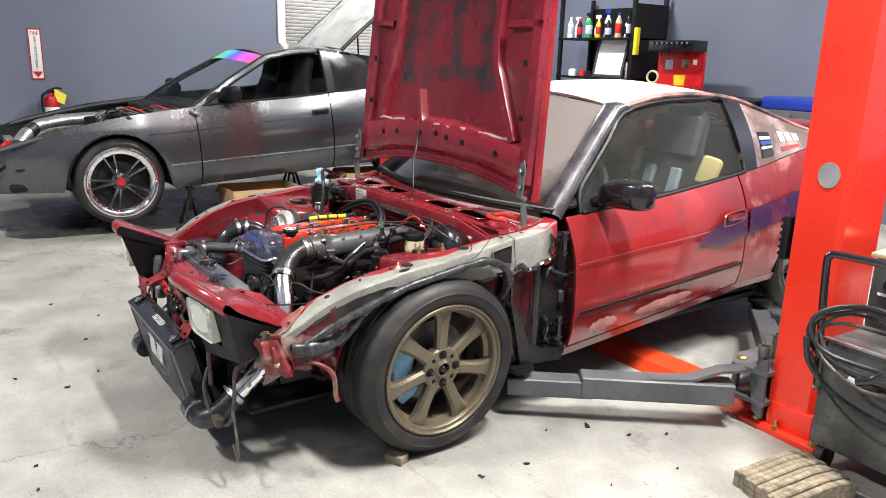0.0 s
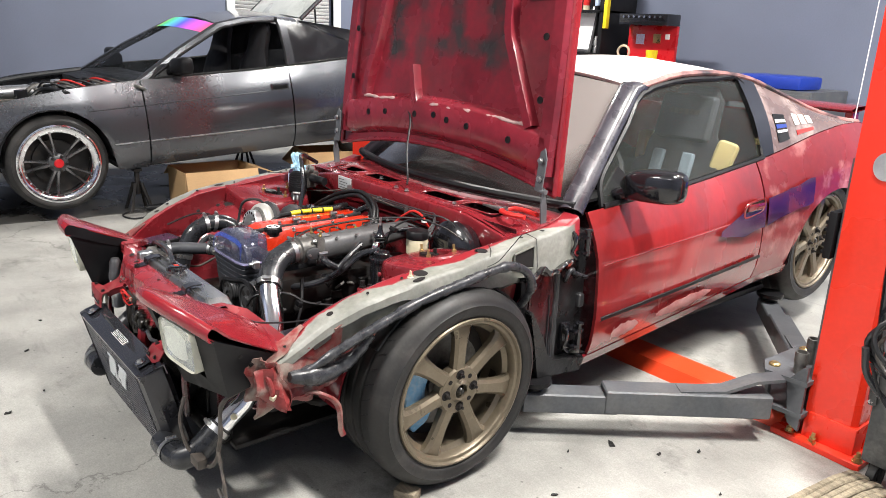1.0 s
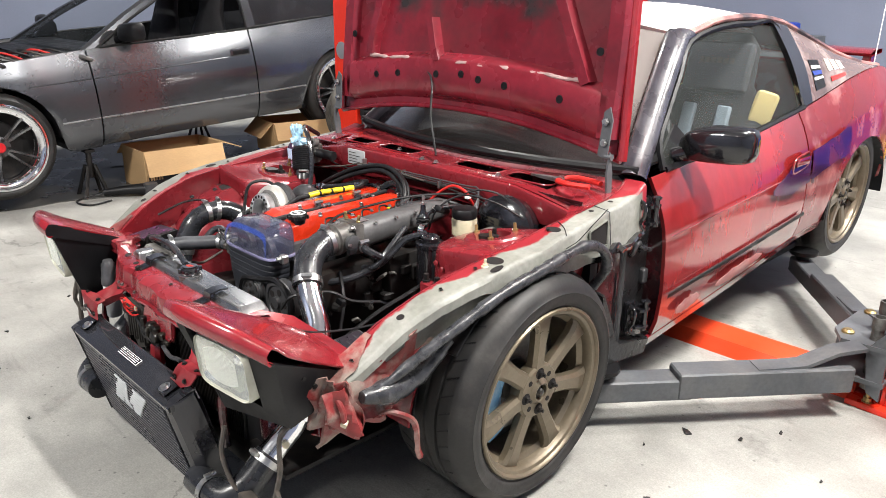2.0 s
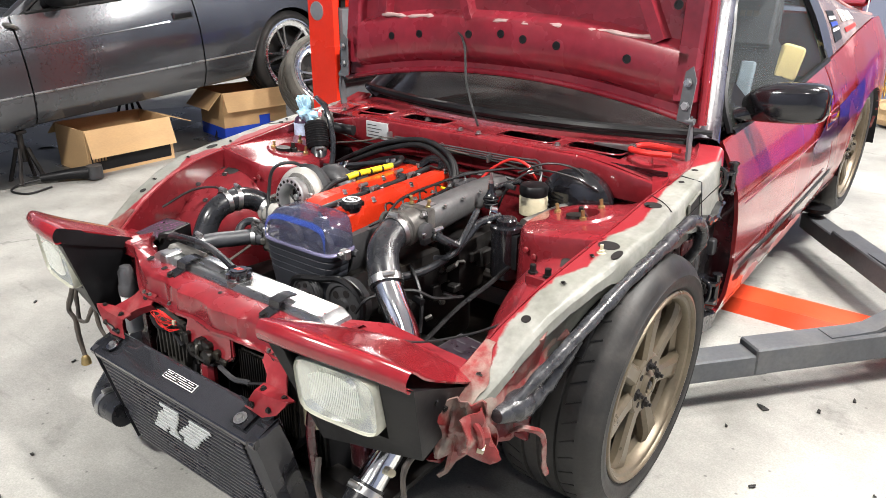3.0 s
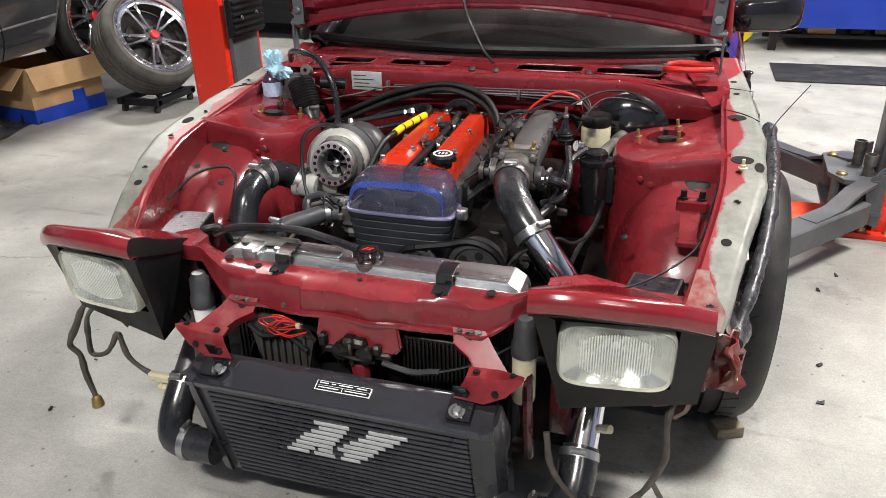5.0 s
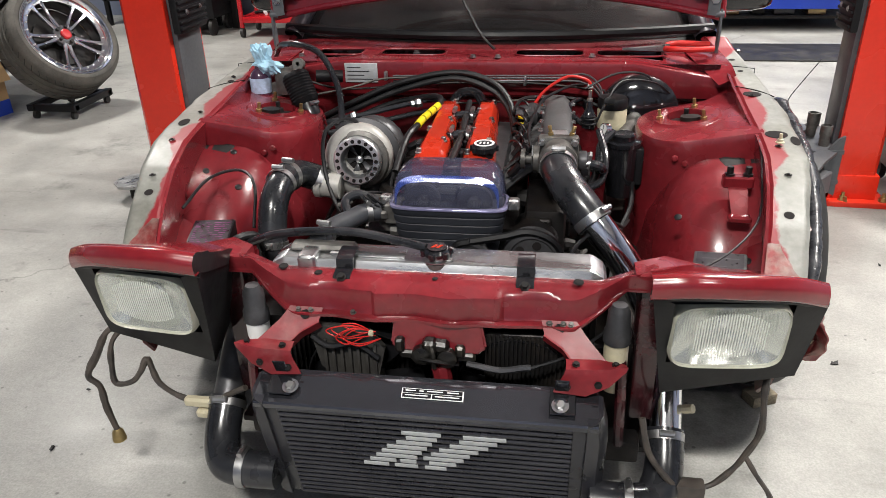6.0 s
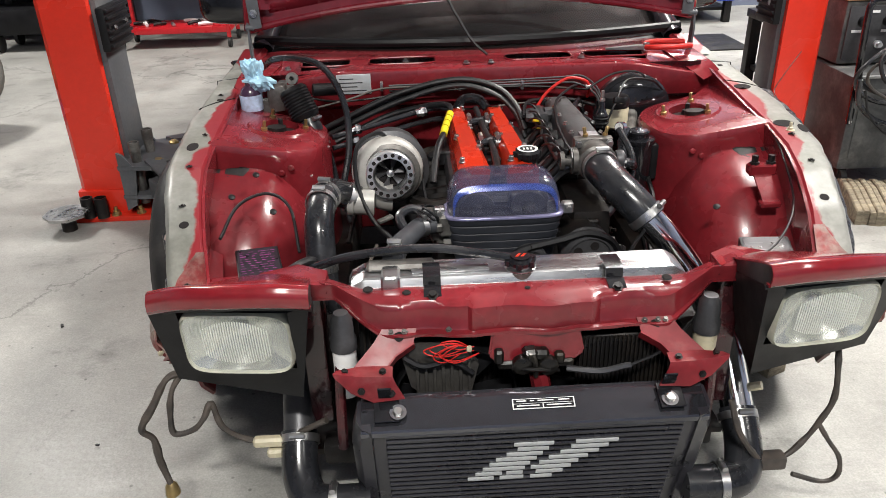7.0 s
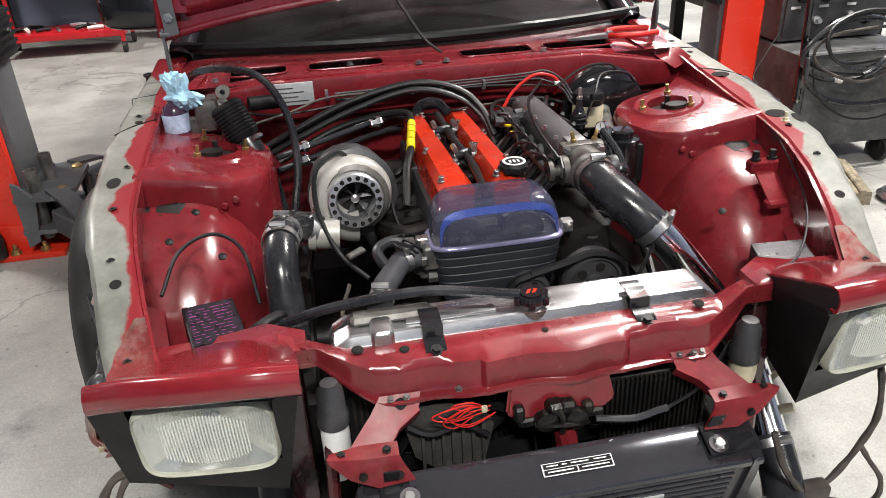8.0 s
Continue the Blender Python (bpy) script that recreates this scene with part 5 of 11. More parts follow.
for sign in (1, -1):
    bm, (cx, cy, cz) = tower_top(sign)
    tower = part("strut_tower", bm, "bay", car, "glossy red strut tower", 40)
    lathe(bm := bmesh.new(), [(0.0405, -0.03), (0.0405, -0.014), (0.026, -0.010), (0.014, -0.006), (0.012, 0.004), (0.006, 0.005), (0.006, 0.022), (0, 0.023)], (cx, cy, cz), (0, 0, 1), 16)
    part("damper_top", bm, "iron", tower, "dirty damper top nut")
    for bx, bz in ((0.482, 0.612), (0.505, 0.60)):
        lathe(bm := bmesh.new(), [(0.0075, 0), (0.0075, 0.003), (0.005, 0.005), (0, 0.005)], (sign * bx, -0.094, bz), (0, -1, 0.05), 10)
        part("rivet", bm, "dullred", tower)
    for k in range(3):
        a = 2 * math.pi * k / 3 + (1.1 if sign > 0 else 2.05)
        lathe(bm := bmesh.new(), [(0.0085, 0.0), (0.0085, 0.007), (0.0045, 0.008), (0.0045, 0.024), (0, 0.025)], (cx + 0.062 * math.cos(a), cy + 0.062 * math.sin(a), tower_z(abs(cx + 0.062 * math.cos(a))) + 0.005), (-0.15 * sign, 0, 1), 6)
        part("stud", bm, "brass", tower)
    # wheelhouse barrel in front of and below the tower
    bm = bmesh.new()
    rows = []
    for k in range(12):
        u = k / 11
        x = lerp(0.665, 0.415, u)
        rr = 0.33 * (1 - max(0, (u - 0.30) / 0.70) ** 2.4) ** 0.5 if u < 1 else 0.03
        rows.append([(sign * x, -0.01 + rr * 1.06 * math.cos(t), 0.295 + rr * math.sin(t)) for t in (lerp(0.5, math.pi - 0.05, j / 24) for j in range(25))])
    part("wheelhouse", sheet(bm, rows, 0.006), "bay", car, "rounded glossy red wheelhouse", 50)
    low_rows = [[(x, -0.01 + (y + 0.01) * 0.97, 0.295 + (z - 0.295) * 0.97) for x, y, z in row] for row in rows[:-1]]
    part("wheelhouse_liner", sheet(bmesh.new(), low_rows, 0.004), "black", car, "", 50)
    # inner wall of the rail, down to the frame leg
    rows = []
    for k in range(23):
        y = lerp(-0.56, 0.54, k / 22)
        xi, xo, z = rail_shape(y)
        rows.append([(sign * xi, y, z), (sign * (xi + 0.006), y, z - 0.06), (sign * (xi + 0.012), y, z - 0.14), (sign * (xi - 0.02), y, max(0.26, z - (0.32 if y > -0.15 else 0.15)))])
    part("inner_fender", sheet(bmesh.new(), rows, 0.006), "bay", car, "red inner fender wall")
    # top flange in bare primer, red overspray along its inner edge
    rows, red = [], []
    for k in range(113):
        y = lerp(-0.56, 0.56, k / 112)
        xi, xo, z = rail_shape(y)
        w = (0.003 * math.sin(21 * y) + 0.003 * noise.noise(Vector((y * 19, sign, 4)))) * (1 if y < 0.1 else 0.2)
        skirt = curve_at(RAIL_SKIRT, y)[0] + 0.004 * noise.noise(Vector((y * 31, sign, 9)))
        row = [(sign * xi, y, z - 0.004), (sign * (xi + 0.006), y, z + 0.003)]
        row += [(sign * lerp(xi, xo, u), y, z + 0.003) for u in (0.14, 0.21, 0.28, 0.35, 0.42, 0.49, 0.56, 0.63, 0.70, 0.77, 0.84)]
        row += [(sign * (xo - 0.006 + w), y, z), (sign * (xo + w), y, z - 0.008), (sign * (xo + w + 0.10 * skirt), y, z - 0.03 - skirt), (sign * (xo - 0.012), y, z - 0.040 - skirt), (sign * (xo - 0.05), y, z - 0.15)]
        rows.append(row)
        reach = curve_at([(-0.56, 0.9), (-0.50, 0.75), (-0.44, 0.35), (-0.40, 0.18), (-0.26, 0.12), (-0.20, 0.50), (-0.13, 0.42), (-0.10, 0.14), (-0.05, 0.16), (0.02, 0.50), (0.14, 0.42), (0.22, 0.20), (0.34, 0.12), (0.42, 0.25), (0.48, 0.85), (0.56, 1.3)], y)[0]
        for n, p in enumerate(row):
            u = (abs(p[0]) - xi) / (xo - xi) if n < 14 else 1.1
            red.append(max(0.0, min(1.0, 0.5 + (reach - u) * 2.6)))
    bm = sheet(bmesh.new(), rows)
    layer = bm.verts.layers.float.new("overspray")
    bm.verts.ensure_lookup_table()
    for v, value in zip(bm.verts, red):
        v[layer] = value
    flange = part("fender_rail", bm, "oversprayed", car, "bare grey-green primed fender rail edged in red overspray")
    rows = []
    for k in range(20):
        y = lerp(-0.56, -0.44, k / 19)
        xi, xo, z = rail_shape(y)
        edge = 1.02 - max(0, (y + 0.52) / 0.08) * 0.8 + 0.22 * noise.noise(Vector((y * 31, sign * 5, 0)))
        rows.append([(sign * lerp(xi, xo, u * max(0.05, min(1.02, edge))), y, z + 0.0062 + 0.004 * noise.noise(Vector((y * 30, u * 3, sign)))) for u in (0.0, 0.33, 0.66, 1.0)])
    part("scraped_end", sheet(bmesh.new(), rows, 0.0012), "scraped", flange, "scraped rusty rail end")
    for y, u, rx, ry in ((-0.10, 0.40, 0.022, 0.017), (0.135, 0.36, 0.020, 0.015), (-0.13, 0.80, 0.009, 0.019), (0.30, 0.40, 0.007, 0.006), (-0.378, 0.46, 0.009, 0.008), (0.40, 0.4, 0.008, 0.006)) if sign > 0 else ((-0.10, 0.5, 0.012, 0.018), (-0.378, 0.46, 0.009, 0.008), (0.18, 0.45, 0.008, 0.007)):
        xi, xo, z = rail_shape(y)
        bm = bmesh.new()
        c = Vector((sign * lerp(xi, xo, u), y, z))
        ringo = [Vector((c.x + rx * 1.1 * math.cos(t), y + ry * 1.1 * math.sin(t), rail_shape(y + ry * 1.1 * math.sin(t))[2] + 0.0042)) for t in (2 * math.pi * k / 18 for k in range(18))]
        slab(bm, ringo, 0.0006)
        part("rail_hole", bm, "hole", flange, "dark oval access hole")
    for y, u in ((-0.16, 0.35), (0.12, 0.3), (-0.27, 0.45), (-0.50, 0.55)) if sign > 0 else ((-0.04, 0.32), (-0.20, 0.4), (-0.33, 0.5), (0.21, 0.5), (-0.5, 0.5)):
        xi, xo, z = rail_shape(y)
        c = Vector((sign * lerp(xi, xo, u), y, z + 0.005))
        bm = bmesh.new()
        box(bm, (-0.007, -0.004, 0), (0.007, 0.004, 0.002), 0.001, Matrix.Translation(c) @ pose(0, 0, 0, 0, 0, 40 * math.sin(y * 50)))
        rod(bm, c, c + Vector((0, 0, 0.004)), 0.003, seg=6)
        part("rail_clip", bm, "iron", flange)
    if sign > 0:
        xi, xo, z = rail_shape(-0.125)
        lathe(bm := bmesh.new(), [(0.010, 0), (0.010, 0.002), (0.006, 0.003), (0.006, 0.008), (0.0035, 0.009), (0.0035, 0.020), (0, 0.021)], (lerp(xi, xo, 0.42), -0.135, z), (0, 0, 1), 10)
        part("rail_stud", bm, "cream", flange)
        part("loose_wire", tubed([(0.762, 0.09, 0.680), (0.770, 0.128, 0.694), (0.80, 0.140, 0.738), (0.835, 0.149, 0.787)], 0.0012, seg=6), "wire", flange, "stiff wire end sticking up")
    # the cowl's end sweeps down onto the rail
    rows = []
    for k in range(9):
        y = lerp(0.262, 0.56, k / 8)
        xi, xo, z = rail_shape(y)
        rise = min(1.0, k / 4)
        rows.append([(sign * lerp(0.63, 0.56, rise), y, lerp(0.690, 0.742, rise)), (sign * lerp(0.645, 0.60, rise), y, lerp(0.697, 0.740, rise)), (sign * lerp(0.655, 0.63, rise), y, lerp(0.704, 0.737, rise)), (sign * (xi + 0.012), y, z + 0.0052)])
    part("cowl_gusset", sheet(bmesh.new(), rows, 0.003), "bay", car, "", 60)
    # lower frame leg and splash area
    part("frame_leg", boxed((sign * 0.36 if sign > 0 else -0.46, -0.46, 0.24), (0.46 if sign > 0 else -0.36, 0.5, 0.36), 0.01), "iron", car)
    # outer rail face, front horn in scraped red
    bm = bmesh.new()
    rows = []
    for k in range(10):
        y = lerp(-0.575, -0.36, k / 9)
        xi, xo, z = rail_shape(max(y, -0.56))
        bulge = 0.015 * math.sin(k * 1.7)
        rows.append([(sign * (xo - 0.01 + bulge), y, z - 0.02), (sign * (xo - 0.015), y, z - 0.07 + bulge), (sign * (xo - 0.03), y, z - 0.14 + bulge * 0.6), (sign * (xo - 0.05), y, z - 0.16)])
    part("front_horn", sheet(bm, rows, 0.008), "scraped", car, "scraped and rusty red front fender horn")
    bm = bmesh.new()
    strap = [(0.690, -0.475, 0.405), (0.705, -0.46, 0.415), (0.72, -0.43, 0.402), (0.724, -0.40, 0.378), (0.724, -0.384, 0.345), (0.724, -0.380, 0.29), (0.728, -0.374, 0.268)]
    sheet(bm, [[(sign * (x - 0.003 * (n % 2)), y - 0.009, z), (sign * (x + 0.003), y, z + 0.002), (sign * (x - 0.002), y + 0.008, z + 0.004)] for n, (x, y, z) in enumerate(smooth_path(strap, 3))], 0.003)
    part("fender_bracket", bm, "scraped", car, "bent rusty pink bracket")
    # hinge pillar behind the front wheel: glossy dark red, black where the fender covered it
    px = lambda x0, x1: (min(sign * x0, sign * x1), max(sign * x0, sign * x1))
    lo, hi = px(0.58, 0.688)
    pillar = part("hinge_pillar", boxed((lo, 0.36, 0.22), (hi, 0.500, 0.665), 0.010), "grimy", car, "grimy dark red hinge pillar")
    lo, hi = px(0.58, 0.680)
    part("pillar_face", boxed((lo, 0.502, 0.22), (hi, 0.655, 0.70), 0.010), "sealed", pillar, "black sealed inner pillar face")
    lo, hi = px(0.50, 0.690)
    part("splash_panel", boxed((lo, 0.315, 0.24), (hi, 0.358, 0.62), 0.016), "black", car, "black sound-deadened splash panel")
    rows = []
    for k in range(26):
        z = lerp(0.245, 0.60, k / 25)
        wob = 0.004 * noise.noise(Vector((z * 26, sign, 7)))
        rows.append([(sign * (0.686 + d), 0.487 + dy + wob, z) for dy, d in ((-0.013, 0.0), (-0.010, 0.006), (-0.002, 0.005), (0.002, 0.010), (0.006, 0.010), (0.010, 0.002), (0.016, -0.002))])
    part("seam_flange", sheet(bmesh.new(), rows), "castdark", pillar, "grey folded seam along the pillar")
    for y, z0, z1 in ((0.455, 0.29, 0.50), (0.438, 0.25, 0.36), (0.468, 0.26, 0.42)):
        line = [(sign * 0.689, y + 0.006 * noise.noise(Vector((n * 0.9, y * 40, 0))), lerp(z0, z1, n / 8)) for n in range(9)]
        part("sealer_run", tubed(line, 0.004, seg=6, radii=[0.0075, 0.006, 0.005, 0.004, 0.004, 0.004, 0.0035, 0.003, 0.003]), "blackgloss", pillar, "glossy run of black sealer")
    # hinges: forked leaf, knuckle, pin and bolt heads, thick with grease
    for z, tall in ((0.672, 0.046), (0.335, 0.050)):
        bm = bmesh.new()
        hx = sign * 0.694
        box(bm, (hx - 0.010, 0.520, z - tall), (hx + 0.010, 0.560, z + tall), 0.005, None, 2)
        for dz in (-0.6, 0.55):
            slab(bm, [(hx - 0.004, 0.535, z + dz * tall), (hx + sign * 0.040, 0.552, z + dz * tall), (hx + sign * 0.044, 0.590, z + dz * tall), (hx - 0.004, 0.600, z + dz * tall)][:: int(sign)], 0.009)
        rod(bm, (hx + sign * 0.034, 0.578, z - tall * 0.95), (hx + sign * 0.034, 0.578, z + tall * 0.95), 0.010)
        lathe(bm, [(0.015, 0), (0.015, 0.005), (0.009, 0.008), (0, 0.008)], (hx + sign * 0.034, 0.578, z + tall * 0.92), (0, 0, 1), 12)
        tube(bm, [(hx + sign * 0.01, 0.525, z + tall * 0.9), (hx + sign * 0.034, 0.515, z + tall * 0.7), (hx + sign * 0.036, 0.512, z), (hx + sign * 0.02, 0.520, z - tall * 0.6), (hx + sign * 0.024, 0.540, z - tall * 1.1)], 0.006, seg=7)
        hinge = part("door_hinge", bm, "blackgloss", car, "greasy black forked door hinge")
        for dy, dz in ((0.530, 0.45), (0.548, 0.0), (0.530, -0.5)):
            bolt(hinge, (hx + sign * 0.010, dy, z + dz * tall), (sign, 0, 0), 0.0085, 0.008, "iron")
    part("door_loom_boot", tubed([(sign * 0.684, 0.53, 0.535), (sign * 0.700, 0.520, 0.548), (sign * 0.706, 0.524, 0.572), (sign * 0.706, 0.540, 0.580), (sign * 0.704, 0.552, 0.566), (sign * 0.704, 0.59, 0.548), (sign * 0.69, 0.64, 0.530)], 0.0075, seg=8), "greytape", car, "grey door wiring loop")
    part("door_stop", boxed((min(sign * 0.672, sign * 0.70), 0.600, 0.425), (max(sign * 0.672, sign * 0.70), 0.628, 0.475), 0.010, seg=3), "castdark", pillar)
    # control arm and spring seen behind the wheel
    part("control_arm", tubed([(sign * 0.36, -0.02, 0.24), (sign * 0.52, -0.01, 0.21), (sign * 0.64, 0.0, 0.22)], 0.022, seg=8), "iron", car)
    bm = bmesh.new()
    tube(bm, [(sign * (0.545 + 0.048 * math.cos(t)), 0.03 + 0.048 * math.sin(t), 0.36 + t * 0.0068) for t in (k * 0.5 for k in range(76))], 0.007, curved=False, seg=6)
    part("coil_spring", bm, "iron", car)
    part("damper", rod(bmesh.new(), (sign * 0.56, 0.02, 0.24), (sign * 0.53, 0.05, 0.67), 0.024), "iron", car)

# firewall, its upper step and the slotted cowl
bm = bmesh.new()
rows = [[(u * 0.66, y - 0.015 * abs(u), z - (0.042 * max(0, (abs(u) * 0.66 - 0.42) / 0.24) if z > 0.7 else 0)) for u in (k / 8 - 1 for k in range(17))] for y, z in ((0.37, 0.24), (0.355, 0.45), (0.345, 0.60), (0.335, 0.63), (0.312, 0.645), (0.308, 0.66), (0.306, 0.728), (0.309, 0.737), (0.316, 0.7405))]
fw = part("firewall", sheet(bm, rows, 0.006), "bay", car, "dark red firewall with a folded upper lip")
SLOTS = ((-0.50, -0.36), (-0.306, -0.116), (0.087, 0.277), (0.315, 0.493))
cuts_x = sorted({-0.655, -0.58, -0.21, -0.02, 0.04, 0.18, 0.40, 0.58, 0.655} | {x for pair in SLOTS for x in pair})
cuts_y = ((0.314, 0.7405), (0.330, 0.744), (0.352, 0.745), (0.432, 0.747), (0.455, 0.7485), (0.50, 0.750), (0.585, 0.7525))
bm = bmesh.new()
grid = [[bm.verts.new((x, y - 0.08 * (1 - (x / 0.655) ** 2) * max(0, (y - 0.44) / 0.14), z - 0.012 * max(0, (abs(x) - 0.5) / 0.155) ** 2 - 0.040 * max(0, (abs(x) - 0.42) / 0.235) * max(0, min(1, (0.45 - y) / 0.13)))) for x in cuts_x] for y, z in cuts_y]
faces = []
for i, (p, q) in enumerate(zip(grid, grid[1:])):
    for k, (xa, xb) in enumerate(zip(cuts_x, cuts_x[1:])):
        if i != 2 or not any(lo <= xa and xb <= hi for lo, hi in SLOTS):
            faces.append(bm.faces.new((p[k], p[k + 1], q[k + 1], q[k])))
bmesh.ops.recalc_face_normals(bm, faces=faces)
bmesh.ops.solidify(bm, geom=faces, thickness=0.004)
cowl = part("cowl_panel", bm, "bay", car, "red cowl panel with deep air slots")
# trough colour is darkened to paint in the shade below the slots
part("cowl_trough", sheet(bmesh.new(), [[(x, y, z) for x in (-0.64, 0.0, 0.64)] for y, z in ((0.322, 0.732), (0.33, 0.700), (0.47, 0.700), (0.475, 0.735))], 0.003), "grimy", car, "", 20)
for lo, hi in SLOTS:
    # rolled lip round the slot, drawn with rounded ends
    cx, hx = (lo + hi) / 2, (hi - lo) / 2 + 0.001
    ring = [(cx + math.copysign(abs(math.cos(t)) ** 0.30, math.cos(t)) * hx, 0.392 + math.copysign(abs(math.sin(t)) ** 0.45, math.sin(t)) * 0.041, 0.7465) for t in (2 * math.pi * k / 36 for k in range(37))]
    part("slot_lip", tubed(ring, 0.0028, seg=6, curved=False), "bay", cowl)
part("cowl_seal", tubed([(u * 0.655, 0.582 - 0.13 * (1 - u * u), 0.785 - 0.002) for u in (k / 8 - 1 for k in range(17))], 0.014, seg=8, steps=2), "black", car)
part("weld_line", rod(bmesh.new(), (0.388, 0.303, 0.672), (0.388, 0.303, 0.742), 0.0018, seg=6), "white", fw)
part("data_plate", boxed((-0.395, 0.2945, 0.680), (-0.300, 0.3005, 0.734), 0.001), "silver_mark", fw, "pale grey stamped data plate")
for k in range(4):
    part("print_bar", boxed((-0.388, 0.2936, 0.688 + k * 0.011), (-0.388 + (0.075, 0.05, 0.065, 0.04)[k], 0.2945, 0.6905 + k * 0.011), 0), "castdark", fw)
for x, y in ((-0.53, 0.31), (-0.03, 0.312), (0.04, 0.31), (0.30, 0.33), (-0.2, 0.36)):
    bolt(cowl, (x, y + 0.02, 0.7455), r=0.007)

# ---- core support, radiator ----
bm = bmesh.new()
rows = []
for k in range(121):
    x = lerp(-0.40, 0.40, k / 120)
    e = max(0, (abs(x) - 0.30) / 0.10)
    lip = max(0.0, 0.004 + 0.012 * noise.noise(Vector((x * 13, 5.0, 0.0)))) if abs(x) < 0.28 else 0
    dent = 0.003 * noise.noise(Vector((x * 9, 2.0, 0.0)))
    r = min(1, max(0, (abs(x) - 0.255) / 0.09)) ** 1.3
    fwd = 0.012 * min(1, max(0, (0.118 - abs(x - 0.012)) / 0.014))  # pressed bulge over the latch
    rib = 0.005 * math.exp(-((abs(x - 0.012) - 0.112) / 0.006) ** 2)
    dent -= fwd + rib
    rows.append([(x, -0.545 + 0.02 * e, 0.515 + 0.035 * e), (x, -0.575 + 0.02 * e, 0.548 + 0.03 * e), (x, -0.585, 0.552 + 0.028 * e), (x, -0.612 + 0.02 * r, 0.548 + 0.02 * e + 0.012 * r), (x, -0.624 - lip * 0.4 + 0.024 * r + dent * 0.6, 0.5455 + 0.02 * e + 0.012 * r), (x, -0.630 - lip + 0.03 * r + dent, 0.538 + 0.035 * r), (x, -0.632 - lip + 0.03 * r + dent, 0.530 + 0.035 * r), (x, -0.634 - lip + 0.036 * r + dent, 0.498 + 0.052 * r), (x, -0.637 - lip + 0.038 * r + dent * 0.6, 0.493 + 0.052 * r), (x, -0.648 - lip + 0.046 * r + dent * 0.3, 0.490 + 0.056 * r), (x, -0.648 - lip + 0.046 * r + dent * 0.3, 0.484 + 0.058 * r), (x, -0.60 + 0.01 * r, 0.49 + 0.05 * r)])
core = part("core_support", sheet(bm, rows), "bay", car, "dented glossy red radiator support bar", 34)
for sx in (-1, 1):
    bm = bmesh.new()
    sheet(bm, [[(sx * 0.36, -0.60, 0.575), (sx * 0.36, -0.55, 0.575)], [(sx * 0.42, -0.56, 0.57), (sx * 0.42, -0.50, 0.565)], [(sx * 0.52, -0.52, 0.53), (sx * 0.52, -0.46, 0.525)], [(sx * 0.63, -0.52, 0.515), (sx * 0.63, -0.46, 0.52)]], 0.02)
    part("tie_end", bm, "bay", core)
    part("core_side", boxed((sx * 0.395 - 0.022, -0.585, 0.25), (sx * 0.395 + 0.022, -0.52, 0.545), 0.008), "grimy", car)
    # bumper-beam bracket reaching forward to the cooler
    bm = bmesh.new()
    out = [(sx * 0.200, -0.640, 0.498), (sx * 0.262, -0.642, 0.500), (sx * 0.278, -0.655, 0.480), (sx * 0.315, -0.690, 0.452), (sx * 0.308, -0.697, 0.446), (sx * 0.262, -0.697, 0.446), (sx * 0.240, -0.672, 0.463), (sx * 0.206, -0.655, 0.478)]
    slab(bm, out if sx < 0 else out[::-1], 0.004)
    lip_line = [out[7], out[6], out[5]]
    sheet(bm, [lip_line, [(x, y + 0.012, z - 0.018) for x, y, z in lip_line]], 0.003)
    brace = part("cooler_bracket", bm, "dullred", core, "red brace with a bolt hole")
    lathe(bm := bmesh.new(), [(0.009, 0), (0.009, 0.0012), (0, 0.0012)], (sx * 0.232, -0.6495, 0.4875), (0, -0.72, 0.7), 14)
    part("brace_hole", bm, "hole", brace)
    # folded foot: a tapered tray with a bolted front face
    bm = bmesh.new()
    top_in, top_out = sx * 0.245, sx * 0.345
    sheet(bm, [[(top_in, -0.688, 0.452), (sx * 0.30, -0.690, 0.456), (top_out, -0.694, 0.452)], [(top_in, -0.712, 0.447), (sx * 0.30, -0.716, 0.452), (top_out + sx * 0.003, -0.716, 0.461)], [(top_in - sx * 0.004, -0.718, 0.438), (sx * 0.295, -0.722, 0.438), (top_out, -0.718, 0.453)], [(top_in - sx * 0.02, -0.726, 0.408), (sx * 0.28, -0.727, 0.404), (sx * 0.318, -0.722, 0.422)]], 0.0035)
    foot = part("bracket_foot", bm, "dullred", core, "folded red bracket foot")
    for x, y, z, d in ((0.262, -0.703, 0.452, (0, -0.2, 1)), (0.328, -0.706, 0.457, (0, -0.2, 1)), (0.300, -0.7245, 0.428, (0, -1, 0.25)), (0.248, -0.724, 0.420, (0, -1, 0.25))):
        bolt(foot, (sx * x, y, z), d, 0.0048, 0.005, "iron")
    # black radiator hold-down
    bm = bmesh.new()
    x = sx * 0.168
    sheet(bm, [[(x - 0.016, y, z), (x + 0.016, y, z)] for y, z in ((-0.535, 0.575), (-0.56, 0.577), (-0.585, 0.572), (-0.588, 0.556), (-0.612, 0.551), (-0.63, 0.535))], 0.004)
    part("radiator_bracket", bm, "blackgloss", car, "black radiator hold-down bracket")
    bolt(car, (x, -0.615, 0.549), (0, -0.4, 1), 0.007, 0.008, "iron")
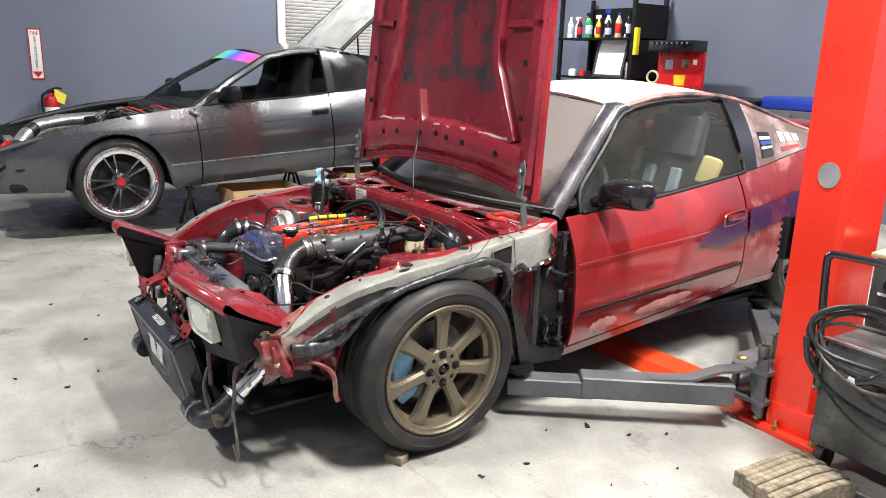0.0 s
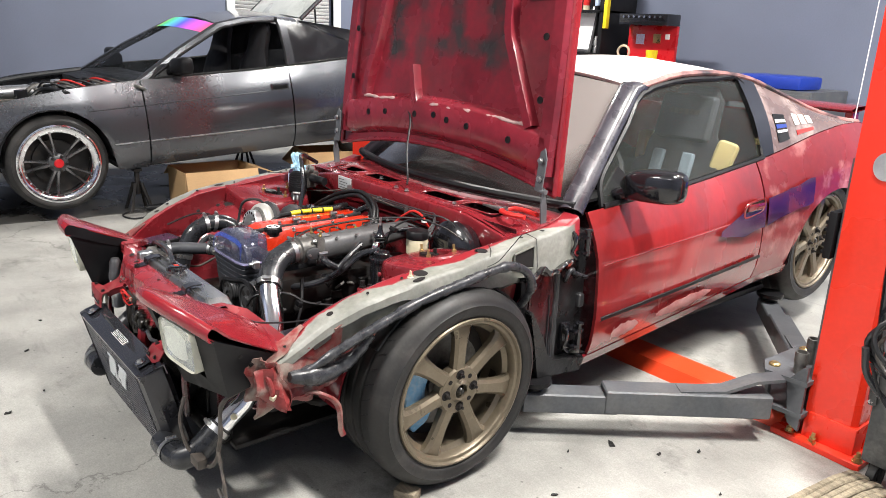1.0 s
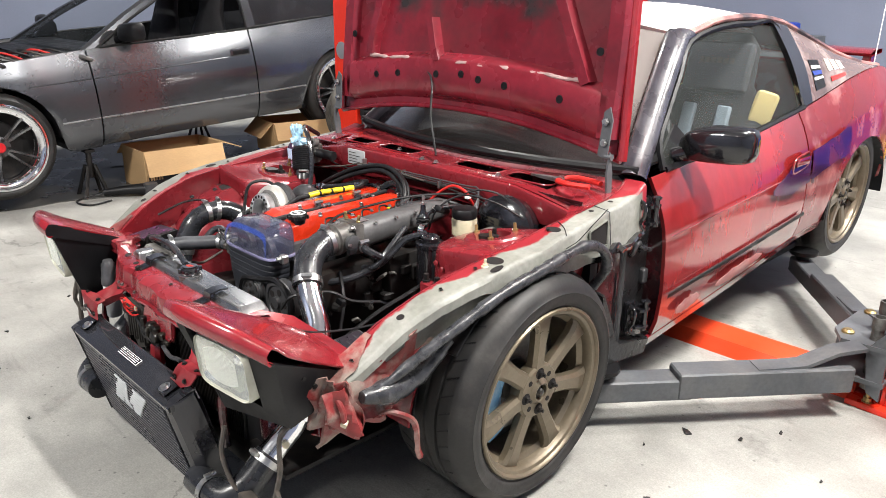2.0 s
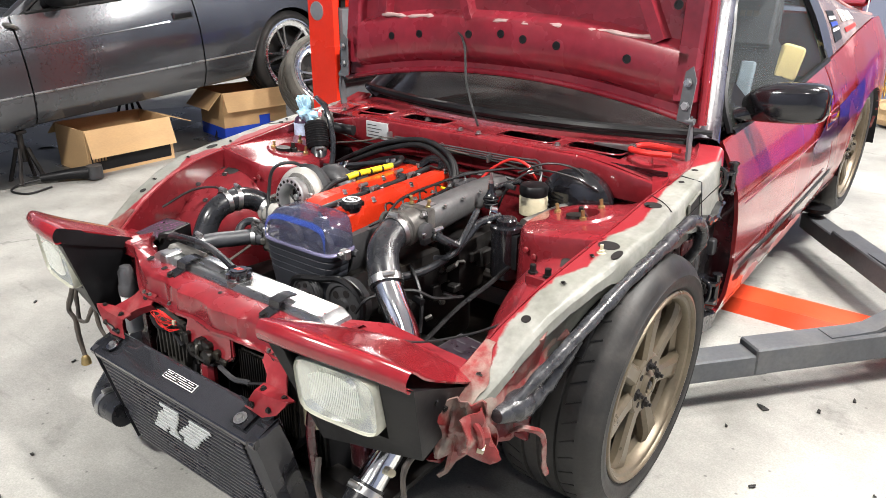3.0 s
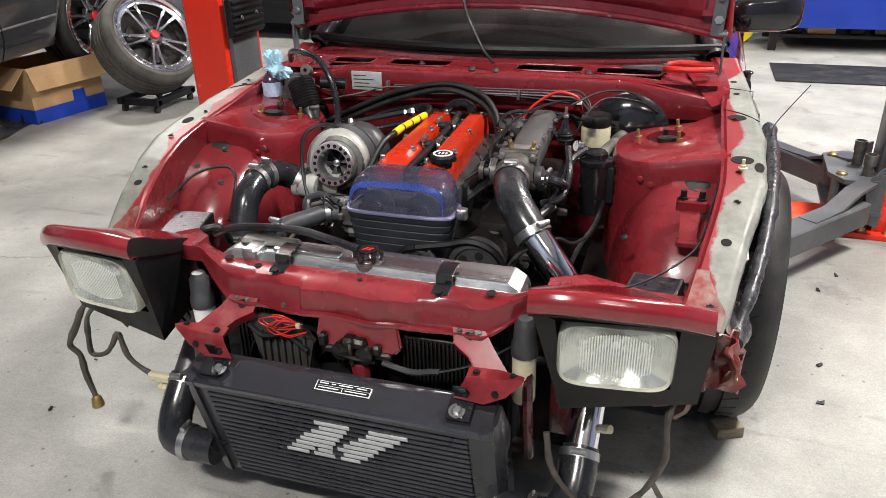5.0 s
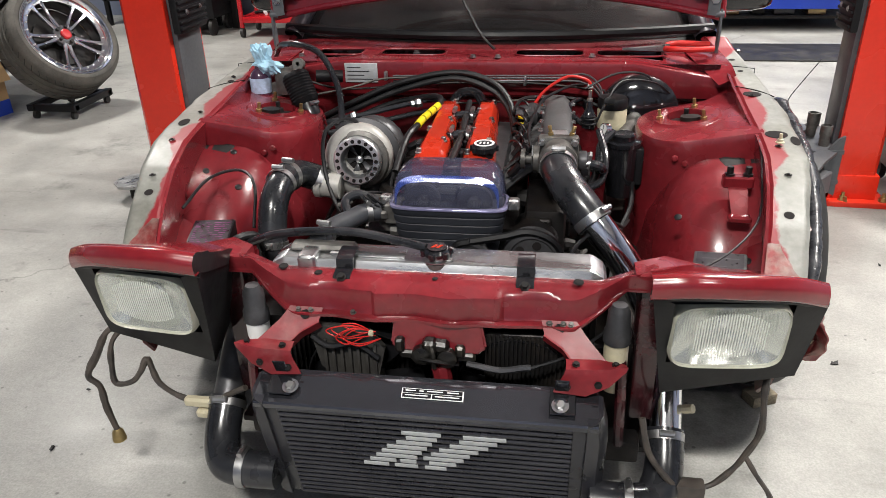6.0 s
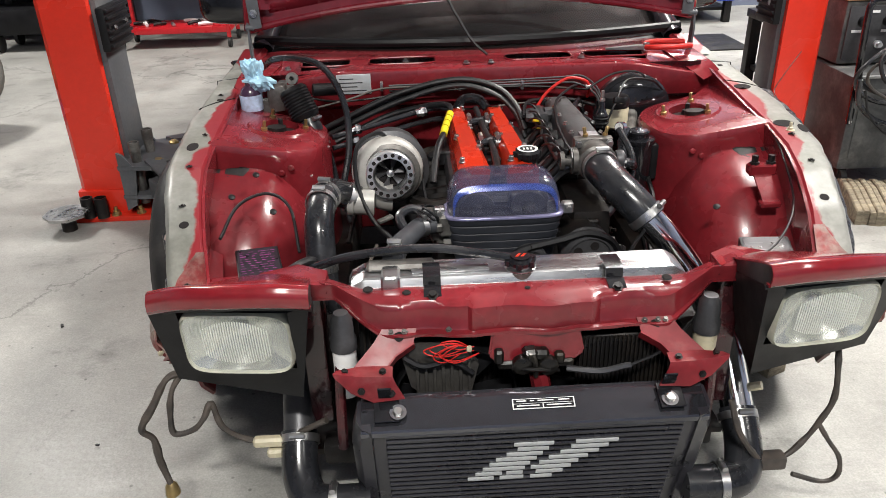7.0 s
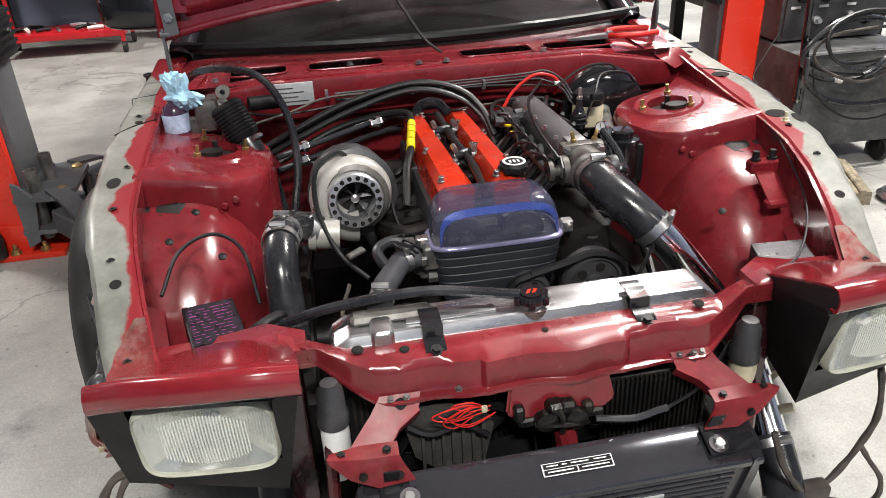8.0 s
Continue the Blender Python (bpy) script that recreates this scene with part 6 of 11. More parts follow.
for x, y, r_ in ((-0.285, -0.594, 0.0075), (-0.215, -0.602, 0.006), (0.005, -0.604, 0.0035), (0.262, -0.600, 0.0075)):
    lathe(bm := bmesh.new(), [(r_ + 0.002, 0), (r_, 0.0012), (r_, 0.0016), (0, 0.0016)], (x, y, 0.5505 if abs(x) < 0.25 else 0.556), (0, -0.14, 1), 14)
    part("support_hole", bm, "hole", core)
for x in (-0.246, -0.222, -0.142, 0.214, 0.238, 0.252):
    bolt(core, (x, -0.644, 0.4935), (0, -0.4, 1), 0.0042, 0.005, "cast")
bm = bmesh.new()
out = [(-0.065, -0.640, 0.487), (0.095, -0.640, 0.487), (0.105, -0.648, 0.44), (0.085, -0.650, 0.425), (-0.055, -0.650, 0.425), (-0.072, -0.648, 0.44)]
slab(bm, out, 0.012)
bmesh.ops.bevel(bm, geom=list(bm.edges), offset=0.004, segments=2, affect="EDGES")
latch_plate = part("latch_plate", bm, "bay", core, "red latch plate with a square hole")
part("square_hole", boxed((0.008, -0.6518, 0.454), (0.018, -0.6500, 0.463), 0), "hole", latch_plate)
for x in (-0.052, 0.086):
    bolt(latch_plate, (x, -0.648, 0.436), (0, -1, 0.2), 0.008, 0.008, "steel")
bm = bmesh.new()
box(bm, (-0.03, -0.668, 0.400), (0.05, -0.650, 0.440), 0.008)
box(bm, (-0.062, -0.672, 0.430), (-0.045, -0.650, 0.458), 0.004, None)
box(bm, (-0.024, -0.676, 0.436), (0.006, -0.652, 0.458), 0.006, pose(0, 0, 0, 0, 4, 0))
box(bm, (0.012, -0.680, 0.432), (0.040, -0.652, 0.460), 0.006, pose(0, 0, 0, 0, -3, 0))
box(bm, (0.048, -0.672, 0.425), (0.066, -0.652, 0.448), 0.004, None)
tube(bm, [(-0.03, -0.675, 0.425), (0.0, -0.688, 0.43), (0.03, -0.686, 0.425), (0.055, -0.675, 0.415)], 0.004, seg=6)
tube(bm, [(0.004, -0.672, 0.455), (0.01, -0.684, 0.44), (0.012, -0.682, 0.41)], 0.005, seg=6)
box(bm, (-0.055, -0.668, 0.415), (0.085, -0.655, 0.432), 0.004)
lathe(bm, [(0.018, 0), (0.018, 0.014), (0.01, 0.018), (0, 0.018)], (-0.012, -0.668, 0.432), (0, -1, 0), 14)
lathe(bm, [(0.018, 0), (0.018, 0.014), (0.01, 0.018), (0, 0.018)], (0.035, -0.668, 0.428), (0, -1, 0), 14)
part("hood_latch", bm, "grease", car, "greasy black hood latch")
part("latch_lever", tubed([(0.07, -0.67, 0.415), (0.13, -0.68, 0.412), (0.17, -0.68, 0.42), (0.185, -0.68, 0.422)], 0.006, seg=6), "castdark", car)
part("hood_cable", tubed([(0.185, -0.68, 0.422), (0.25, -0.66, 0.44), (0.33, -0.60, 0.47)], 0.003, seg=6), "wire", car)
part("tow_hook", tubed([(0.02, -0.665, 0.405), (0.025, -0.67, 0.375), (0.02, -0.665, 0.35)], 0.018, seg=8), "bay", car)

bm = bmesh.new()
rows = []
for x, drop in ((-0.325, 0.028), (-0.318, 0.014), (-0.296, 0.001), (-0.290, 0.0), (0.282, 0.0), (0.288, 0.001), (0.308, 0.014), (0.315, 0.028)):
    rows.append([(x, y, z - (drop if z > 0.5 else 0)) for y, z in ((-0.583, 0.49), (-0.583, 0.534), (-0.581, 0.539), (-0.568, 0.561), (-0.564, 0.563), (-0.503, 0.563), (-0.498, 0.559), (-0.497, 0.49))])
sheet(bm, rows, closed=True)
bm.faces.new(list(bm.verts)[:8]), bm.faces.new(list(bm.verts)[-8:])
rad = part("radiator_tank", bm, "tank_alu", car, "brushed aluminium radiator top tank", 25)
part("tank_boss", boxed((-0.262, -0.586, 0.528), (-0.226, -0.53, 0.574), 0.010, seg=3), "tank_alu", rad)
part("tank_step", boxed((-0.205, -0.556, 0.5625), (-0.06, -0.52, 0.5685), 0.0025), "tank_alu", rad)
lathe(bm := bmesh.new(), [(0.030, 0), (0.030, 0.002), (0.023, 0.004), (0.023, 0.011), (0, 0.011)], (0.0, -0.545, 0.5625), (0, 0, 1), 20)
part("filler_neck", bm, "tank_alu", rad)
part("radiator_core", boxed((-0.31, -0.575, 0.14), (0.30, -0.51, 0.49), 0.004), "black", car)
bm = bmesh.new()
for k in range(60):
    x = lerp(-0.30, 0.29, k / 59)
    box(bm, (x - 0.0022, -0.582, 0.15), (x + 0.0022, -0.574, 0.485))
tagged(part("radiator_fin", bm, "iron", car, smooth=0), kind="stuff")
lathe(bm := bmesh.new(), [(0.020, 0), (0.020, 0.010), (0.025, 0.011), (0.026, 0.018), (0.022, 0.024), (0, 0.025)], (0.0, -0.545, 0.560), (0, 0, 1), 20)
cap = part("radiator_cap", bm, "blackgloss", rad, "black radiator cap with an orange mark")
for k in range(6):
    a = math.pi * k / 3 + 0.3
    part("cap_lobe", rod(bmesh.new(), (0.0255 * math.cos(a), -0.545 + 0.0255 * math.sin(a), 0.570), (0.0255 * math.cos(a), -0.545 + 0.0255 * math.sin(a), 0.581), 0.0062, seg=10), "blackgloss", cap)
lathe(bm := bmesh.new(), [(0.019, 0), (0.019, 0.0015), (0, 0.0015)], (0.0, -0.545, 0.5852), (0, 0, 1), 20)
part("cap_label", bm, "blackgloss", cap)
for dx in (-0.006, 0.004):
    part("cap_mark", slab(bmesh.new(), [(dx - 0.005, -0.551, 0.5872), (dx + 0.001, -0.551, 0.5872), (dx + 0.008, -0.539, 0.5872), (dx + 0.002, -0.539, 0.5872)], 0.001), "orange", cap)
part("filler_neck", lathe(bmesh.new(), [(0.03, -0.01), (0.03, 0.004), (0.022, 0.008), (0.02, 0.02)], (0.0, -0.545, 0.556), (0, 0, 1), 18), "cast", rad)
bm = bmesh.new()
box(bm, (-0.29, -0.545, 0.560), (-0.16, -0.51, 0.575), 0.006)
part("tank_plate", bm, "cast", rad)
part("overflow_hose", tubed([(-0.02, -0.545, 0.583), (-0.08, -0.53, 0.588), (-0.16, -0.515, 0.594), (-0.25, -0.51, 0.59), (-0.33, -0.50, 0.575), (-0.40, -0.47, 0.54)], 0.0085), "hose", car)
part("fan_shroud", boxed((-0.29, -0.49, 0.16), (0.29, -0.455, 0.50), 0.02), "black", car)

# ---- intercooler ----
IC = Matrix.Translation((0.0, -0.768, 0.375)) @ pose(0, 0, 0, 14, 0, 0)
ic = part("intercooler_core", boxed((-0.285, 0.0, -0.285), (0.285, 0.075, -0.004), 0.002, IC), "ic", car, "large black finned intercooler")
for k in range(19):
    z = -0.014 - k * 0.0146
    bm = bmesh.new()
    box(bm, (-0.262, -0.006, z - 0.0042), (0.262, 0.004, z + 0.0042), 0.0016, IC)
    part("cooler_bar", bm, "ic", ic)
bm = bmesh.new()
for k in range(86):
    x = lerp(-0.258, 0.258, k / 85)
    box(bm, (x - 0.0008, -0.0022, -0.28), (x + 0.0008, 0.002, -0.012), 0, IC)
tagged(part("cooler_fin", bm, "ic", ic, smooth=0), kind="stuff")
bm = bmesh.new()
sheet(bm, [[IC @ Vector((x, y, z)) for x in (-0.303, 0.303)] for y, z in ((-0.005, -0.012), (-0.005, -0.001), (-0.002, 0.002), (0.030, 0.0065), (0.066, 0.0115), (0.070, 0.010), (0.072, -0.02))], 0.003)
top_plate = part("cooler_top_plate", bm, "plate", ic, "glossy black top plate")
for sx in (-1, 1):
    bm = bmesh.new()
    rows = []
    for z in (0.004, -0.05, -0.12, -0.2, -0.29):
        w = 0.026 + 0.012 * (z < -0.03)
        rows.append([IC @ Vector(p) for p in ((sx * 0.285, -0.006, z), (sx * (0.285 + w * 0.6), 0.0, z), (sx * (0.285 + w), 0.02, z), (sx * (0.285 + w), 0.06, z), (sx * 0.285, 0.08, z))])
    sheet(bm, rows, closed=True)
    bm.faces.new(list(bm.verts)[:5]), bm.faces.new(list(bm.verts)[-5:])
    part("end_tank", bm, "ic", ic)
    # mounting ear
    bm = bmesh.new()
    EAR = IC @ Matrix.Translation((sx * 0.250, 0.0, 0.008)) @ pose(0, 0, 0, 8, 0, 0)
    box(bm, (-0.030, 0.010, 0), (0.014, 0.060, 0.003), 0.001, EAR)
    box(bm, (-0.022, 0.052, 0.0), (0.002, 0.055, 0.040), 0.001, EAR)
    part("mount_ear", bm, "blackgloss", ic)
    ear_at = EAR @ Vector((-sx * 0.012, 0.026, 0.004))
    bolt(ic, ear_at, (0, -0.35, 0.9), 0.0075, 0.008, "steel")
    lathe(bm := bmesh.new(), [(0.015, 0), (0.015, 0.002), (0, 0.002)], ear_at, (0, -0.35, 0.9), 16)
    part("washer", bm, "chrome", ic)
# slanted mark, drawn as plain bars across the fins
MARK = [((-0.037, 0.034), (0.073, 0.149)), ((-0.030, 0.026), (0.066, 0.133)), ((-0.049, 0.016), (0.048, 0.117)), ((-0.068, 0.006), (0.028, 0.099)),
        ((-0.079, -0.005), (0.012, 0.083)), ((-0.091, -0.014), (-0.003, 0.071)), ((-0.104, -0.055), (-0.047, -0.017), (0.007, 0.057)), ((-0.118, -0.070), (-0.059, -0.015), (-0.002, 0.038))]
for k, bars in enumerate(MARK):
    z = -0.0507 - k * 0.0146
    for xa, xb in bars:
        part("mark_bar", boxed((xa, -0.0085, z - 0.0044), (xb, -0.0062, z + 0.0044), 0.0004, IC), "silver_mark", ic)
DECAL = IC @ Matrix.Translation((-0.003, 0.024, 0.0075)) @ pose(0, 0, 0, -82, 0, 0)
stick = part("sticker", boxed((-0.035, -0.0012, 0.0), (0.075, 0.0, 0.020), 0, DECAL), "white", top_plate, "black and white maker's sticker")

for x0, x1, z0, z1 in ((-0.033, 0.073, 0.011, 0.0185), (-0.033, 0.018, 0.0015, 0.0095), (0.020, 0.073, 0.0015, 0.0095)):
    part("sticker_field", boxed((x0, -0.0022, z0), (x1, -0.0008, z1), 0, DECAL), "blackgloss", stick)
for x0, x1, z in ((-0.028, -0.010, 0.0148), (-0.004, 0.004, 0.0148), (0.010, 0.038, 0.0148), (0.046, 0.066, 0.0148), (-0.028, 0.012, 0.0055), (0.025, 0.068, 0.0055)):
    part("print_bar", boxed((x0, -0.0030, z - 0.0009), (x1, -0.0018, z + 0.0009), 0, DECAL), "white", stick)

# cooler pipes either side
for sx in (-1, 1):
    pipe = [(sx * 0.44, -0.50, 0.34), (sx * 0.445, -0.535, 0.295), (sx * 0.44, -0.625, 0.222)]
    part("cooler_pipe", tubed(pipe, 0.032, seg=20, curved=False), "chrome" if sx > 0 else "castdark", car, "polished aluminium cooler pipe" if sx > 0 else "")
    el = [(sx * 0.442, -0.60, 0.243), (sx * 0.438, -0.66, 0.19), (sx * 0.415, -0.705, 0.165), (sx * 0.37, -0.72, 0.165), (sx * 0.30, -0.72, 0.165)]
    part("cooler_elbow", tubed(el, 0.036, seg=18), "hose", car, "black silicone elbow")
    clamp(car, (sx * 0.44, -0.612, 0.232), (0, -0.77, -0.63), 0.037, 0.016)
    clamp(car, (sx * 0.37, -0.72, 0.165), (1, 0, 0), 0.037, 0.016)
    # upper hard pipe disappearing behind the lamp
    part("sensor_plug", tubed([(sx * 0.475, -0.575, 0.275), (sx * 0.492, -0.585, 0.285)], 0.009, seg=8), "cream", car) if sx > 0 else None

# ---- headlamps on raised pods ----
for sx in (-1, 1):
    pod = new("headlight")
    pod.parent = car
    pod.matrix_basis = world_of(car).inverted() @ Matrix.Translation((sx * 0.5, -0.70, 0.42))
    tagged(pod, "raised rectangular headlight in a black pod under a red lid")
    P = lambda x, y, z: Vector((sx * x, y, z))
    # lid: a domed skin with a rolled front edge
    front = [P(0.362, -0.776, 0.658), P(0.42, -0.780, 0.666), P(0.50, -0.766, 0.660), P(0.58, -0.738, 0.645), P(0.640, -0.70, 0.617)]
    roll = [p + Vector((0, -0.005, -0.012)) for p in front]
    lip = [p + Vector((0, -0.001, -0.029)) for p in front]
    under = [p + Vector((0, 0.012, -0.031)) for p in front]
    crest = [p + Vector((0, 0.016, 0.006)) for p in front]
    mid = [P(0.370, -0.69, 0.634), P(0.43, -0.70, 0.646), P(0.505, -0.69, 0.639), P(0.58, -0.67, 0.621), P(0.640, -0.645, 0.590)]
    rear = [P(0.392, -0.57, 0.575), P(0.455, -0.57, 0.585), P(0.53, -0.565, 0.577), P(0.59, -0.56, 0.560), P(0.640, -0.55, 0.538)]
    tail = [P(0.40, -0.51, 0.535), P(0.47, -0.50, 0.542), P(0.54, -0.50, 0.537), P(0.59, -0.50, 0.528), P(0.630, -0.50, 0.512)]
    lines = [smooth_path(row, 4) for row in (under, lip, roll, front, crest, mid, rear, tail)]
    spans = [smooth_path([row[k] for row in lines], 4) for k in range(len(lines[0]))]
    bm = bmesh.new()
    sheet(bm, [[col[j] for col in spans] for j in range(len(spans[0]))], 0.004)
    lid = part("lid", bm, "paint", pod, "glossy red pop-up lid", 60)
    end_line = [spans[0][j] for j in range(len(spans[0]))]
    part("lid_end", slab(bmesh.new(), [p + Vector((sx * 0.003, 0, 0)) for p in end_line] + [P(0.405, -0.53, 0.53), P(0.372, -0.70, 0.60)], 0.003), "black", pod)
    part("lid_gap", tubed([p + Vector((0, 0.004, -0.006)) for p in under], 0.005, seg=6), "black", lid)
    # bezel with an opening, sides
    o = [P(0.366, -0.766, 0.632), P(0.646, -0.693, 0.592), P(0.632, -0.655, 0.425), P(0.408, -0.685, 0.392)]
    c = [P(0.402, -0.756, 0.612), P(0.590, -0.718, 0.602), P(0.585, -0.690, 0.470), P(0.408, -0.705, 0.470)]
    d = [p + Vector((0, 0.035, 0)) for p in c]
    bm = bmesh.new()
    V = [[bm.verts.new(p) for p in ring] for ring in (o, c, d)]
    for a, b in zip(V, V[1:]):
        for k in range(4):
            bm.faces.new((a[k], a[(k + 1) % 4], b[(k + 1) % 4], b[k]))
    back = [bm.verts.new(p) for p in (P(0.40, -0.53, 0.53), P(0.63, -0.53, 0.515), P(0.62, -0.56, 0.44), P(0.43, -0.56, 0.40))]
    for k in range(4):
        bm.faces.new((V[0][k], back[k], back[(k + 1) % 4], V[0][(k + 1) % 4]))
    bezel = part("bezel", bm, "black", pod, "matt black lamp surround")
    for k, (x, y, z) in enumerate(((0.632, -0.62, 0.53), (0.628, -0.59, 0.50))):
        bolt(bezel, (sx * (x + 0.002), y, z), (sx, 0, 0), 0.005, 0.004, "iron")
    # reflector bowl and fluted lens
    n = Vector((sx * 0.10, -1, -0.10)).normalized()
    mid_c = P(0.4965, -0.728, 0.540)
    right, up = n.cross(Vector((0, 0, 1))).normalized(), None
    up = right.cross(n).normalized()
    if up.z < 0:
        up = -up

    def squircle(w, h, depth, k=40, p=5.0):
        pts = []
        for i in range(k):
            t = 2 * math.pi * i / k
            cx, sy = math.cos(t), math.sin(t)
            pts.append(mid_c + right * w * math.copysign(abs(cx) ** (2 / p), cx) + up * h * math.copysign(abs(sy) ** (2 / p), sy) - n * depth)
        return pts

    bm = bmesh.new()
    sheet(bm, [squircle(0.0875, 0.0595, 0.004), squircle(0.0895, 0.0615, -0.003), squircle(0.0925, 0.0645, 0.003), squircle(0.0925, 0.0645, 0.03)], closed=True)
    part("lamp_rim", bm, "lamp_rim", pod, "yellowed lamp edge")
    # shallow bowl behind vertical flutes
    bm = bmesh.new()
    rows = []
    for jv in range(15):
        v = lerp(-1, 1, jv / 14)
        row = []
        for iu in range(145):
            u = lerp(-1, 1, iu / 144)
            edge = (abs(u) ** 5 + abs(v) ** 5) ** 0.2
            f = max(abs(u), abs(v)) / max(edge, 1e-6)
            deep = 0.034 * (1 - max(abs(u), abs(v)) ** 2.2) + 0.012 * math.exp(-((u * 2.4) ** 2 + (v * 2.0 + 0.3) ** 2))
            ridge = 0.0009 * math.cos(iu * math.pi / 2.0) * max(0.15, 1 - (abs(u) / 0.85) ** 4) * max(0.0, 1 - max(0, -v - 0.1) / 0.5) + 0.0012 * math.sin(9 * u + 4 * v)
            row.append(mid_c + right * 0.088 * u * f + up * 0.060 * v * f - n * (0.004 + deep + ridge))
        rows.append(row)
    sheet(bm, rows)
    part("reflector", bm, "reflector", pod, "silvered reflector bowl")
    lathe(bm := bmesh.new(), [(0.014, 0), (0.014, 0.008), (0.008, 0.014), (0, 0.014)], mid_c - n * 0.048, n, 12)
    part("bulb", bm, "chrome", pod)
    bm = bmesh.new()
    nx, nz = 176, 10
    rows = []
    for j in range(nz + 1):
        v = lerp(-1, 1, j / nz)
        row = []
        for i in range(nx + 1):
            u = lerp(-1, 1, i / nx)
            edge = (abs(u) ** 5 + abs(v) ** 5) ** 0.2
            f = 1 / max(edge, 1e-6) * max(abs(u), abs(v)) if edge > 0 else 1
            flute = 0.00036 * math.cos(i * math.pi / 2) * (1 if abs(u) < 0.62 and v > -0.6 else 0.3)
            row.append(mid_c + right * 0.088 * u * f + up * 0.060 * v * f + n * (0.006 * (1 - max(abs(u), abs(v)) ** 2) + flute))
        rows.append(row)
    sheet(bm, rows)
    lens = part("lens", bm, "glass_lamp", pod, "clear fluted glass lens", 80)
    lens.visible_shadow = False
    for k in range(27):
        u = lerp(-0.62, 0.62, k / 26)
        v0, v1 = lerp(-0.30, -0.62, 1 - (u / 0.7) ** 2), lerp(0.45, 0.80, 1 - (u / 0.7) ** 2)
        line = [mid_c + right * 0.088 * u + up * 0.060 * v + n * (0.0045 * (1 - max(abs(u), abs(v)) ** 2)) for v in (lerp(v0, v1, j / 5) for j in range(6))]
        part("prism", tubed(line, 0.00115, seg=6, curved=False), "prism", lens)
    # washer bottle cap and white canister beside the pod
    lathe(bm := bmesh.new(), [(0.020, -0.10), (0.022, -0.094), (0.022, 0.0), (0.0245, 0.001), (0.0245, 0.022), (0.0215, 0.028), (0.0195, 0.062), (0.0155, 0.068), (0.013, 0.075), (0, 0.076)], P(0.333, -0.638, 0.462), (0, 0, 1), 20)
    for f in bm.faces:
        f.material_index = 0 if f.calc_center_median().z < 0.462 else 1
    part("drier_bottle" if sx < 0 else "fluid_bottle", bm, ["cream" if sx > 0 else "white", "castdark"], car, "small canister with a grey cap")

# ---- engine ----
def mass(lo, hi, bumps, seed, name, material, label=""):
    """A dirty cast lump: a bevelled block with bosses, ribs and studs on it."""
    rnd = random.Random(seed)
    bm = bmesh.new()
    box(bm, lo, hi, 0.02, seg=2)
    for _ in range(bumps):
        face = rnd.choice((0, 1, 2, 3, 4))
        p = [rnd.uniform(a, b) for a, b in zip(lo, hi)]
        axis = [0, 0, 0]
        n = face // 2
        p[n] = (lo, hi)[face % 2][n]
        axis[n] = 1 if face % 2 else -1
        if rnd.random() < 0.5:
            r = rnd.uniform(0.008, 0.022)
            lathe(bm, [(r, -0.01), (r, rnd.uniform(0.006, 0.02)), (r * 0.7, 0.024), (0, 0.024)], p, axis, 8)
        else:
            s = [rnd.uniform(0.008, 0.025) for _ in range(3)]
            box(bm, [a - b for a, b in zip(p, s)], [a + b for a, b in zip(p, s)], 0.004)
    return part(name, bm, material, car, label)


mass((-0.15, -0.31, 0.18), (0.14, 0.17, 0.52), 26, 3, "engine_block", "iron", "dark oily engine block")
mass((-0.115, -0.30, 0.50), (0.10, 0.18, 0.612), 20, 4, "cylinder_head", "castdark")
part("gearbox", tubed([(0, 0.1, 0.36), (0, 0.3, 0.36), (0, 0.5, 0.33)], 0.13, seg=14), "iron", car)
part("undertray", boxed((-0.44, -0.56, 0.145), (0.44, 0.40, 0.16), 0.004), "iron", car)
part("steering_rack", rod(bmesh.new(), (-0.42, -0.12, 0.27), (0.42, -0.12, 0.27), 0.028), "iron", car)
part("sway_bar", tubed([(-0.50, -0.25, 0.26), (-0.42, -0.34, 0.25), (0.42, -0.34, 0.25), (0.50, -0.25, 0.26)], 0.012), "iron", car)

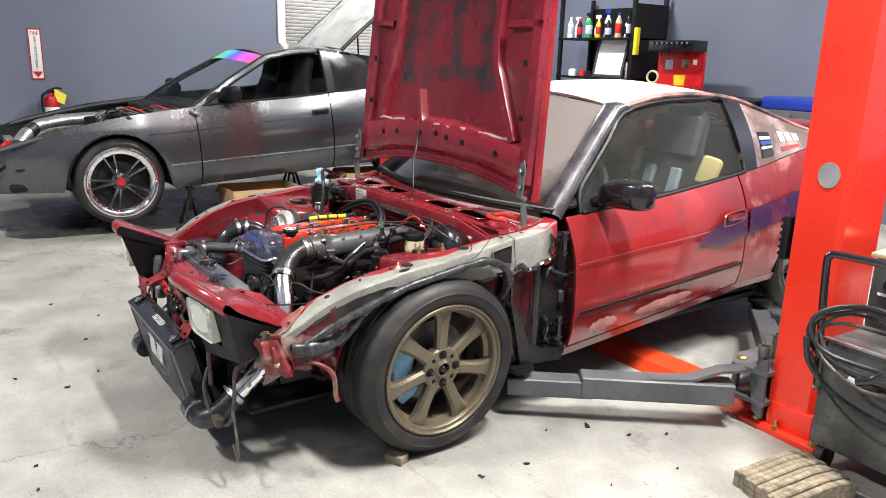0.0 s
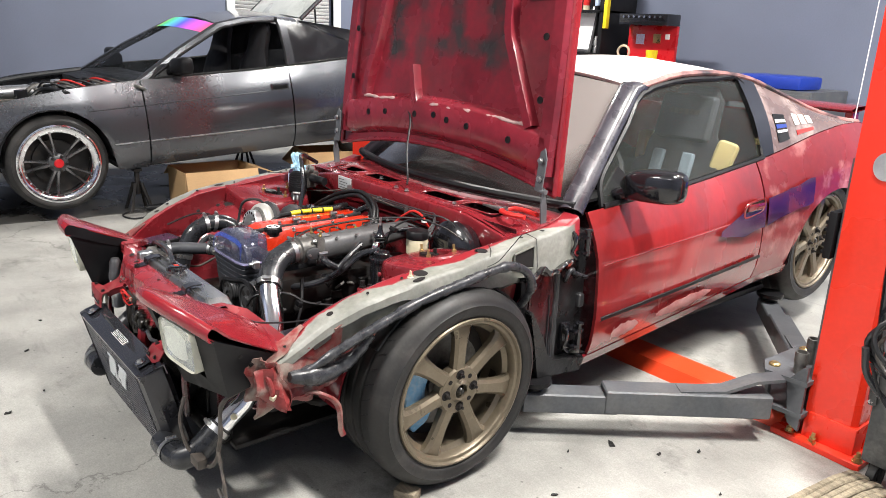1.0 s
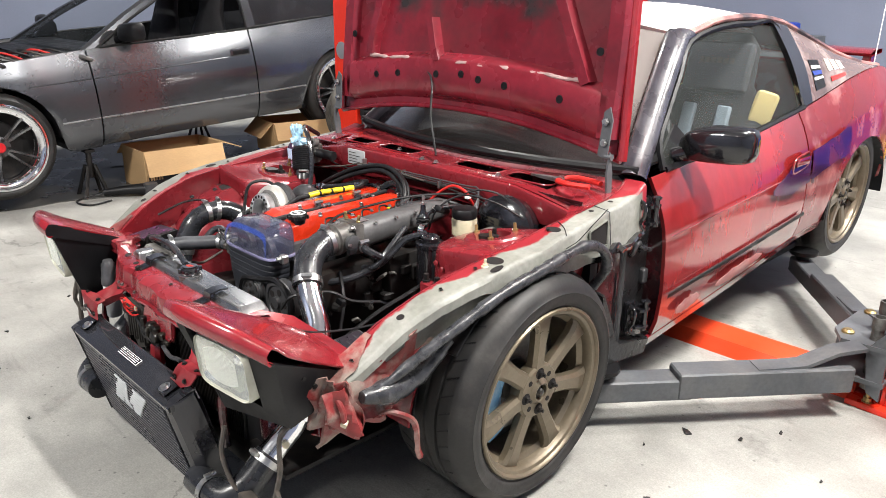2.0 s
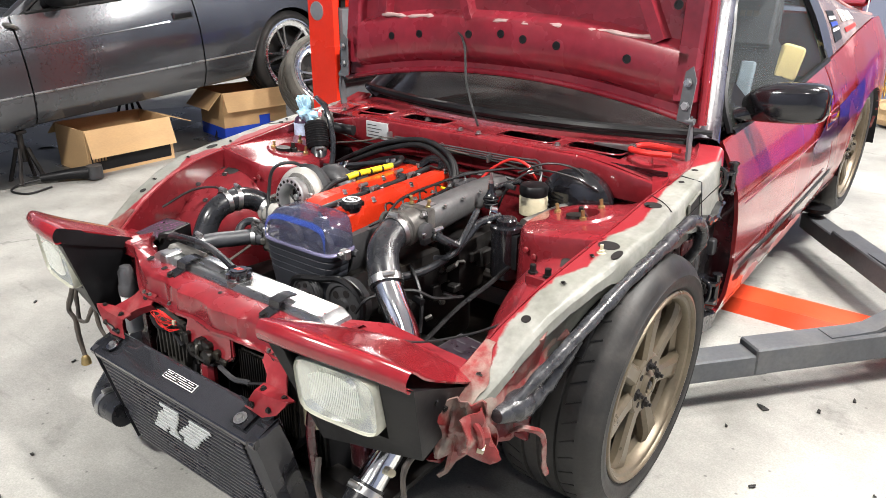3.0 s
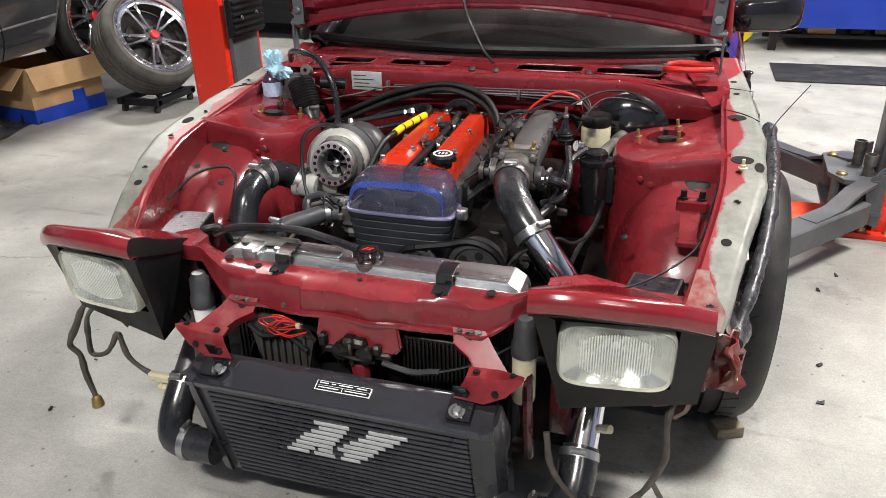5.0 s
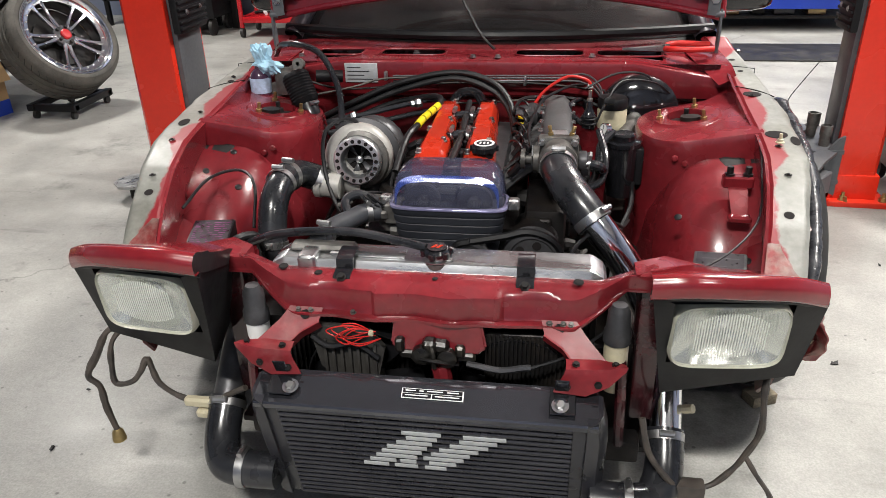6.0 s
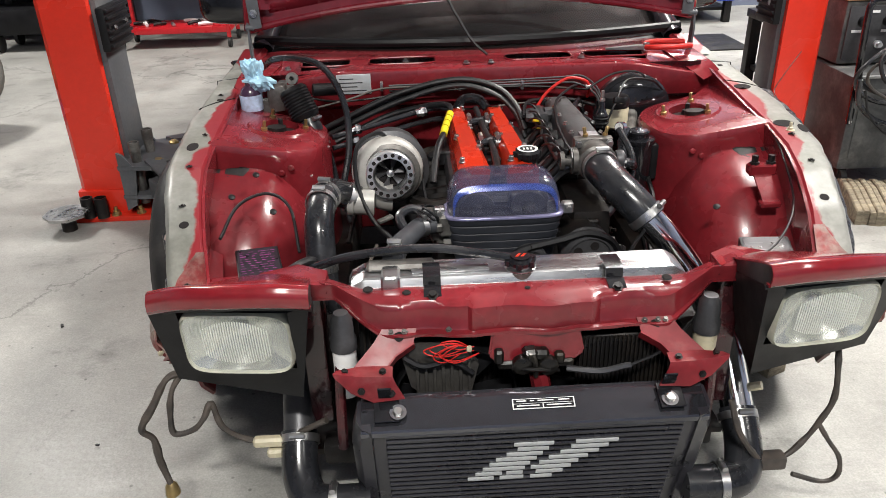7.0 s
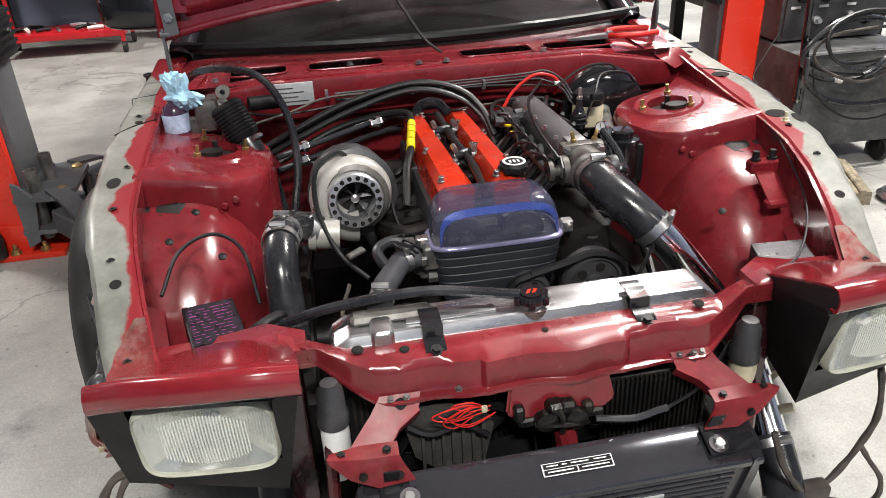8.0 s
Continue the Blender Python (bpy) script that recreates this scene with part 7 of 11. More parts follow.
# two orange cam covers
for x_f, x_b, w_f, w_b in ((-0.061, -0.074, 0.033, 0.022), (0.045, 0.027, 0.031, 0.022)):
    rows = []
    for k in range(15):
        t = k / 14
        y = lerp(-0.268, 0.185, t)
        cx, w = lerp(x_f, x_b, t), lerp(w_f, w_b, t) + 0.004
        end = 1.0 if 0 < k < 14 else 0.86
        top = 0.668 if end == 1 else 0.655
        bumpy = 0.003 if k % 4 == 2 else 0
        rows.append([(cx - w * 1.12, y, 0.606), (cx - w - bumpy, y, 0.625), (cx - w * 0.95, y, 0.652), (cx - w * 0.6 * end, y, top), (cx + w * 0.6 * end, y, top), (cx + w * 0.95, y, 0.652), (cx + w + bumpy, y, 0.625), (cx + w * 1.12, y, 0.606)])
    bm = sheet(bmesh.new(), rows)
    n = len(rows[0])
    bm.verts.ensure_lookup_table()
    bm.faces.new(bm.verts[:n]), bm.faces.new(bm.verts[-n:])
    cover = part("cam_cover", bm, "orange", car, "orange-red wrinkle-paint cam cover", 30)
    for k in range(6):
        t = 0.06 + 0.88 * k / 5
        y, cx, w = lerp(-0.268, 0.185, t), lerp(x_f, x_b, t), lerp(w_f, w_b, t)
        lathe(bm := bmesh.new(), [(0.0085, 0), (0.0085, 0.002), (0.0058, 0.003), (0.0058, 0.010), (0.0050, 0.011), (0.0030, 0.011), (0.0030, 0.008), (0, 0.008)], (cx + (w * 0.72 if k % 2 else -w * 0.72), y, 0.662), (0, 0, 1), 12)
        part("cover_bolt", bm, "steel", cover)
# valley: coil packs, hoses with clamps
part("valley_cover", boxed((-0.030, -0.29, 0.60), (0.008, 0.17, 0.632), 0.004), "black", car)
for k in range(6):
    y = -0.26 + k * 0.078
    bm = bmesh.new()
    box(bm, (-0.028, y - 0.014, 0.628), (0.006, y + 0.014, 0.650), 0.004)
    box(bm, (-0.018, y - 0.024, 0.636), (-0.004, y + 0.02, 0.646), 0.003)
    part("coil_pack", bm, "black", car)
for y, a, b in ((-0.10, -0.040, 0.016), (0.06, -0.054, 0.008)):
    part("breather_hose", tubed([(a, y, 0.655), (a + 0.018, y - 0.004, 0.660), (b - 0.018, y + 0.004, 0.660), (b, y, 0.655)], 0.0095), "hose", car)
    clamp(car, (a + 0.010, y, 0.657), (1, 0, 0.1), 0.0105, 0.007)
    clamp(car, (b - 0.010, y, 0.657), (1, 0, -0.1), 0.0105, 0.007)
part("coil_loom", tubed([(-0.012, -0.28, 0.655), (-0.008, -0.15, 0.66), (-0.014, 0.0, 0.657), (-0.02, 0.16, 0.665)], 0.008, rough=0.3), "wire", car)
part("cover_end_hose", tubed([(-0.07, 0.175, 0.655), (-0.05, 0.21, 0.675), (-0.01, 0.215, 0.675), (0.015, 0.18, 0.655)], 0.013), "hose", car)
lathe(bm := bmesh.new(), [(0.020, -0.012), (0.020, 0.0), (0.026, 0.002), (0.027, 0.012), (0.023, 0.018), (0, 0.018)], (0.058, -0.235, 0.667), (0, 0, 1), 22)
ocap = part("oil_cap", bm, "black", car, "black oil filler cap with a white top")
lathe(bm := bmesh.new(), [(0.0225, 0), (0.0225, 0.002), (0.0175, 0.002), (0.0175, 0.0)], (0.058, -0.235, 0.6842), (0, 0, 1), 22)
part("cap_ring", bm, "white", ocap)
for k in range(8):
    a = 2 * math.pi * k / 8
    part("cap_lobe", rod(bmesh.new(), (0.058 + 0.0265 * math.cos(a), -0.235 + 0.0265 * math.sin(a), 0.669), (0.058 + 0.0265 * math.cos(a), -0.235 + 0.0265 * math.sin(a), 0.680), 0.005, seg=8), "black", ocap)
for dx in (-0.008, 0.0, 0.008):
    part("cap_print", boxed((0.058 + dx - 0.002, -0.241, 0.6845), (0.058 + dx + 0.002, -0.229, 0.6862), 0), "white", ocap)

# timing cover: ribbed black lower half, tinted clear upper half
def tc_ring(z, half, y_front, y_back, cx=-0.0065, p=5.0, k=28):
    ring = []
    cy, hy = (y_front + y_back) / 2, (y_back - y_front) / 2
    for i in range(k):
        t = 2 * math.pi * i / k
        c, s = math.cos(t), math.sin(t)
        ring.append((cx + half * math.copysign(abs(c) ** (2 / p), c), cy + hy * math.copysign(abs(s) ** (2 / p), s), z))
    return ring


bm = bmesh.new()
rows = []
for z, half, yf in ((0.40, 0.085, -0.372), (0.46, 0.098, -0.372), (0.495, 0.108, -0.372)):
    rows.append(tc_ring(z, half, yf, -0.30))
for k in range(4):
    z = 0.505 + k * 0.017
    rows += [tc_ring(z, 0.110 + 0.003 * k, -0.374, -0.29), tc_ring(z + 0.009, 0.1105 + 0.003 * k, -0.374, -0.29), tc_ring(z + 0.0105, 0.1095 + 0.003 * k, -0.3725, -0.29), tc_ring(z + 0.0125, 0.1095 + 0.003 * k, -0.3725, -0.29), tc_ring(z + 0.013, 0.111 + 0.003 * k, -0.374, -0.29)]
rows += [tc_ring(0.574, 0.1235, -0.376, -0.275), tc_ring(0.582, 0.1235, -0.376, -0.275)]
sheet(bm, rows, closed=True)
bm.verts.ensure_lookup_table()
bm.faces.new(bm.verts[-28:])
part("timing_cover", bm, "timing", car, "ribbed black timing belt cover", 40)
bm = bmesh.new()
sheet(bm, [tc_ring(z, h, yf, yb) for z, h, yf, yb in ((0.590, 0.120, -0.374, -0.272), (0.615, 0.118, -0.372, -0.270), (0.640, 0.112, -0.366, -0.268), (0.654, 0.103, -0.356, -0.266), (0.661, 0.090, -0.340, -0.264), (0.663, 0.05, -0.325, -0.275))], closed=True)
bm.verts.ensure_lookup_table()
bm.faces.new(bm.verts[-28:])
cc = part("clear_cover", bm, "clear", car, "smoky blue-tinted clear cam gear cover", 60)
cc.visible_shadow = False
bm = bmesh.new()
sheet(bm, [tc_ring(z, h, yf, yb) for z, h, yf, yb in ((0.5825, 0.123, -0.376, -0.272), (0.583, 0.1265, -0.379, -0.272), (0.587, 0.1265, -0.379, -0.272), (0.589, 0.1235, -0.377, -0.272), (0.589, 0.118, -0.372, -0.272))], closed=True)
part("cover_lip", bm, "lilac", car, "lilac-tinted cover lip", 60)
def cover_front(x, z):
    """y of the clear cover's front face."""
    return curve_at([(0.59, -0.374), (0.615, -0.372), (0.640, -0.366), (0.654, -0.356), (0.661, -0.340)], z)[0]


arc = []
for k in range(49):
    a = lerp(math.pi, 0.0, k / 48)
    c_, s_ = math.copysign(abs(math.cos(a)) ** 0.42, math.cos(a)), abs(math.sin(a)) ** 0.42
    row = []
    for j in range(5):
        g = 1 - 0.085 * j / 4 * (0.25 + 0.75 * s_)
        x_, z_ = -0.0065 + 0.1085 * g * c_, 0.593 + 0.0615 * (1 - 0.19 * j / 4) * s_
        row.append((x_, cover_front(x_, z_) - 0.0012 + 0.02 * max(0, abs(x_ + 0.0065) - 0.098), z_))
    arc.append(row)
part("cover_band", sheet(bmesh.new(), arc, 0.0006), "blue_sheen", cc, "bright blue arched edge of the clear cover", 60)
for x in (-0.062, 0.048):
    lathe(bm := bmesh.new(), [(0.036, 0), (0.038, 0.004), (0.038, 0.018), (0.034, 0.020), (0.016, 0.018), (0.012, 0.026), (0, 0.026)], (x, -0.325, 0.590), (0, -1, 0), 26)
    part("cam_gear", bm, "castdark", car)
for x in (-0.142, 0.130):
    bm = bmesh.new()
    box(bm, (x - 0.012, -0.345, 0.575), (x + 0.012, -0.325, 0.600), 0.003)
    rod(bm, (x, -0.345, 0.592), (x, -0.358, 0.592), 0.006, seg=6)
    part("cover_lug", bm, "steel", car)

# front accessories: pulleys and belt
def pulley(at, r, name="pulley", grooves=3):
    prof = [(r * 0.25, 0.012), (r * 0.3, 0.004), (r * 0.75, 0.002), (r * 0.8, 0.006)]
    for k in range(grooves):
        prof += [(r, 0.004 - k * 0.008), (r * 0.93, 0.0 - k * 0.008)]
    prof += [(r, -0.03), (0, -0.03)]
    lathe(bm := bmesh.new(), [(0, 0.012), *prof], at, (0, -1, 0), 32)
    hub = part(name, bm, "castdark", car, "black ribbed belt pulley")
    for n in range(5):
        a = 2 * math.pi * n / 5
        lathe(bm := bmesh.new(), [(r * 0.16, 0), (r * 0.16, 0.0045), (0, 0.0045)], (at[0] + r * 0.52 * math.cos(a), at[1], at[2] + r * 0.52 * math.sin(a)), (0, -1, 0), 10)
        part("pulley_hole", bm, "hole", hub)


pulley((0.172, -0.385, 0.488), 0.060)
pulley((0.0, -0.40, 0.36), 0.075)
pulley((0.045, -0.395, 0.488), 0.038)
pulley((-0.14, -0.36, 0.33), 0.045)
part("drive_belt", tubed([(0.045, -0.398, 0.527), (0.11, -0.392, 0.538), (0.165, -0.388, 0.549), (0.215, -0.388, 0.53), (0.232, -0.388, 0.488), (0.20, -0.39, 0.435), (0.08, -0.397, 0.34), (0, -0.40, 0.283), (-0.07, -0.40, 0.34), (-0.02, -0.398, 0.44), (0.01, -0.398, 0.51), (0.045, -0.398, 0.527)], 0.008, seg=6), "black", car)
part("steering_pump", lathe(bmesh.new(), [(0.0, 0), (0.05, 0), (0.055, 0.03), (0.05, 0.10), (0.03, 0.115), (0, 0.115)], (0.172, -0.35, 0.488), (0, 1, 0), 20), "iron", car)
part("alternator", lathe(bmesh.new(), [(0.0, 0), (0.06, 0), (0.065, 0.02), (0.065, 0.11), (0.04, 0.125), (0, 0.125)], (-0.17, -0.33, 0.33), (0, 1, 0), 20), "cast", car)

# intake plenum, runners, throttle
rows = []
for y, x0, x1, z0, z1 in ((0.205, 0.185, 0.232, 0.640, 0.668), (0.195, 0.172, 0.243, 0.625, 0.678), (0.10, 0.172, 0.246, 0.615, 0.680), (0.0, 0.174, 0.249, 0.610, 0.680), (-0.10, 0.178, 0.252, 0.605, 0.679), (-0.155, 0.182, 0.252, 0.60, 0.676)):
    b = 0.016
    rows.append([(x0 + b, y, z1), (x1 - b, y, z1), (x1, y, z1 - b), (x1, y, z0 + b), (x1 - b, y, z0), (x0 + b, y, z0), (x0, y, z0 + b), (x0, y, z1 - b)])
bm = sheet(bmesh.new(), rows, closed=True)
bm.verts.ensure_lookup_table()
bm.faces.new(bm.verts[:8]), bm.faces.new(bm.verts[-8:])
plenum = part("intake_plenum", bm, "plenum", car, "grey cast intake plenum", 50)
part("maker_plate", boxed((0.195, -0.150, 0.6795), (0.235, -0.118, 0.6812), 0.0005), "alu", plenum)
for k in range(6):
    y = 0.16 - k * 0.066
    part("intake_runner", tubed([(0.185, y, 0.625), (0.15, y, 0.612), (0.11, y - 0.005, 0.58), (0.09, y - 0.005, 0.56)], 0.017, seg=10, steps=4), "plenum", car)
    part("injector", rod(bmesh.new(), (0.135, y - 0.03, 0.628), (0.112, y - 0.03, 0.600), 0.009, seg=8), "black", car)
part("fuel_rail", rod(bmesh.new(), (0.138, 0.17, 0.637), (0.142, -0.20, 0.633), 0.009), "castdark", car)
for x, y, z in ((0.115, 0.05, 0.655), (0.12, 0.02, 0.648)):
    part("wire_plug", boxed((x, y - 0.003, z), (x + 0.016, y + 0.003, z + 0.006), 0.002), "yellow", car)
bm = boxed((0.172, -0.185, 0.598), (0.262, -0.155, 0.685), 0.008)
thr = part("throttle_flange", bm, "cast", car, "cast throttle body flange")
for x, z in ((0.182, 0.674), (0.252, 0.674), (0.182, 0.61), (0.252, 0.61)):
    bolt(thr, (x, -0.185, z), (0, -1, 0), 0.006, 0.012)
lathe(bm := bmesh.new(), [(0.040, 0), (0.040, 0.03), (0.044, 0.032), (0.044, 0.046), (0.038, 0.05), (0.036, 0.075)], (0.217, -0.183, 0.643), (0, -1, -0.05), 24)
part("throttle_body", bm, "cast", car, "cast aluminium throttle body")
lathe(bm := bmesh.new(), [(0.03, 0), (0.03, 0.012), (0.012, 0.014), (0.012, 0.03), (0.022, 0.03), (0.022, 0.04), (0, 0.04)], (0.176, -0.20, 0.640), (-1, 0, 0), 20)
part("throttle_wheel", bm, "cast", car)
tps = part("throttle_sensor", lathe(bmesh.new(), [(0, 0), (0.020, 0), (0.022, 0.004), (0.022, 0.016), (0.015, 0.020), (0, 0.020)], (0.262, -0.205, 0.640), (1, 0, 0), 20), "castdark", car, "round black throttle position sensor")
part("plug", boxed((0.268, -0.224, 0.612), (0.284, -0.200, 0.628), 0.003), "black", tps)
for dy in (-0.016, 0.016):
    bolt(tps, (0.278, -0.205 + dy, 0.640), (1, 0, 0), 0.004, 0.006)
part("throttle_lever", slab(bmesh.new(), [(0.160, -0.225, 0.655), (0.160, -0.205, 0.672), (0.160, -0.18, 0.665), (0.160, -0.185, 0.635), (0.160, -0.215, 0.630)], 0.003), "steel", car, "zinc throttle lever")
bm = tubed([(0.163 + 0.0018 * t, -0.20 + 0.014 * math.cos(t), 0.640 + 0.014 * math.sin(t)) for t in (k * 0.45 for k in range(20))], 0.0014, curved=False, seg=5)
part("return_spring", bm, "iron", car)
part("throttle_cable", tubed([(0.158, -0.205, 0.668), (0.15, -0.15, 0.684), (0.155, -0.05, 0.692), (0.18, 0.08, 0.70), (0.24, 0.20, 0.70), (0.28, 0.30, 0.68)], 0.0035, seg=6), "wire", car)
for x, y, z, ax in ((0.245, -0.165, 0.69, (0.3, 0, 1)), (0.20, -0.17, 0.692, (-0.2, 0, 1)), (0.264, -0.17, 0.62, (1, 0, 0.2))):
    lathe(bm := bmesh.new(), [(0.006, 0), (0.006, 0.006), (0.004, 0.007), (0.004, 0.016), (0.005, 0.018), (0.004, 0.022), (0, 0.022)], (x, y, z - 0.006), ax, 10)
    part("vacuum_nipple", bm, "brass", car)
part("idle_hose", tubed([(0.27, -0.175, 0.625), (0.305, -0.18, 0.62), (0.318, -0.15, 0.60), (0.30, -0.10, 0.585)], 0.011), "hose", car)
clamp(car, (0.285, -0.178, 0.624), (1, -0.1, -0.1), 0.012, 0.008)
for k in range(5):
    bolt(plenum, (0.174 + 0.0005 * k, 0.15 - k * 0.07, 0.682), r=0.0045, h=0.006)
for k in range(4):
    bolt(plenum, (0.250, 0.12 - k * 0.075, 0.672), (0.5, 0, 1), 0.004, 0.006)
for k in range(6):
    # injector plugs with their leads
    y = 0.16 - k * 0.066
    part("injector_plug", boxed((-0.009, -0.007, 0), (0.009, 0.007, 0.018), 0.003, pose(0.138, y - 0.03, 0.640, 0, 25, 0)), "black", car)
    part("injector_lead", tubed([(0.142, y - 0.03, 0.656), (0.130, y - 0.02, 0.672), (0.116, y + 0.01, 0.668), (0.108, y + 0.035, 0.655)], 0.0028, seg=5), "wire", car)
mass((0.15, -0.30, 0.44), (0.24, -0.10, 0.56), 18, 12, "intake_support", "iron")
mass((0.15, -0.08, 0.42), (0.28, 0.14, 0.57), 18, 13, "manifold_lump", "iron")
mass((0.13, 0.08, 0.62), (0.165, 0.17, 0.668), 6, 14, "idle_valve", "castdark")
# throttle elbow and charge pipe
part("throttle_elbow", tubed([(0.217, -0.243, 0.641), (0.222, -0.275, 0.637), (0.240, -0.320, 0.622), (0.268, -0.352, 0.597), (0.298, -0.374, 0.566)], 0.037, seg=22), "hose", car, "black silicone throttle elbow")
clamp(car, (0.218, -0.252, 0.641), (0, -1, -0.1), 0.038, 0.014)
clamp(car, (0.291, -0.369, 0.574), (0.55, -0.4, -0.6), 0.038, 0.018)
part("charge_pipe", tubed([(0.285, -0.365, 0.58), (0.325, -0.383, 0.535), (0.368, -0.397, 0.480), (0.41, -0.43, 0.415), (0.438, -0.475, 0.36), (0.447, -0.52, 0.31)], 0.033, seg=22), "chrome", car, "polished aluminium charge pipe")

# turbocharger
tax = Vector((0.02, -0.97, 0.16)).normalized()
tc_at = Vector((-0.246, -0.165, 0.612))
turbo = part("turbocharger", lathe(bmesh.new(), [(0.0, -0.14), (0.042, -0.14), (0.045, -0.06), (0.070, -0.055), (0.074, -0.03), (0.068, -0.012), (0.058, -0.008)], tc_at, tax, 32, cap=False), "cast", car, "large cast turbocharger with a ported inlet")
bm = bmesh.new()
ta, tb = ring_frame(tax)
if tb.z < 0:
    ta, tb = -ta, -tb
pts, radii = [], []
for k in range(33):
    a = -0.9 * math.pi / 2 - 0.25 + 2 * math.pi * 1.02 * k / 32
    pts.append(tc_at - tax * 0.036 + (ta * math.cos(a) + tb * math.sin(a)) * (0.056 + 0.006 * k / 32))
    radii.append(lerp(0.016, 0.034, k / 32))
tube(bm, pts, 0.03, seg=16, radii=radii, curved=False)
part("compressor_volute", bm, "turbo", turbo, "grey snail-shell compressor housing", 60)
lathe(bm := bmesh.new(), [(0.036, -0.03), (0.038, 0.012), (0.040, 0.016), (0.053, 0.016), (0.056, 0.012), (0.056, -0.01), (0.066, -0.02)], tc_at, tax, 36, cap=False)
part("inlet_bell", bm, "alu", turbo, "machined inlet bell")
for n in range(18):
    a = 2 * math.pi * n / 18
    lathe(bm := bmesh.new(), [(0.0048, 0), (0.0048, 0.0008), (0, 0.0008)], tc_at + tax * 0.0158 + (ta * math.cos(a) + tb * math.sin(a)) * 0.0465, tax, 8)
    part("port_hole", bm, "hole", turbo)
lathe(bm := bmesh.new(), [(0.036, -0.028), (0, -0.028)], tc_at, tax, 24, cap=False)
part("inlet_throat", bm, "hole", turbo)
for n in range(6):
    a = 2 * math.pi * n / 6
    c0 = tc_at - tax * 0.018
    d0, d1 = ta * math.cos(a) + tb * math.sin(a), ta * math.cos(a + 0.45) + tb * math.sin(a + 0.45)
    bm = bmesh.new()
    slab(bm, [c0 + d0 * 0.008, c0 + d0 * 0.034, c0 + d1 * 0.034 - tax * 0.009, c0 + d1 * 0.008 - tax * 0.009], 0.0015)
    part("blade", bm, "castdark", turbo)
lathe(bm := bmesh.new(), [(0.009, -0.02), (0.009, -0.01), (0, -0.003)], tc_at, tax, 12)
part("compressor_nut", bm, "steel", turbo)
lathe(bm := bmesh.new(), [(0.074, -0.070), (0.090, -0.070), (0.092, -0.055), (0.076, -0.050)], tc_at, tax, 36, cap=False)
part("backing_ring", bm, "castdark", turbo)
bm = bmesh.new()
pts = [tc_at - tax * 0.165 + (ta * math.cos(a) + tb * math.sin(a)) * 0.05 for a in (2 * math.pi * k / 20 for k in range(21))]
tube(bm, pts, 0.036, seg=14, curved=False)
part("turbine_housing", bm, "castdark", turbo, "dark turbine housing under a blanket")
part("turbo_oil_line", tubed([(-0.24, -0.10, 0.665), (-0.27, -0.13, 0.70), (-0.315, -0.17, 0.685), (-0.322, -0.19, 0.61), (-0.29, -0.23, 0.53), (-0.24, -0.27, 0.49)], 0.005, seg=8), "wire", car)
lathe(bm := bmesh.new(), [(0.031, 0), (0.031, 0.045), (0.034, 0.046), (0.034, 0.06)], (-0.285, -0.185, 0.553), (-1, 0.05, 0.1), 22)
part("compressor_outlet", bm, "turbo", turbo)
part("turbo_hose", tubed([(-0.325, -0.178, 0.560), (-0.352, -0.185, 0.575), (-0.378, -0.225, 0.598), (-0.392, -0.28, 0.598), (-0.396, -0.33, 0.575), (-0.395, -0.362, 0.53), (-0.392, -0.385, 0.47), (-0.39, -0.40, 0.40)], 0.0315, seg=20), "hose", car, "thick black silicone turbo hose")
clamp(car, (-0.340, -0.181, 0.567), (-1, -0.2, 0.5), 0.0325, 0.014)
clamp(car, (-0.388, -0.252, 0.600), (-0.25, -1, 0.15), 0.0325, 0.014)
clamp(car, (-0.394, -0.285, 0.598), (-0.1, -1, -0.1), 0.0325, 0.014)
clamp(car, (-0.394, -0.378, 0.49), (0, -0.3, -1), 0.0325, 0.016)
# upper radiator hose with a water neck
part("radiator_hose", tubed([(-0.155, -0.345, 0.565), (-0.185, -0.36, 0.566), (-0.205, -0.40, 0.568), (-0.228, -0.455, 0.572), (-0.24, -0.51, 0.570)], 0.0205, seg=14), "greyhose", car, "grey upper radiator hose")
clamp(car, (-0.178, -0.356, 0.566), (-0.9, -0.5, 0), 0.020, 0.012)
clamp(car, (-0.235, -0.485, 0.571), (-0.2, -1, 0), 0.020, 0.012)
mass((-0.165, -0.345, 0.52), (-0.125, -0.30, 0.585), 7, 21, "water_neck", "cast")
part("heater_hose", tubed([(-0.16, -0.34, 0.585), (-0.20, -0.34, 0.60), (-0.225, -0.355, 0.592), (-0.215, -0.38, 0.575), (-0.19, -0.37, 0.555)], 0.010), "hose", car)
for dx in (0.0, 0.012, 0.024):
    part("sensor_wire", tubed([(-0.135, -0.345, 0.545 + dx), (-0.17, -0.365, 0.585 + dx), (-0.20 + dx, -0.34, 0.60), (-0.19 + dx, -0.29, 0.585), (-0.14, -0.27, 0.57)], 0.0025, seg=6), "wire", car)
# exhaust manifold, downpipe
for k in range(6):
    y = 0.14 - k * 0.07
    part("exhaust_runner", tubed([(-0.11, y, 0.55), (-0.16, y, 0.545), (-0.20, lerp(y, -0.02, 0.6), 0.52), (-0.225, -0.01, 0.53)], 0.019, seg=10, steps=4), "iron", car)
part("downpipe", tubed([(-0.25, 0.05, 0.60), (-0.27, 0.13, 0.57), (-0.26, 0.20, 0.45), (-0.22, 0.26, 0.30)], 0.04, seg=16), "castdark", car)
part("wastegate", lathe(bmesh.new(), [(0, 0), (0.025, 0.004), (0.03, 0.02), (0.03, 0.035), (0.02, 0.05), (0, 0.05)], (-0.31, -0.06, 0.50), (-0.3, 0, 1), 18), "steel", car)

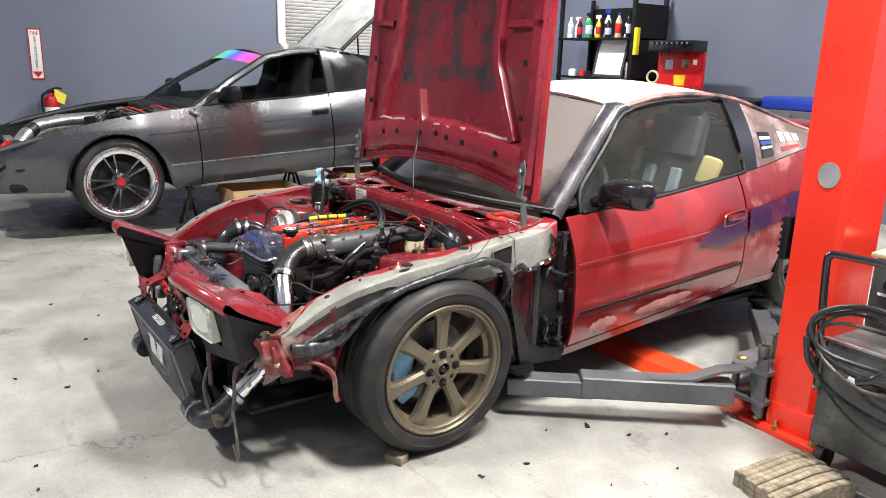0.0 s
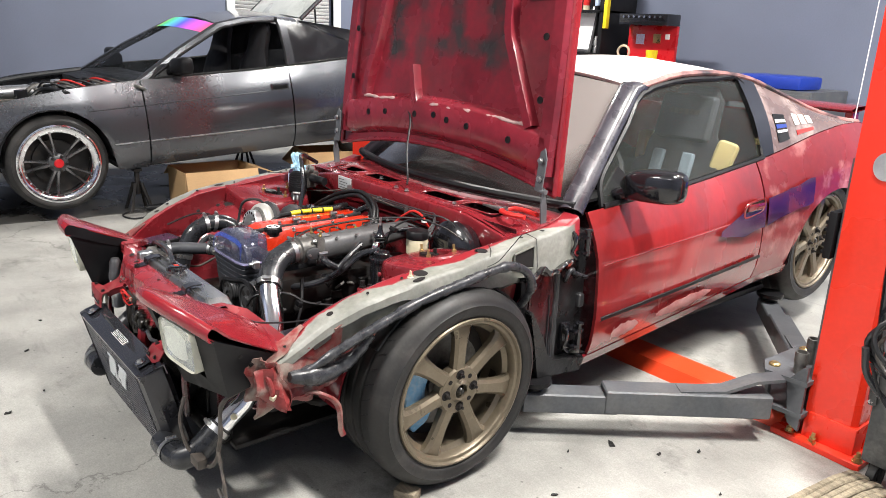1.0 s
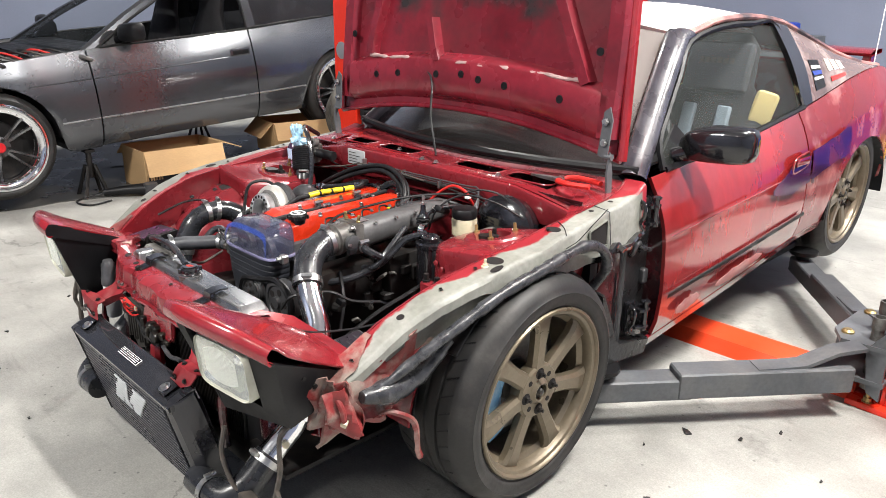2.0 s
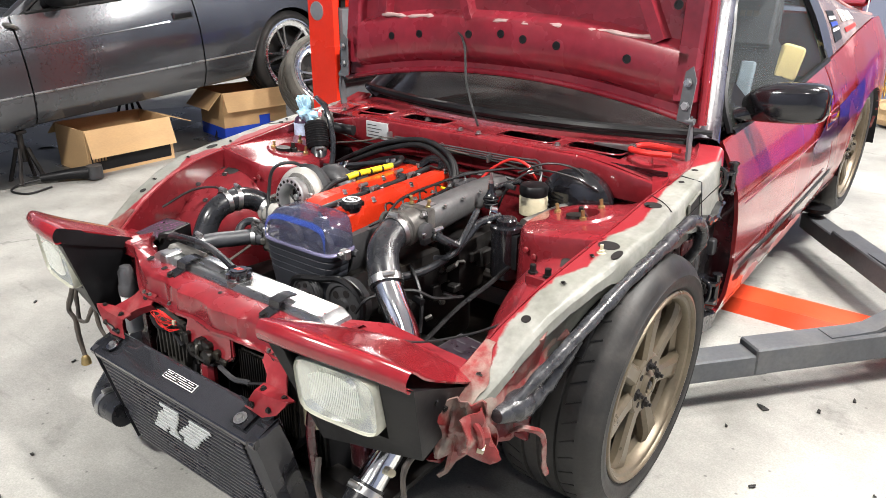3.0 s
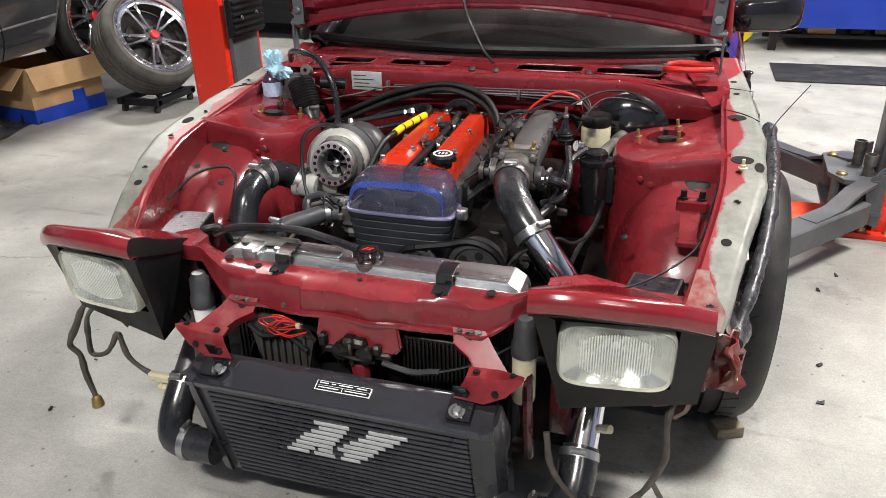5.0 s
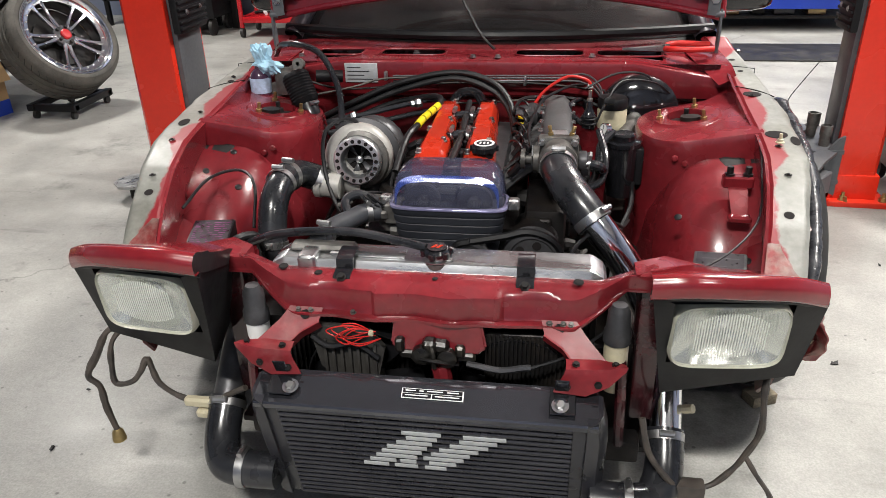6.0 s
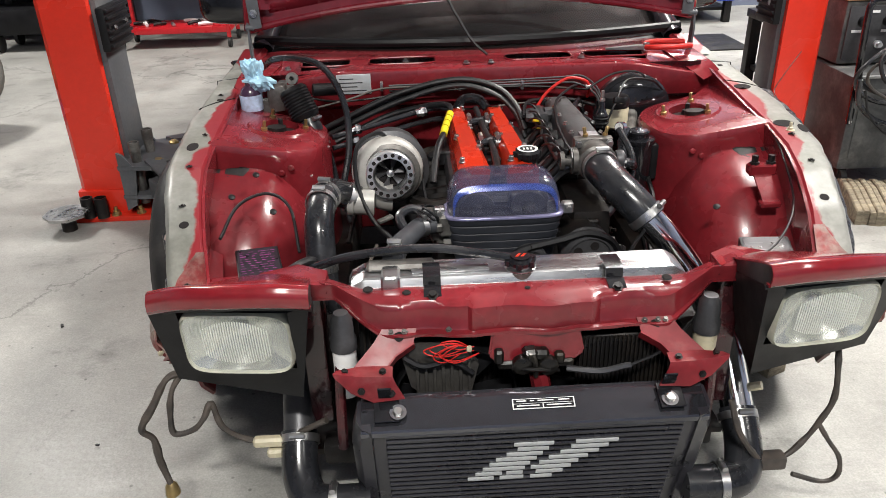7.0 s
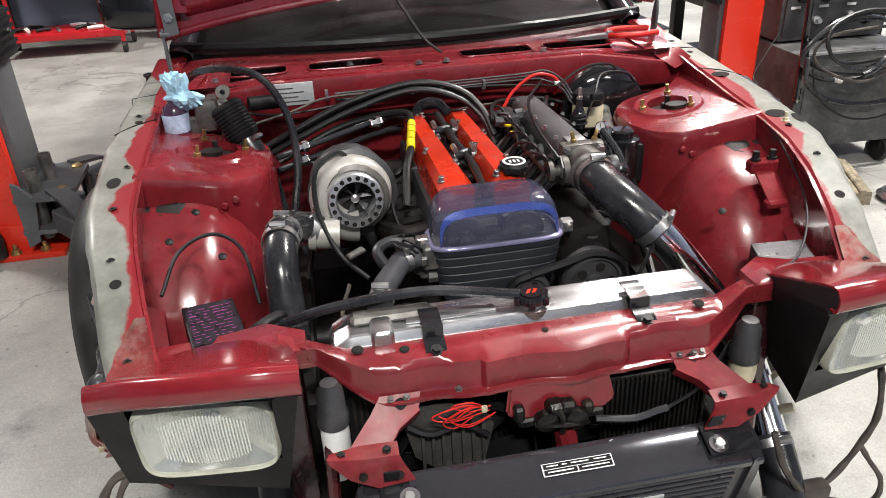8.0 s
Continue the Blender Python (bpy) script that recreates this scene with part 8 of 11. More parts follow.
# ---- driver-side ancillaries ----
lathe(bm := bmesh.new(), [(0, 0), (0.06, 0), (0.098, 0.018), (0.108, 0.03), (0.108, 0.05), (0.098, 0.06), (0.09, 0.10), (0.04, 0.12), (0, 0.12)], (0.425, 0.205, 0.615), (0, 1, 0), 36)
part("brake_booster", bm, "blackgloss", car, "gloss black brake booster")
part("master_cylinder", rod(bmesh.new(), (0.375, 0.07, 0.60), (0.415, 0.21, 0.615), 0.019), "cast", car)
lathe(bm := bmesh.new(), [(0.026, 0.0), (0.037, 0.008), (0.038, 0.052), (0.033, 0.06)], (0.351, 0.148, 0.602), (0, 0, 1), 22)
resv = part("brake_reservoir", bm, "cream", car, "yellowed brake fluid reservoir")
lathe(bm := bmesh.new(), [(0.036, 0), (0.038, 0.006), (0.038, 0.022), (0.034, 0.028), (0.02, 0.03), (0, 0.03)], (0.351, 0.148, 0.660), (0, 0, 1), 24)
part("lid", bm, "black", resv)
lathe(bm := bmesh.new(), [(0.020, 0.0), (0.022, 0.035), (0.024, 0.036), (0.024, 0.052), (0, 0.054)], (0.490, 0.243, 0.618), (0, 0, 1), 18)
for f in bm.faces:
    f.material_index = 1 if f.calc_center_median().z > 0.655 else 0
part("clutch_reservoir", bm, ["cream", "black"], car, "small clutch reservoir with a black lid")
lathe(bm := bmesh.new(), [(0, -0.135), (0.036, -0.135), (0.038, -0.13), (0.038, -0.012), (0.041, -0.010), (0.041, 0.0), (0.026, 0.002), (0.026, 0.016), (0.022, 0.02), (0, 0.02)], (0.373, -0.012, 0.624), (0, 0, 1), 26)
can = part("catch_can", bm, "blackgloss", car, "gloss black oil catch can")
for z in (-0.04, -0.09):
    bolt(can, (0.409, -0.024, 0.624 + z), (1, -0.3, 0), 0.007, 0.012, "steel")
part("catch_bracket", boxed((0.402, -0.035, 0.52), (0.420, 0.01, 0.61), 0.004), "black", car)
part("catch_hose", tubed([(0.345, 0.0, 0.640), (0.318, -0.055, 0.628), (0.312, -0.10, 0.600), (0.300, -0.145, 0.568), (0.270, -0.21, 0.540), (0.225, -0.27, 0.530), (0.16, -0.29, 0.53)], 0.0105), "hose", car)
part("vacuum_hose", tubed([(0.27, -0.17, 0.56), (0.315, -0.16, 0.575), (0.325, -0.12, 0.62), (0.31, -0.05, 0.66)], 0.008), "hose", car)
lathe(bm := bmesh.new(), [(0, 0), (0.016, 0), (0.018, 0.03), (0.014, 0.034), (0.008, 0.05), (0.008, 0.058), (0.005, 0.07), (0, 0.07)], (0.288, 0.04, 0.640), (0, 0, 1), 14)
reg = part("fuel_regulator", bm, "blackgloss", car, "black fuel regulator with a steel stud")
lathe(bm := bmesh.new(), [(0.0075, 0.066), (0.0075, 0.072), (0.0042, 0.073), (0.0042, 0.092), (0, 0.093)], (0.288, 0.04, 0.640), (0, 0, 1), 10)
part("stud", bm, "steel", reg)
for z in (0.008, 0.020):
    lathe(bm := bmesh.new(), [(0.0185, z), (0.0205, z + 0.002), (0.0205, z + 0.004), (0.0185, z + 0.006)], (0.288, 0.04, 0.640), (0, 0, 1), 16, cap=False)
    part("regulator_ring", bm, "black", reg)
lathe(bm := bmesh.new(), [(0.013, 0), (0.0145, 0.002), (0.0145, 0.016), (0.0125, 0.017), (0.0125, 0.015), (0, 0.015)], (0.335, 0.0, 0.648), (-0.8, -0.6, 0.2), 18)
gauge = part("fuel_gauge", bm, "chrome", car, "small fuel pressure gauge with a white face")
g_at, g_ax = Vector((0.335, 0.0, 0.648)), Vector((-0.8, -0.6, 0.2)).normalized()
lathe(bm := bmesh.new(), [(0.0122, 0), (0.0122, 0.0006), (0, 0.0006)], g_at + g_ax * 0.0152, g_ax, 18)
part("gauge_face", bm, "white", gauge)
part("needle", rod(bmesh.new(), g_at + g_ax * 0.0162, g_at + g_ax * 0.0162 + Vector((0.0, 0.003, 0.009)), 0.0006, seg=6), "black", gauge)
part("fuel_line", tubed([(0.28, 0.05, 0.64), (0.24, 0.12, 0.66), (0.27, 0.22, 0.66), (0.30, 0.28, 0.60)], 0.007), "hose", car)
part("red_wire", tubed([(0.150, 0.19, 0.655), (0.18, 0.205, 0.690), (0.235, 0.215, 0.722), (0.285, 0.22, 0.712), (0.298, 0.225, 0.69), (0.30, 0.25, 0.66)], 0.0042, seg=8), "redwire", car, "loose bright red wire")
part("wire_tie", boxed((0.288, 0.212, 0.692), (0.302, 0.228, 0.70), 0.002), "white", car)
for k, dz in enumerate((0.0, 0.012, 0.024)):
    part("brake_line", tubed([(0.385, 0.17, 0.62 + dz), (0.335, 0.20, 0.640 + dz), (0.318, 0.24, 0.670 + dz), (0.28, 0.275, 0.69 + dz), (0.2, 0.278, 0.695 + dz * 0.6), (-0.25, 0.275, 0.69 + dz * 0.6)], 0.0028, seg=6), "castdark", car)
# thick black loom arching over the firewall side
for k, (dy, dz) in enumerate(((0.0, 0.0), (0.013, -0.013), (-0.008, -0.02))):
    part("engine_loom", tubed([(-0.45, 0.21 + dy, 0.60 + dz), (-0.364, 0.20 + dy, 0.642 + dz), (-0.223, 0.20 + dy, 0.702 + dz), (-0.072, 0.195 + dy, 0.735 + dz * 0.7), (0.031, 0.18 + dy, 0.718 + dz), (0.084, 0.15 + dy, 0.675 + dz), (0.105, 0.10 + dy, 0.62 + dz)], 0.0078, seg=10, rough=0.1), "wire", car)
for k, dz in enumerate((0.0, -0.03)):
    part("heater_pipe", tubed([(-0.40, 0.10, 0.62 + dz), (-0.32, 0.14, 0.628 + dz), (-0.15, 0.18, 0.66 + dz), (-0.09, 0.20, 0.655 + dz)], 0.007), "hose", car)
for k in range(4):
    ya = -0.075 + k * 0.041
    part("gold_band", tubed([(lerp(-0.118, -0.092, (ya + 0.075) / 0.16), ya, 0.672 + 0.004 * (k > 0)), (lerp(-0.118, -0.092, (ya + 0.109) / 0.16), ya + 0.034, 0.676)], 0.0094, seg=12, curved=False), "yellow", car, "hose wrapped in bright yellow tape")
part("oil_hose", tubed([(-0.150, -0.20, 0.60), (-0.135, -0.13, 0.655), (-0.118, -0.075, 0.672), (-0.092, 0.088, 0.676), (-0.098, 0.13, 0.685), (-0.15, 0.18, 0.67), (-0.26, 0.20, 0.64), (-0.40, 0.18, 0.58)], 0.008), "wire", car)
for at in ((-0.325, 0.135, 0.63), (-0.33, 0.115, 0.605), (-0.15, 0.17, 0.66)):
    lathe(bm := bmesh.new(), [(0.010, 0), (0.013, 0.003), (0.013, 0.016), (0.010, 0.02), (0.010, 0.032), (0, 0.032)], at, (-1, -0.35, -0.1), 6)
    part("hose_fitting", bm, "chrome", car)
part("loose_hose", tubed([(-0.60, 0.31, 0.755), (-0.545, 0.22, 0.80), (-0.47, 0.16, 0.812), (-0.405, 0.13, 0.79), (-0.362, 0.11, 0.705), (-0.356, 0.08, 0.60), (-0.375, 0.03, 0.50), (-0.36, 0.0, 0.42)], 0.0085), "hose", car, "long loose black hose")
# pod filter with its hose
lathe(bm := bmesh.new(), [(0.0, 0.0), (0.030, 0.0), (0.036, 0.006)] + [(0.038 - 0.002 * (k % 2), 0.012 + k * 0.004) for k in range(18)] + [(0.032, 0.088), (0.02, 0.09), (0.02, 0.105)], (-0.500, 0.165, 0.735), (0.42, -0.30, -0.85), 22)
part("pod_filter", bm, "black", car, "small black ribbed pod filter")
clamp(car, (-0.458, 0.135, 0.652), (0.42, -0.30, -0.85), 0.024, 0.012)
part("pod_hose", tubed([(-0.462, 0.138, 0.66), (-0.445, 0.12, 0.625), (-0.425, 0.10, 0.56), (-0.41, 0.08, 0.46)], 0.026, seg=14), "hose", car)
mass((-0.575, 0.20, 0.66), (-0.52, 0.26, 0.735), 6, 31, "vacuum_valve", "cast")
lathe(bm := bmesh.new(), [(0.016, 0), (0.016, 0.02), (0.006, 0.02), (0.006, 0.0)], (-0.505, 0.235, 0.745), (0, -1, 0.2), 14)
part("bracket_eye", bm, "cast", car)
part("solenoid", rod(bmesh.new(), (-0.45, 0.20, 0.72), (-0.38, 0.22, 0.715), 0.017), "black", car)

# ---- small parts on the shell ----
EC = pose(-0.516, -0.419, 0.470, 2, 2, 14)
box_i = part("ignition_box", boxed((-0.044, -0.066, 0.0), (0.044, 0.066, 0.062), 0.004, EC), "black", car, "black ignition box with a purple printed label")
lab_i = part("box_label", boxed((-0.040, -0.060, 0.062), (0.040, 0.060, 0.0632), 0, EC), "purple", box_i, "black label with violet print")
rnd = random.Random(8)
for r_ in range(11):
    x, y_ = -0.036, -0.052 + r_ * 0.0098
    while x < 0.030:
        w = rnd.uniform(0.004, 0.016)
        part("print_bar", boxed((x, y_, 0.0632), (min(x + w, 0.036), y_ + (0.0036 if r_ == 8 else 0.0016), 0.0636), 0, EC), "print_violet", lab_i)
        x += w + rnd.uniform(0.002, 0.012)
EC2 = pose(0.545, -0.405, 0.458, 8, -4, -12)
b2 = part("control_box", boxed((-0.05, -0.036, 0.0), (0.05, 0.036, 0.055), 0.004, EC2), "castdark", car, "dull grey control box")
part("box_label", boxed((-0.044, -0.030, 0.055), (0.044, 0.030, 0.056), 0, EC2), "purple", b2)
for bx_, by_ in ((-0.020, 0.010), (0.022, 0.012), (0.0, -0.016)):
    part("print_bar", boxed((bx_ - 0.014, by_ - 0.0016, 0.056), (bx_ + 0.014, by_ + 0.0016, 0.0563), 0, EC2), "castdark", b2)
part("box_lead", tubed([(-0.47, -0.455, 0.51), (-0.43, -0.47, 0.545), (-0.40, -0.45, 0.545), (-0.40, -0.42, 0.50)], 0.009), "wire", car)
part("fender_lead", tubed([(-0.60, -0.36, 0.56), (-0.575, -0.27, 0.595), (-0.52, -0.22, 0.60), (-0.465, -0.27, 0.585), (-0.44, -0.36, 0.52)], 0.0036, seg=8), "wire", car)
part("hood_release", tubed([(0.652, -0.12, 0.668), (0.640, -0.22, 0.640), (0.61, -0.36, 0.575), (0.50, -0.50, 0.55), (0.40, -0.53, 0.56)], 0.0024, seg=6), "wire", car)
# mount on the wheelhouse
for sx in (1,):
    bm = bmesh.new()
    box(bm, (0.565, -0.232, 0.595), (0.628, -0.205, 0.622), 0.004)
    box(bm, (0.572, -0.30, 0.545), (0.618, -0.275, 0.560), 0.004)
    sheet(bm, [[(0.575, -0.225, 0.60), (0.615, -0.225, 0.60)], [(0.578, -0.285, 0.556), (0.612, -0.285, 0.556)]], 0.004)
    mb = part("charcoal_bracket", bm, "bay", car)
    for x in (0.578, 0.615):
        bolt(mb, (x, -0.22, 0.622), r=0.007, h=0.02, material="iron")
for x, y, z in ((-0.595, -0.235, 0.600), (-0.50, -0.28, 0.58), (-0.55, -0.17, 0.625), (0.47, -0.30, 0.555), (0.60, -0.38, 0.50)):
    lathe(bm := bmesh.new(), [(0.0075, 0), (0.008, 0.003), (0.004, 0.005), (0, 0.005)], (x, y, z), (-x * 0.6, -0.4, 1), 10)
    part("grommet", bm, "black", car)
# rail end behind the wheel: a framed opening, a seam and a torn black lower edge
for sx in (1, -1):
    pts = [(sx * 0.7395, 0.222, 0.690), (sx * 0.7425, 0.222, 0.647), (sx * 0.7375, 0.312, 0.633), (sx * 0.7315, 0.312, 0.702)]
    rw = part("rail_window", slab(bmesh.new(), pts if sx > 0 else pts[::-1], 0.002), "hole", car, "square opening in the rail")
    part("window_frame", tubed([Vector(p) + Vector((sx * 0.001, 0, 0)) for p in (pts[0], pts[1], pts[2], pts[3], pts[0])], 0.0032, seg=6, curved=False), "primer", rw, "bare steel edge of the opening")
    part("rail_seam", tubed([(sx * 0.655, 0.190, 0.708), (sx * 0.70, 0.160, 0.706), (sx * 0.735, 0.125, 0.700)], 0.0014, seg=6), "hole", car)
    part("rail_seam", tubed([(sx * 0.655, 0.340, 0.727), (sx * 0.728, 0.328, 0.722), (sx * 0.737, 0.330, 0.64), (sx * 0.738, 0.330, 0.61)], 0.0014, seg=6, curved=False), "greytape", car)
    rows = []
    for k in range(44):
        y = lerp(0.245, 0.500, k / 43)
        z = 0.606 + 0.030 * max(0, (y - 0.40) / 0.15) + 0.022 * math.exp(-((y - 0.352) / 0.020) ** 2) + 0.005 * noise.noise(Vector((y * 34, sx, 2)))
        x = 0.744 - 0.018 * max(0, (y - 0.42) / 0.13) + 0.004 * noise.noise(Vector((y * 29, sx, 5)))
        rows.append([(sx * (x - 0.030), y, z - 0.004), (sx * (x + 0.004), y, z + 0.006), (sx * (x + 0.009), y, z), (sx * (x + 0.004), y, z - 0.012 - 0.006 * noise.noise(Vector((y * 38, sx, 0)))), (sx * (x - 0.02), y, z - 0.020)])
    part("torn_edge", sheet(bmesh.new(), rows, 0.002), "blackgloss", car, "ragged black sealer along the rail's torn edge")
    # taped wiring loom slung over the rail
    part("taped_loom", tubed([(sx * 0.712, 0.282, 0.500), (sx * 0.742, 0.290, 0.545), (sx * 0.760, 0.286, 0.590), (sx * 0.766, 0.250, 0.640), (sx * 0.766, 0.185, 0.668), (sx * 0.765, 0.10, 0.664), (sx * 0.764, 0.0, 0.648), (sx * 0.757, -0.14, 0.622), (sx * 0.742, -0.27, 0.575), (sx * 0.722, -0.38, 0.525), (sx * 0.700, -0.46, 0.478), (sx * 0.690, -0.51, 0.462)], 0.015, seg=12, rough=0.35, radii=[0.013, 0.015, 0.015, 0.015, 0.015, 0.015, 0.014, 0.012, 0.005]), "greytape", car, "wiring loom wrapped in glossy black tape") if sx > 0 else None
    # black rubber duct and inner skirt
    part("duct_bung", tubed([(sx * 0.692, -0.515, 0.468), (sx * 0.694, -0.47, 0.460), (sx * 0.695, -0.42, 0.455), (sx * 0.698, -0.37, 0.464), (sx * 0.71, -0.33, 0.49), (sx * 0.73, -0.29, 0.545)], 0.028, seg=14, radii=[0.014, 0.026, 0.027, 0.025, 0.018, 0.012], rough=0.25), "greytape", car, "dented black rubber duct")
    rows = [[(sx * 0.655, 0.335 * math.cos(a), 0.30 + 0.325 * math.sin(a)), (sx * 0.735, 0.34 * math.cos(a), 0.30 + 0.335 * math.sin(a))] for a in (lerp(0.0, math.pi * 0.8, k / 16) for k in range(17))]
    part("arch_liner", sheet(bmesh.new(), rows, 0.006), "black", car)
    bm = bmesh.new()
    pts = [(sx * 0.700, 0.412, 0.205), (sx * 0.728, 0.60, 0.197), (sx * 0.728, 0.625, 0.245), (sx * 0.722, 0.54, 0.262), (sx * 0.712, 0.475, 0.260), (sx * 0.712, 0.440, 0.290), (sx * 0.720, 0.412, 0.360), (sx * 0.734, 0.335, 0.476), (sx * 0.732, 0.322, 0.470), (sx * 0.714, 0.372, 0.36)]
    slab(bm, pts if sx > 0 else pts[::-1], 0.035)
    bmesh.ops.bevel(bm, geom=list(bm.edges), offset=0.004, segments=2, affect="EDGES")
    part("sill_end", bm, "sealed", car, "dark grey sealed sill end")
    # crumpled apron behind the lamp pod, torn along its lower edge
    rows = []
    for k in range(34):
        y = lerp(-0.605, -0.235, k / 33)
        top_z = curve_at([(-0.62, 0.50), (-0.56, 0.505), (-0.50, 0.50), (-0.40, 0.53), (-0.30, 0.575), (-0.20, 0.61)], y)[0]
        low_z = curve_at([(-0.62, 0.45), (-0.57, 0.405), (-0.53, 0.370), (-0.43, 0.388), (-0.35, 0.425), (-0.27, 0.50), (-0.20, 0.56)], y)[0] + 0.010 * noise.noise(Vector((y * 40, sx, 0)))
        row = []
        for j in range(13):
            u = j / 12
            z = lerp(top_z, low_z, u)
            deep = 0.030 * noise.noise(Vector((y * 17, z * 19, sx * 2.0))) + 0.014 * noise.noise(Vector((y * 43, z * 41, sx)))
            fold = 0.020 * math.exp(-((y + 0.545 + 0.3 * (z - 0.44)) / 0.018) ** 2)
            row.append((sx * (0.672 + 0.012 * math.sin(math.pi * u) + deep * (0.25 + u) + fold), y, z))
        rows.append(row)
    part("crumpled_apron", sheet(bmesh.new(), rows, 0.003), "scraped", car, "crumpled scraped red front apron", 25)
    rows = []
    for k in range(19):
        u = k / 18
        row = []
        for j in range(15):
            w = j / 14
            z = lerp(0.515, 0.372 + 0.03 * (1 - u), w)
            y = -0.600 + 0.05 * u + 0.05 * w * u + 0.020 * noise.noise(Vector((u * 5, z * 23, sx))) + 0.006 * math.sin(u * 22 + 9 * w)
            row.append((sx * (0.615 + 0.078 * u + 0.010 * noise.noise(Vector((u * 4, z * 17, 3)))), y, z))
        rows.append(row)
    part("torn_corner", sheet(bmesh.new(), rows, 0.003), "scraped", car, "torn and pleated red body corner", 25)
    bm = tubed([(sx * 0.672, -0.575, 0.49), (sx * 0.690, -0.57, 0.47), (sx * 0.694, -0.565, 0.44), (sx * 0.682, -0.56, 0.415)], 0.007, seg=8)
    part("apron_fold", bm, "scraped", car)
    mm = boxed((-0.007, -0.010, -0.007), (0.007, 0.010, 0.007), 0.003, pose(sx * 0.690, -0.56, 0.425, 20, 15, 30))
    part("clip", mm, "cream", car, "cream plastic clip")

# hanging lamp wires
part("lamp_wire", tubed([(-0.645, -0.60, 0.40), (-0.672, -0.615, 0.395), (-0.705, -0.62, 0.34), (-0.738, -0.62, 0.285), (-0.722, -0.615, 0.255), (-0.720, -0.615, 0.20), (-0.712, -0.612, 0.135)], 0.0075, seg=8, rough=0.3), "greywire", car, "dangling taped lamp wire")
lathe(bm := bmesh.new(), [(0.006, 0.03), (0.012, 0.022), (0.015, 0.004), (0.015, 0.0), (0, 0.0)], (-0.712, -0.612, 0.110), (0, 0, 1), 12)
part("lamp_plug", bm, "brass", car, "tan lamp plug")
part("lamp_wire", tubed([(-0.645, -0.60, 0.40), (-0.665, -0.62, 0.37), (-0.678, -0.62, 0.31), (-0.676, -0.622, 0.272), (-0.64, -0.62, 0.278), (-0.615, -0.62, 0.305), (-0.60, -0.61, 0.33), (-0.585, -0.61, 0.27), (-0.53, -0.61, 0.235), (-0.46, -0.62, 0.25), (-0.38, -0.64, 0.30)], 0.006, seg=8, rough=0.3), "greywire", car)
bm = bmesh.new()
box(bm, (-0.53, -0.63, 0.228), (-0.47, -0.61, 0.25), 0.005)
box(bm, (-0.505, -0.635, 0.205), (-0.47, -0.615, 0.225), 0.005)
part("wire_connector", bm, "cream", car, "clear and cream wire connectors")
part("lamp_wire", tubed([(0.61, -0.60, 0.43), (0.590, -0.655, 0.39), (0.594, -0.665, 0.31), (0.575, -0.665, 0.25), (0.555, -0.665, 0.21), (0.52, -0.67, 0.175), (0.47, -0.68, 0.175), (0.44, -0.70, 0.21), (0.40, -0.70, 0.27), (0.385, -0.68, 0.33)], 0.006, seg=8, rough=0.35), "greywire", car, "dangling taped lamp wire")
part("lamp_wire", tubed([(0.575, -0.665, 0.25), (0.60, -0.67, 0.21), (0.63, -0.675, 0.165), (0.635, -0.675, 0.12), (0.61, -0.67, 0.10), (0.55, -0.66, 0.115)], 0.005, seg=8, rough=0.3), "greywire", car)
bm = boxed((0.455, -0.70, 0.165), (0.51, -0.67, 0.195), 0.006, None)
part("wire_connector", bm, "greywire", car)
rnd = random.Random(12)
for k in range(6):
    reach, drop = rnd.uniform(0.05, 0.10) * (-1 if k < 6 else 0.8), rnd.uniform(-0.035, 0.03)
    line = [(-0.105, -0.656, 0.462), (-0.105 + reach * 0.5, -0.672, 0.468 + drop * 0.4 + 0.012), (-0.105 + reach, -0.668, 0.462 + drop), (-0.105 + reach * rnd.uniform(0.4, 0.8), -0.664, 0.445 + drop), (-0.105 + rnd.uniform(-0.02, 0.02), -0.660, 0.455 + drop * 0.6)]
    part("loose_wire", tubed(line, 0.0012, seg=6), "redwire", car, "thin tangled red wires")
part("wire_joint", boxed((-0.112, -0.664, 0.456), (-0.102, -0.657, 0.468), 0.003), "cream", car)
# condenser fan and bits behind the grille opening
for cx in (-0.13, 0.16):
    bm = bmesh.new()
    lathe(bm, [(0.115, 0), (0.118, 0.0), (0.118, 0.035), (0.115, 0.035)], (cx, -0.60, 0.33), (0, -1, 0), 28, cap=False)
    fan = part("fan_ring", bm, "black", car)
    for n in range(6):
        a = 2 * math.pi * n / 6
        bm = bmesh.new()
        d = Vector((math.cos(a), 0, math.sin(a)))
        e = Vector((-math.sin(a), 0, math.cos(a)))
        c = Vector((cx, -0.615, 0.33))
        slab(bm, [c + d * 0.03 - e * 0.012, c + d * 0.108 - e * 0.03, c + d * 0.11 + e * 0.025 + Vector((0, 0.012, 0)), c + d * 0.03 + e * 0.012 + Vector((0, 0.008, 0))], 0.002)
        part("fan_blade", bm, "black", fan)
    lathe(bm := bmesh.new(), [(0.032, 0), (0.032, 0.02), (0.022, 0.028), (0, 0.028)], (cx, -0.605, 0.33), (0, -1, 0), 18)
    part("fan_motor", bm, "castdark", fan)
for sx in (-1, 1):
    part("brace_strut", tubed([(sx * 0.34, -0.63, 0.47), (sx * 0.345, -0.66, 0.38), (sx * 0.35, -0.66, 0.25)], 0.010, seg=8), "grimy", car)
bm = bmesh.new()
slab(bm, [(-0.235, -0.640, 0.462), (-0.215, -0.642, 0.37), (-0.16, -0.645, 0.322), (-0.105, -0.645, 0.34), (-0.088, -0.644, 0.415), (-0.12, -0.641, 0.455)], 0.015)
fan_cover = part("fan_cowling", bm, "dusty", car, "dust-covered grey fan cowling")
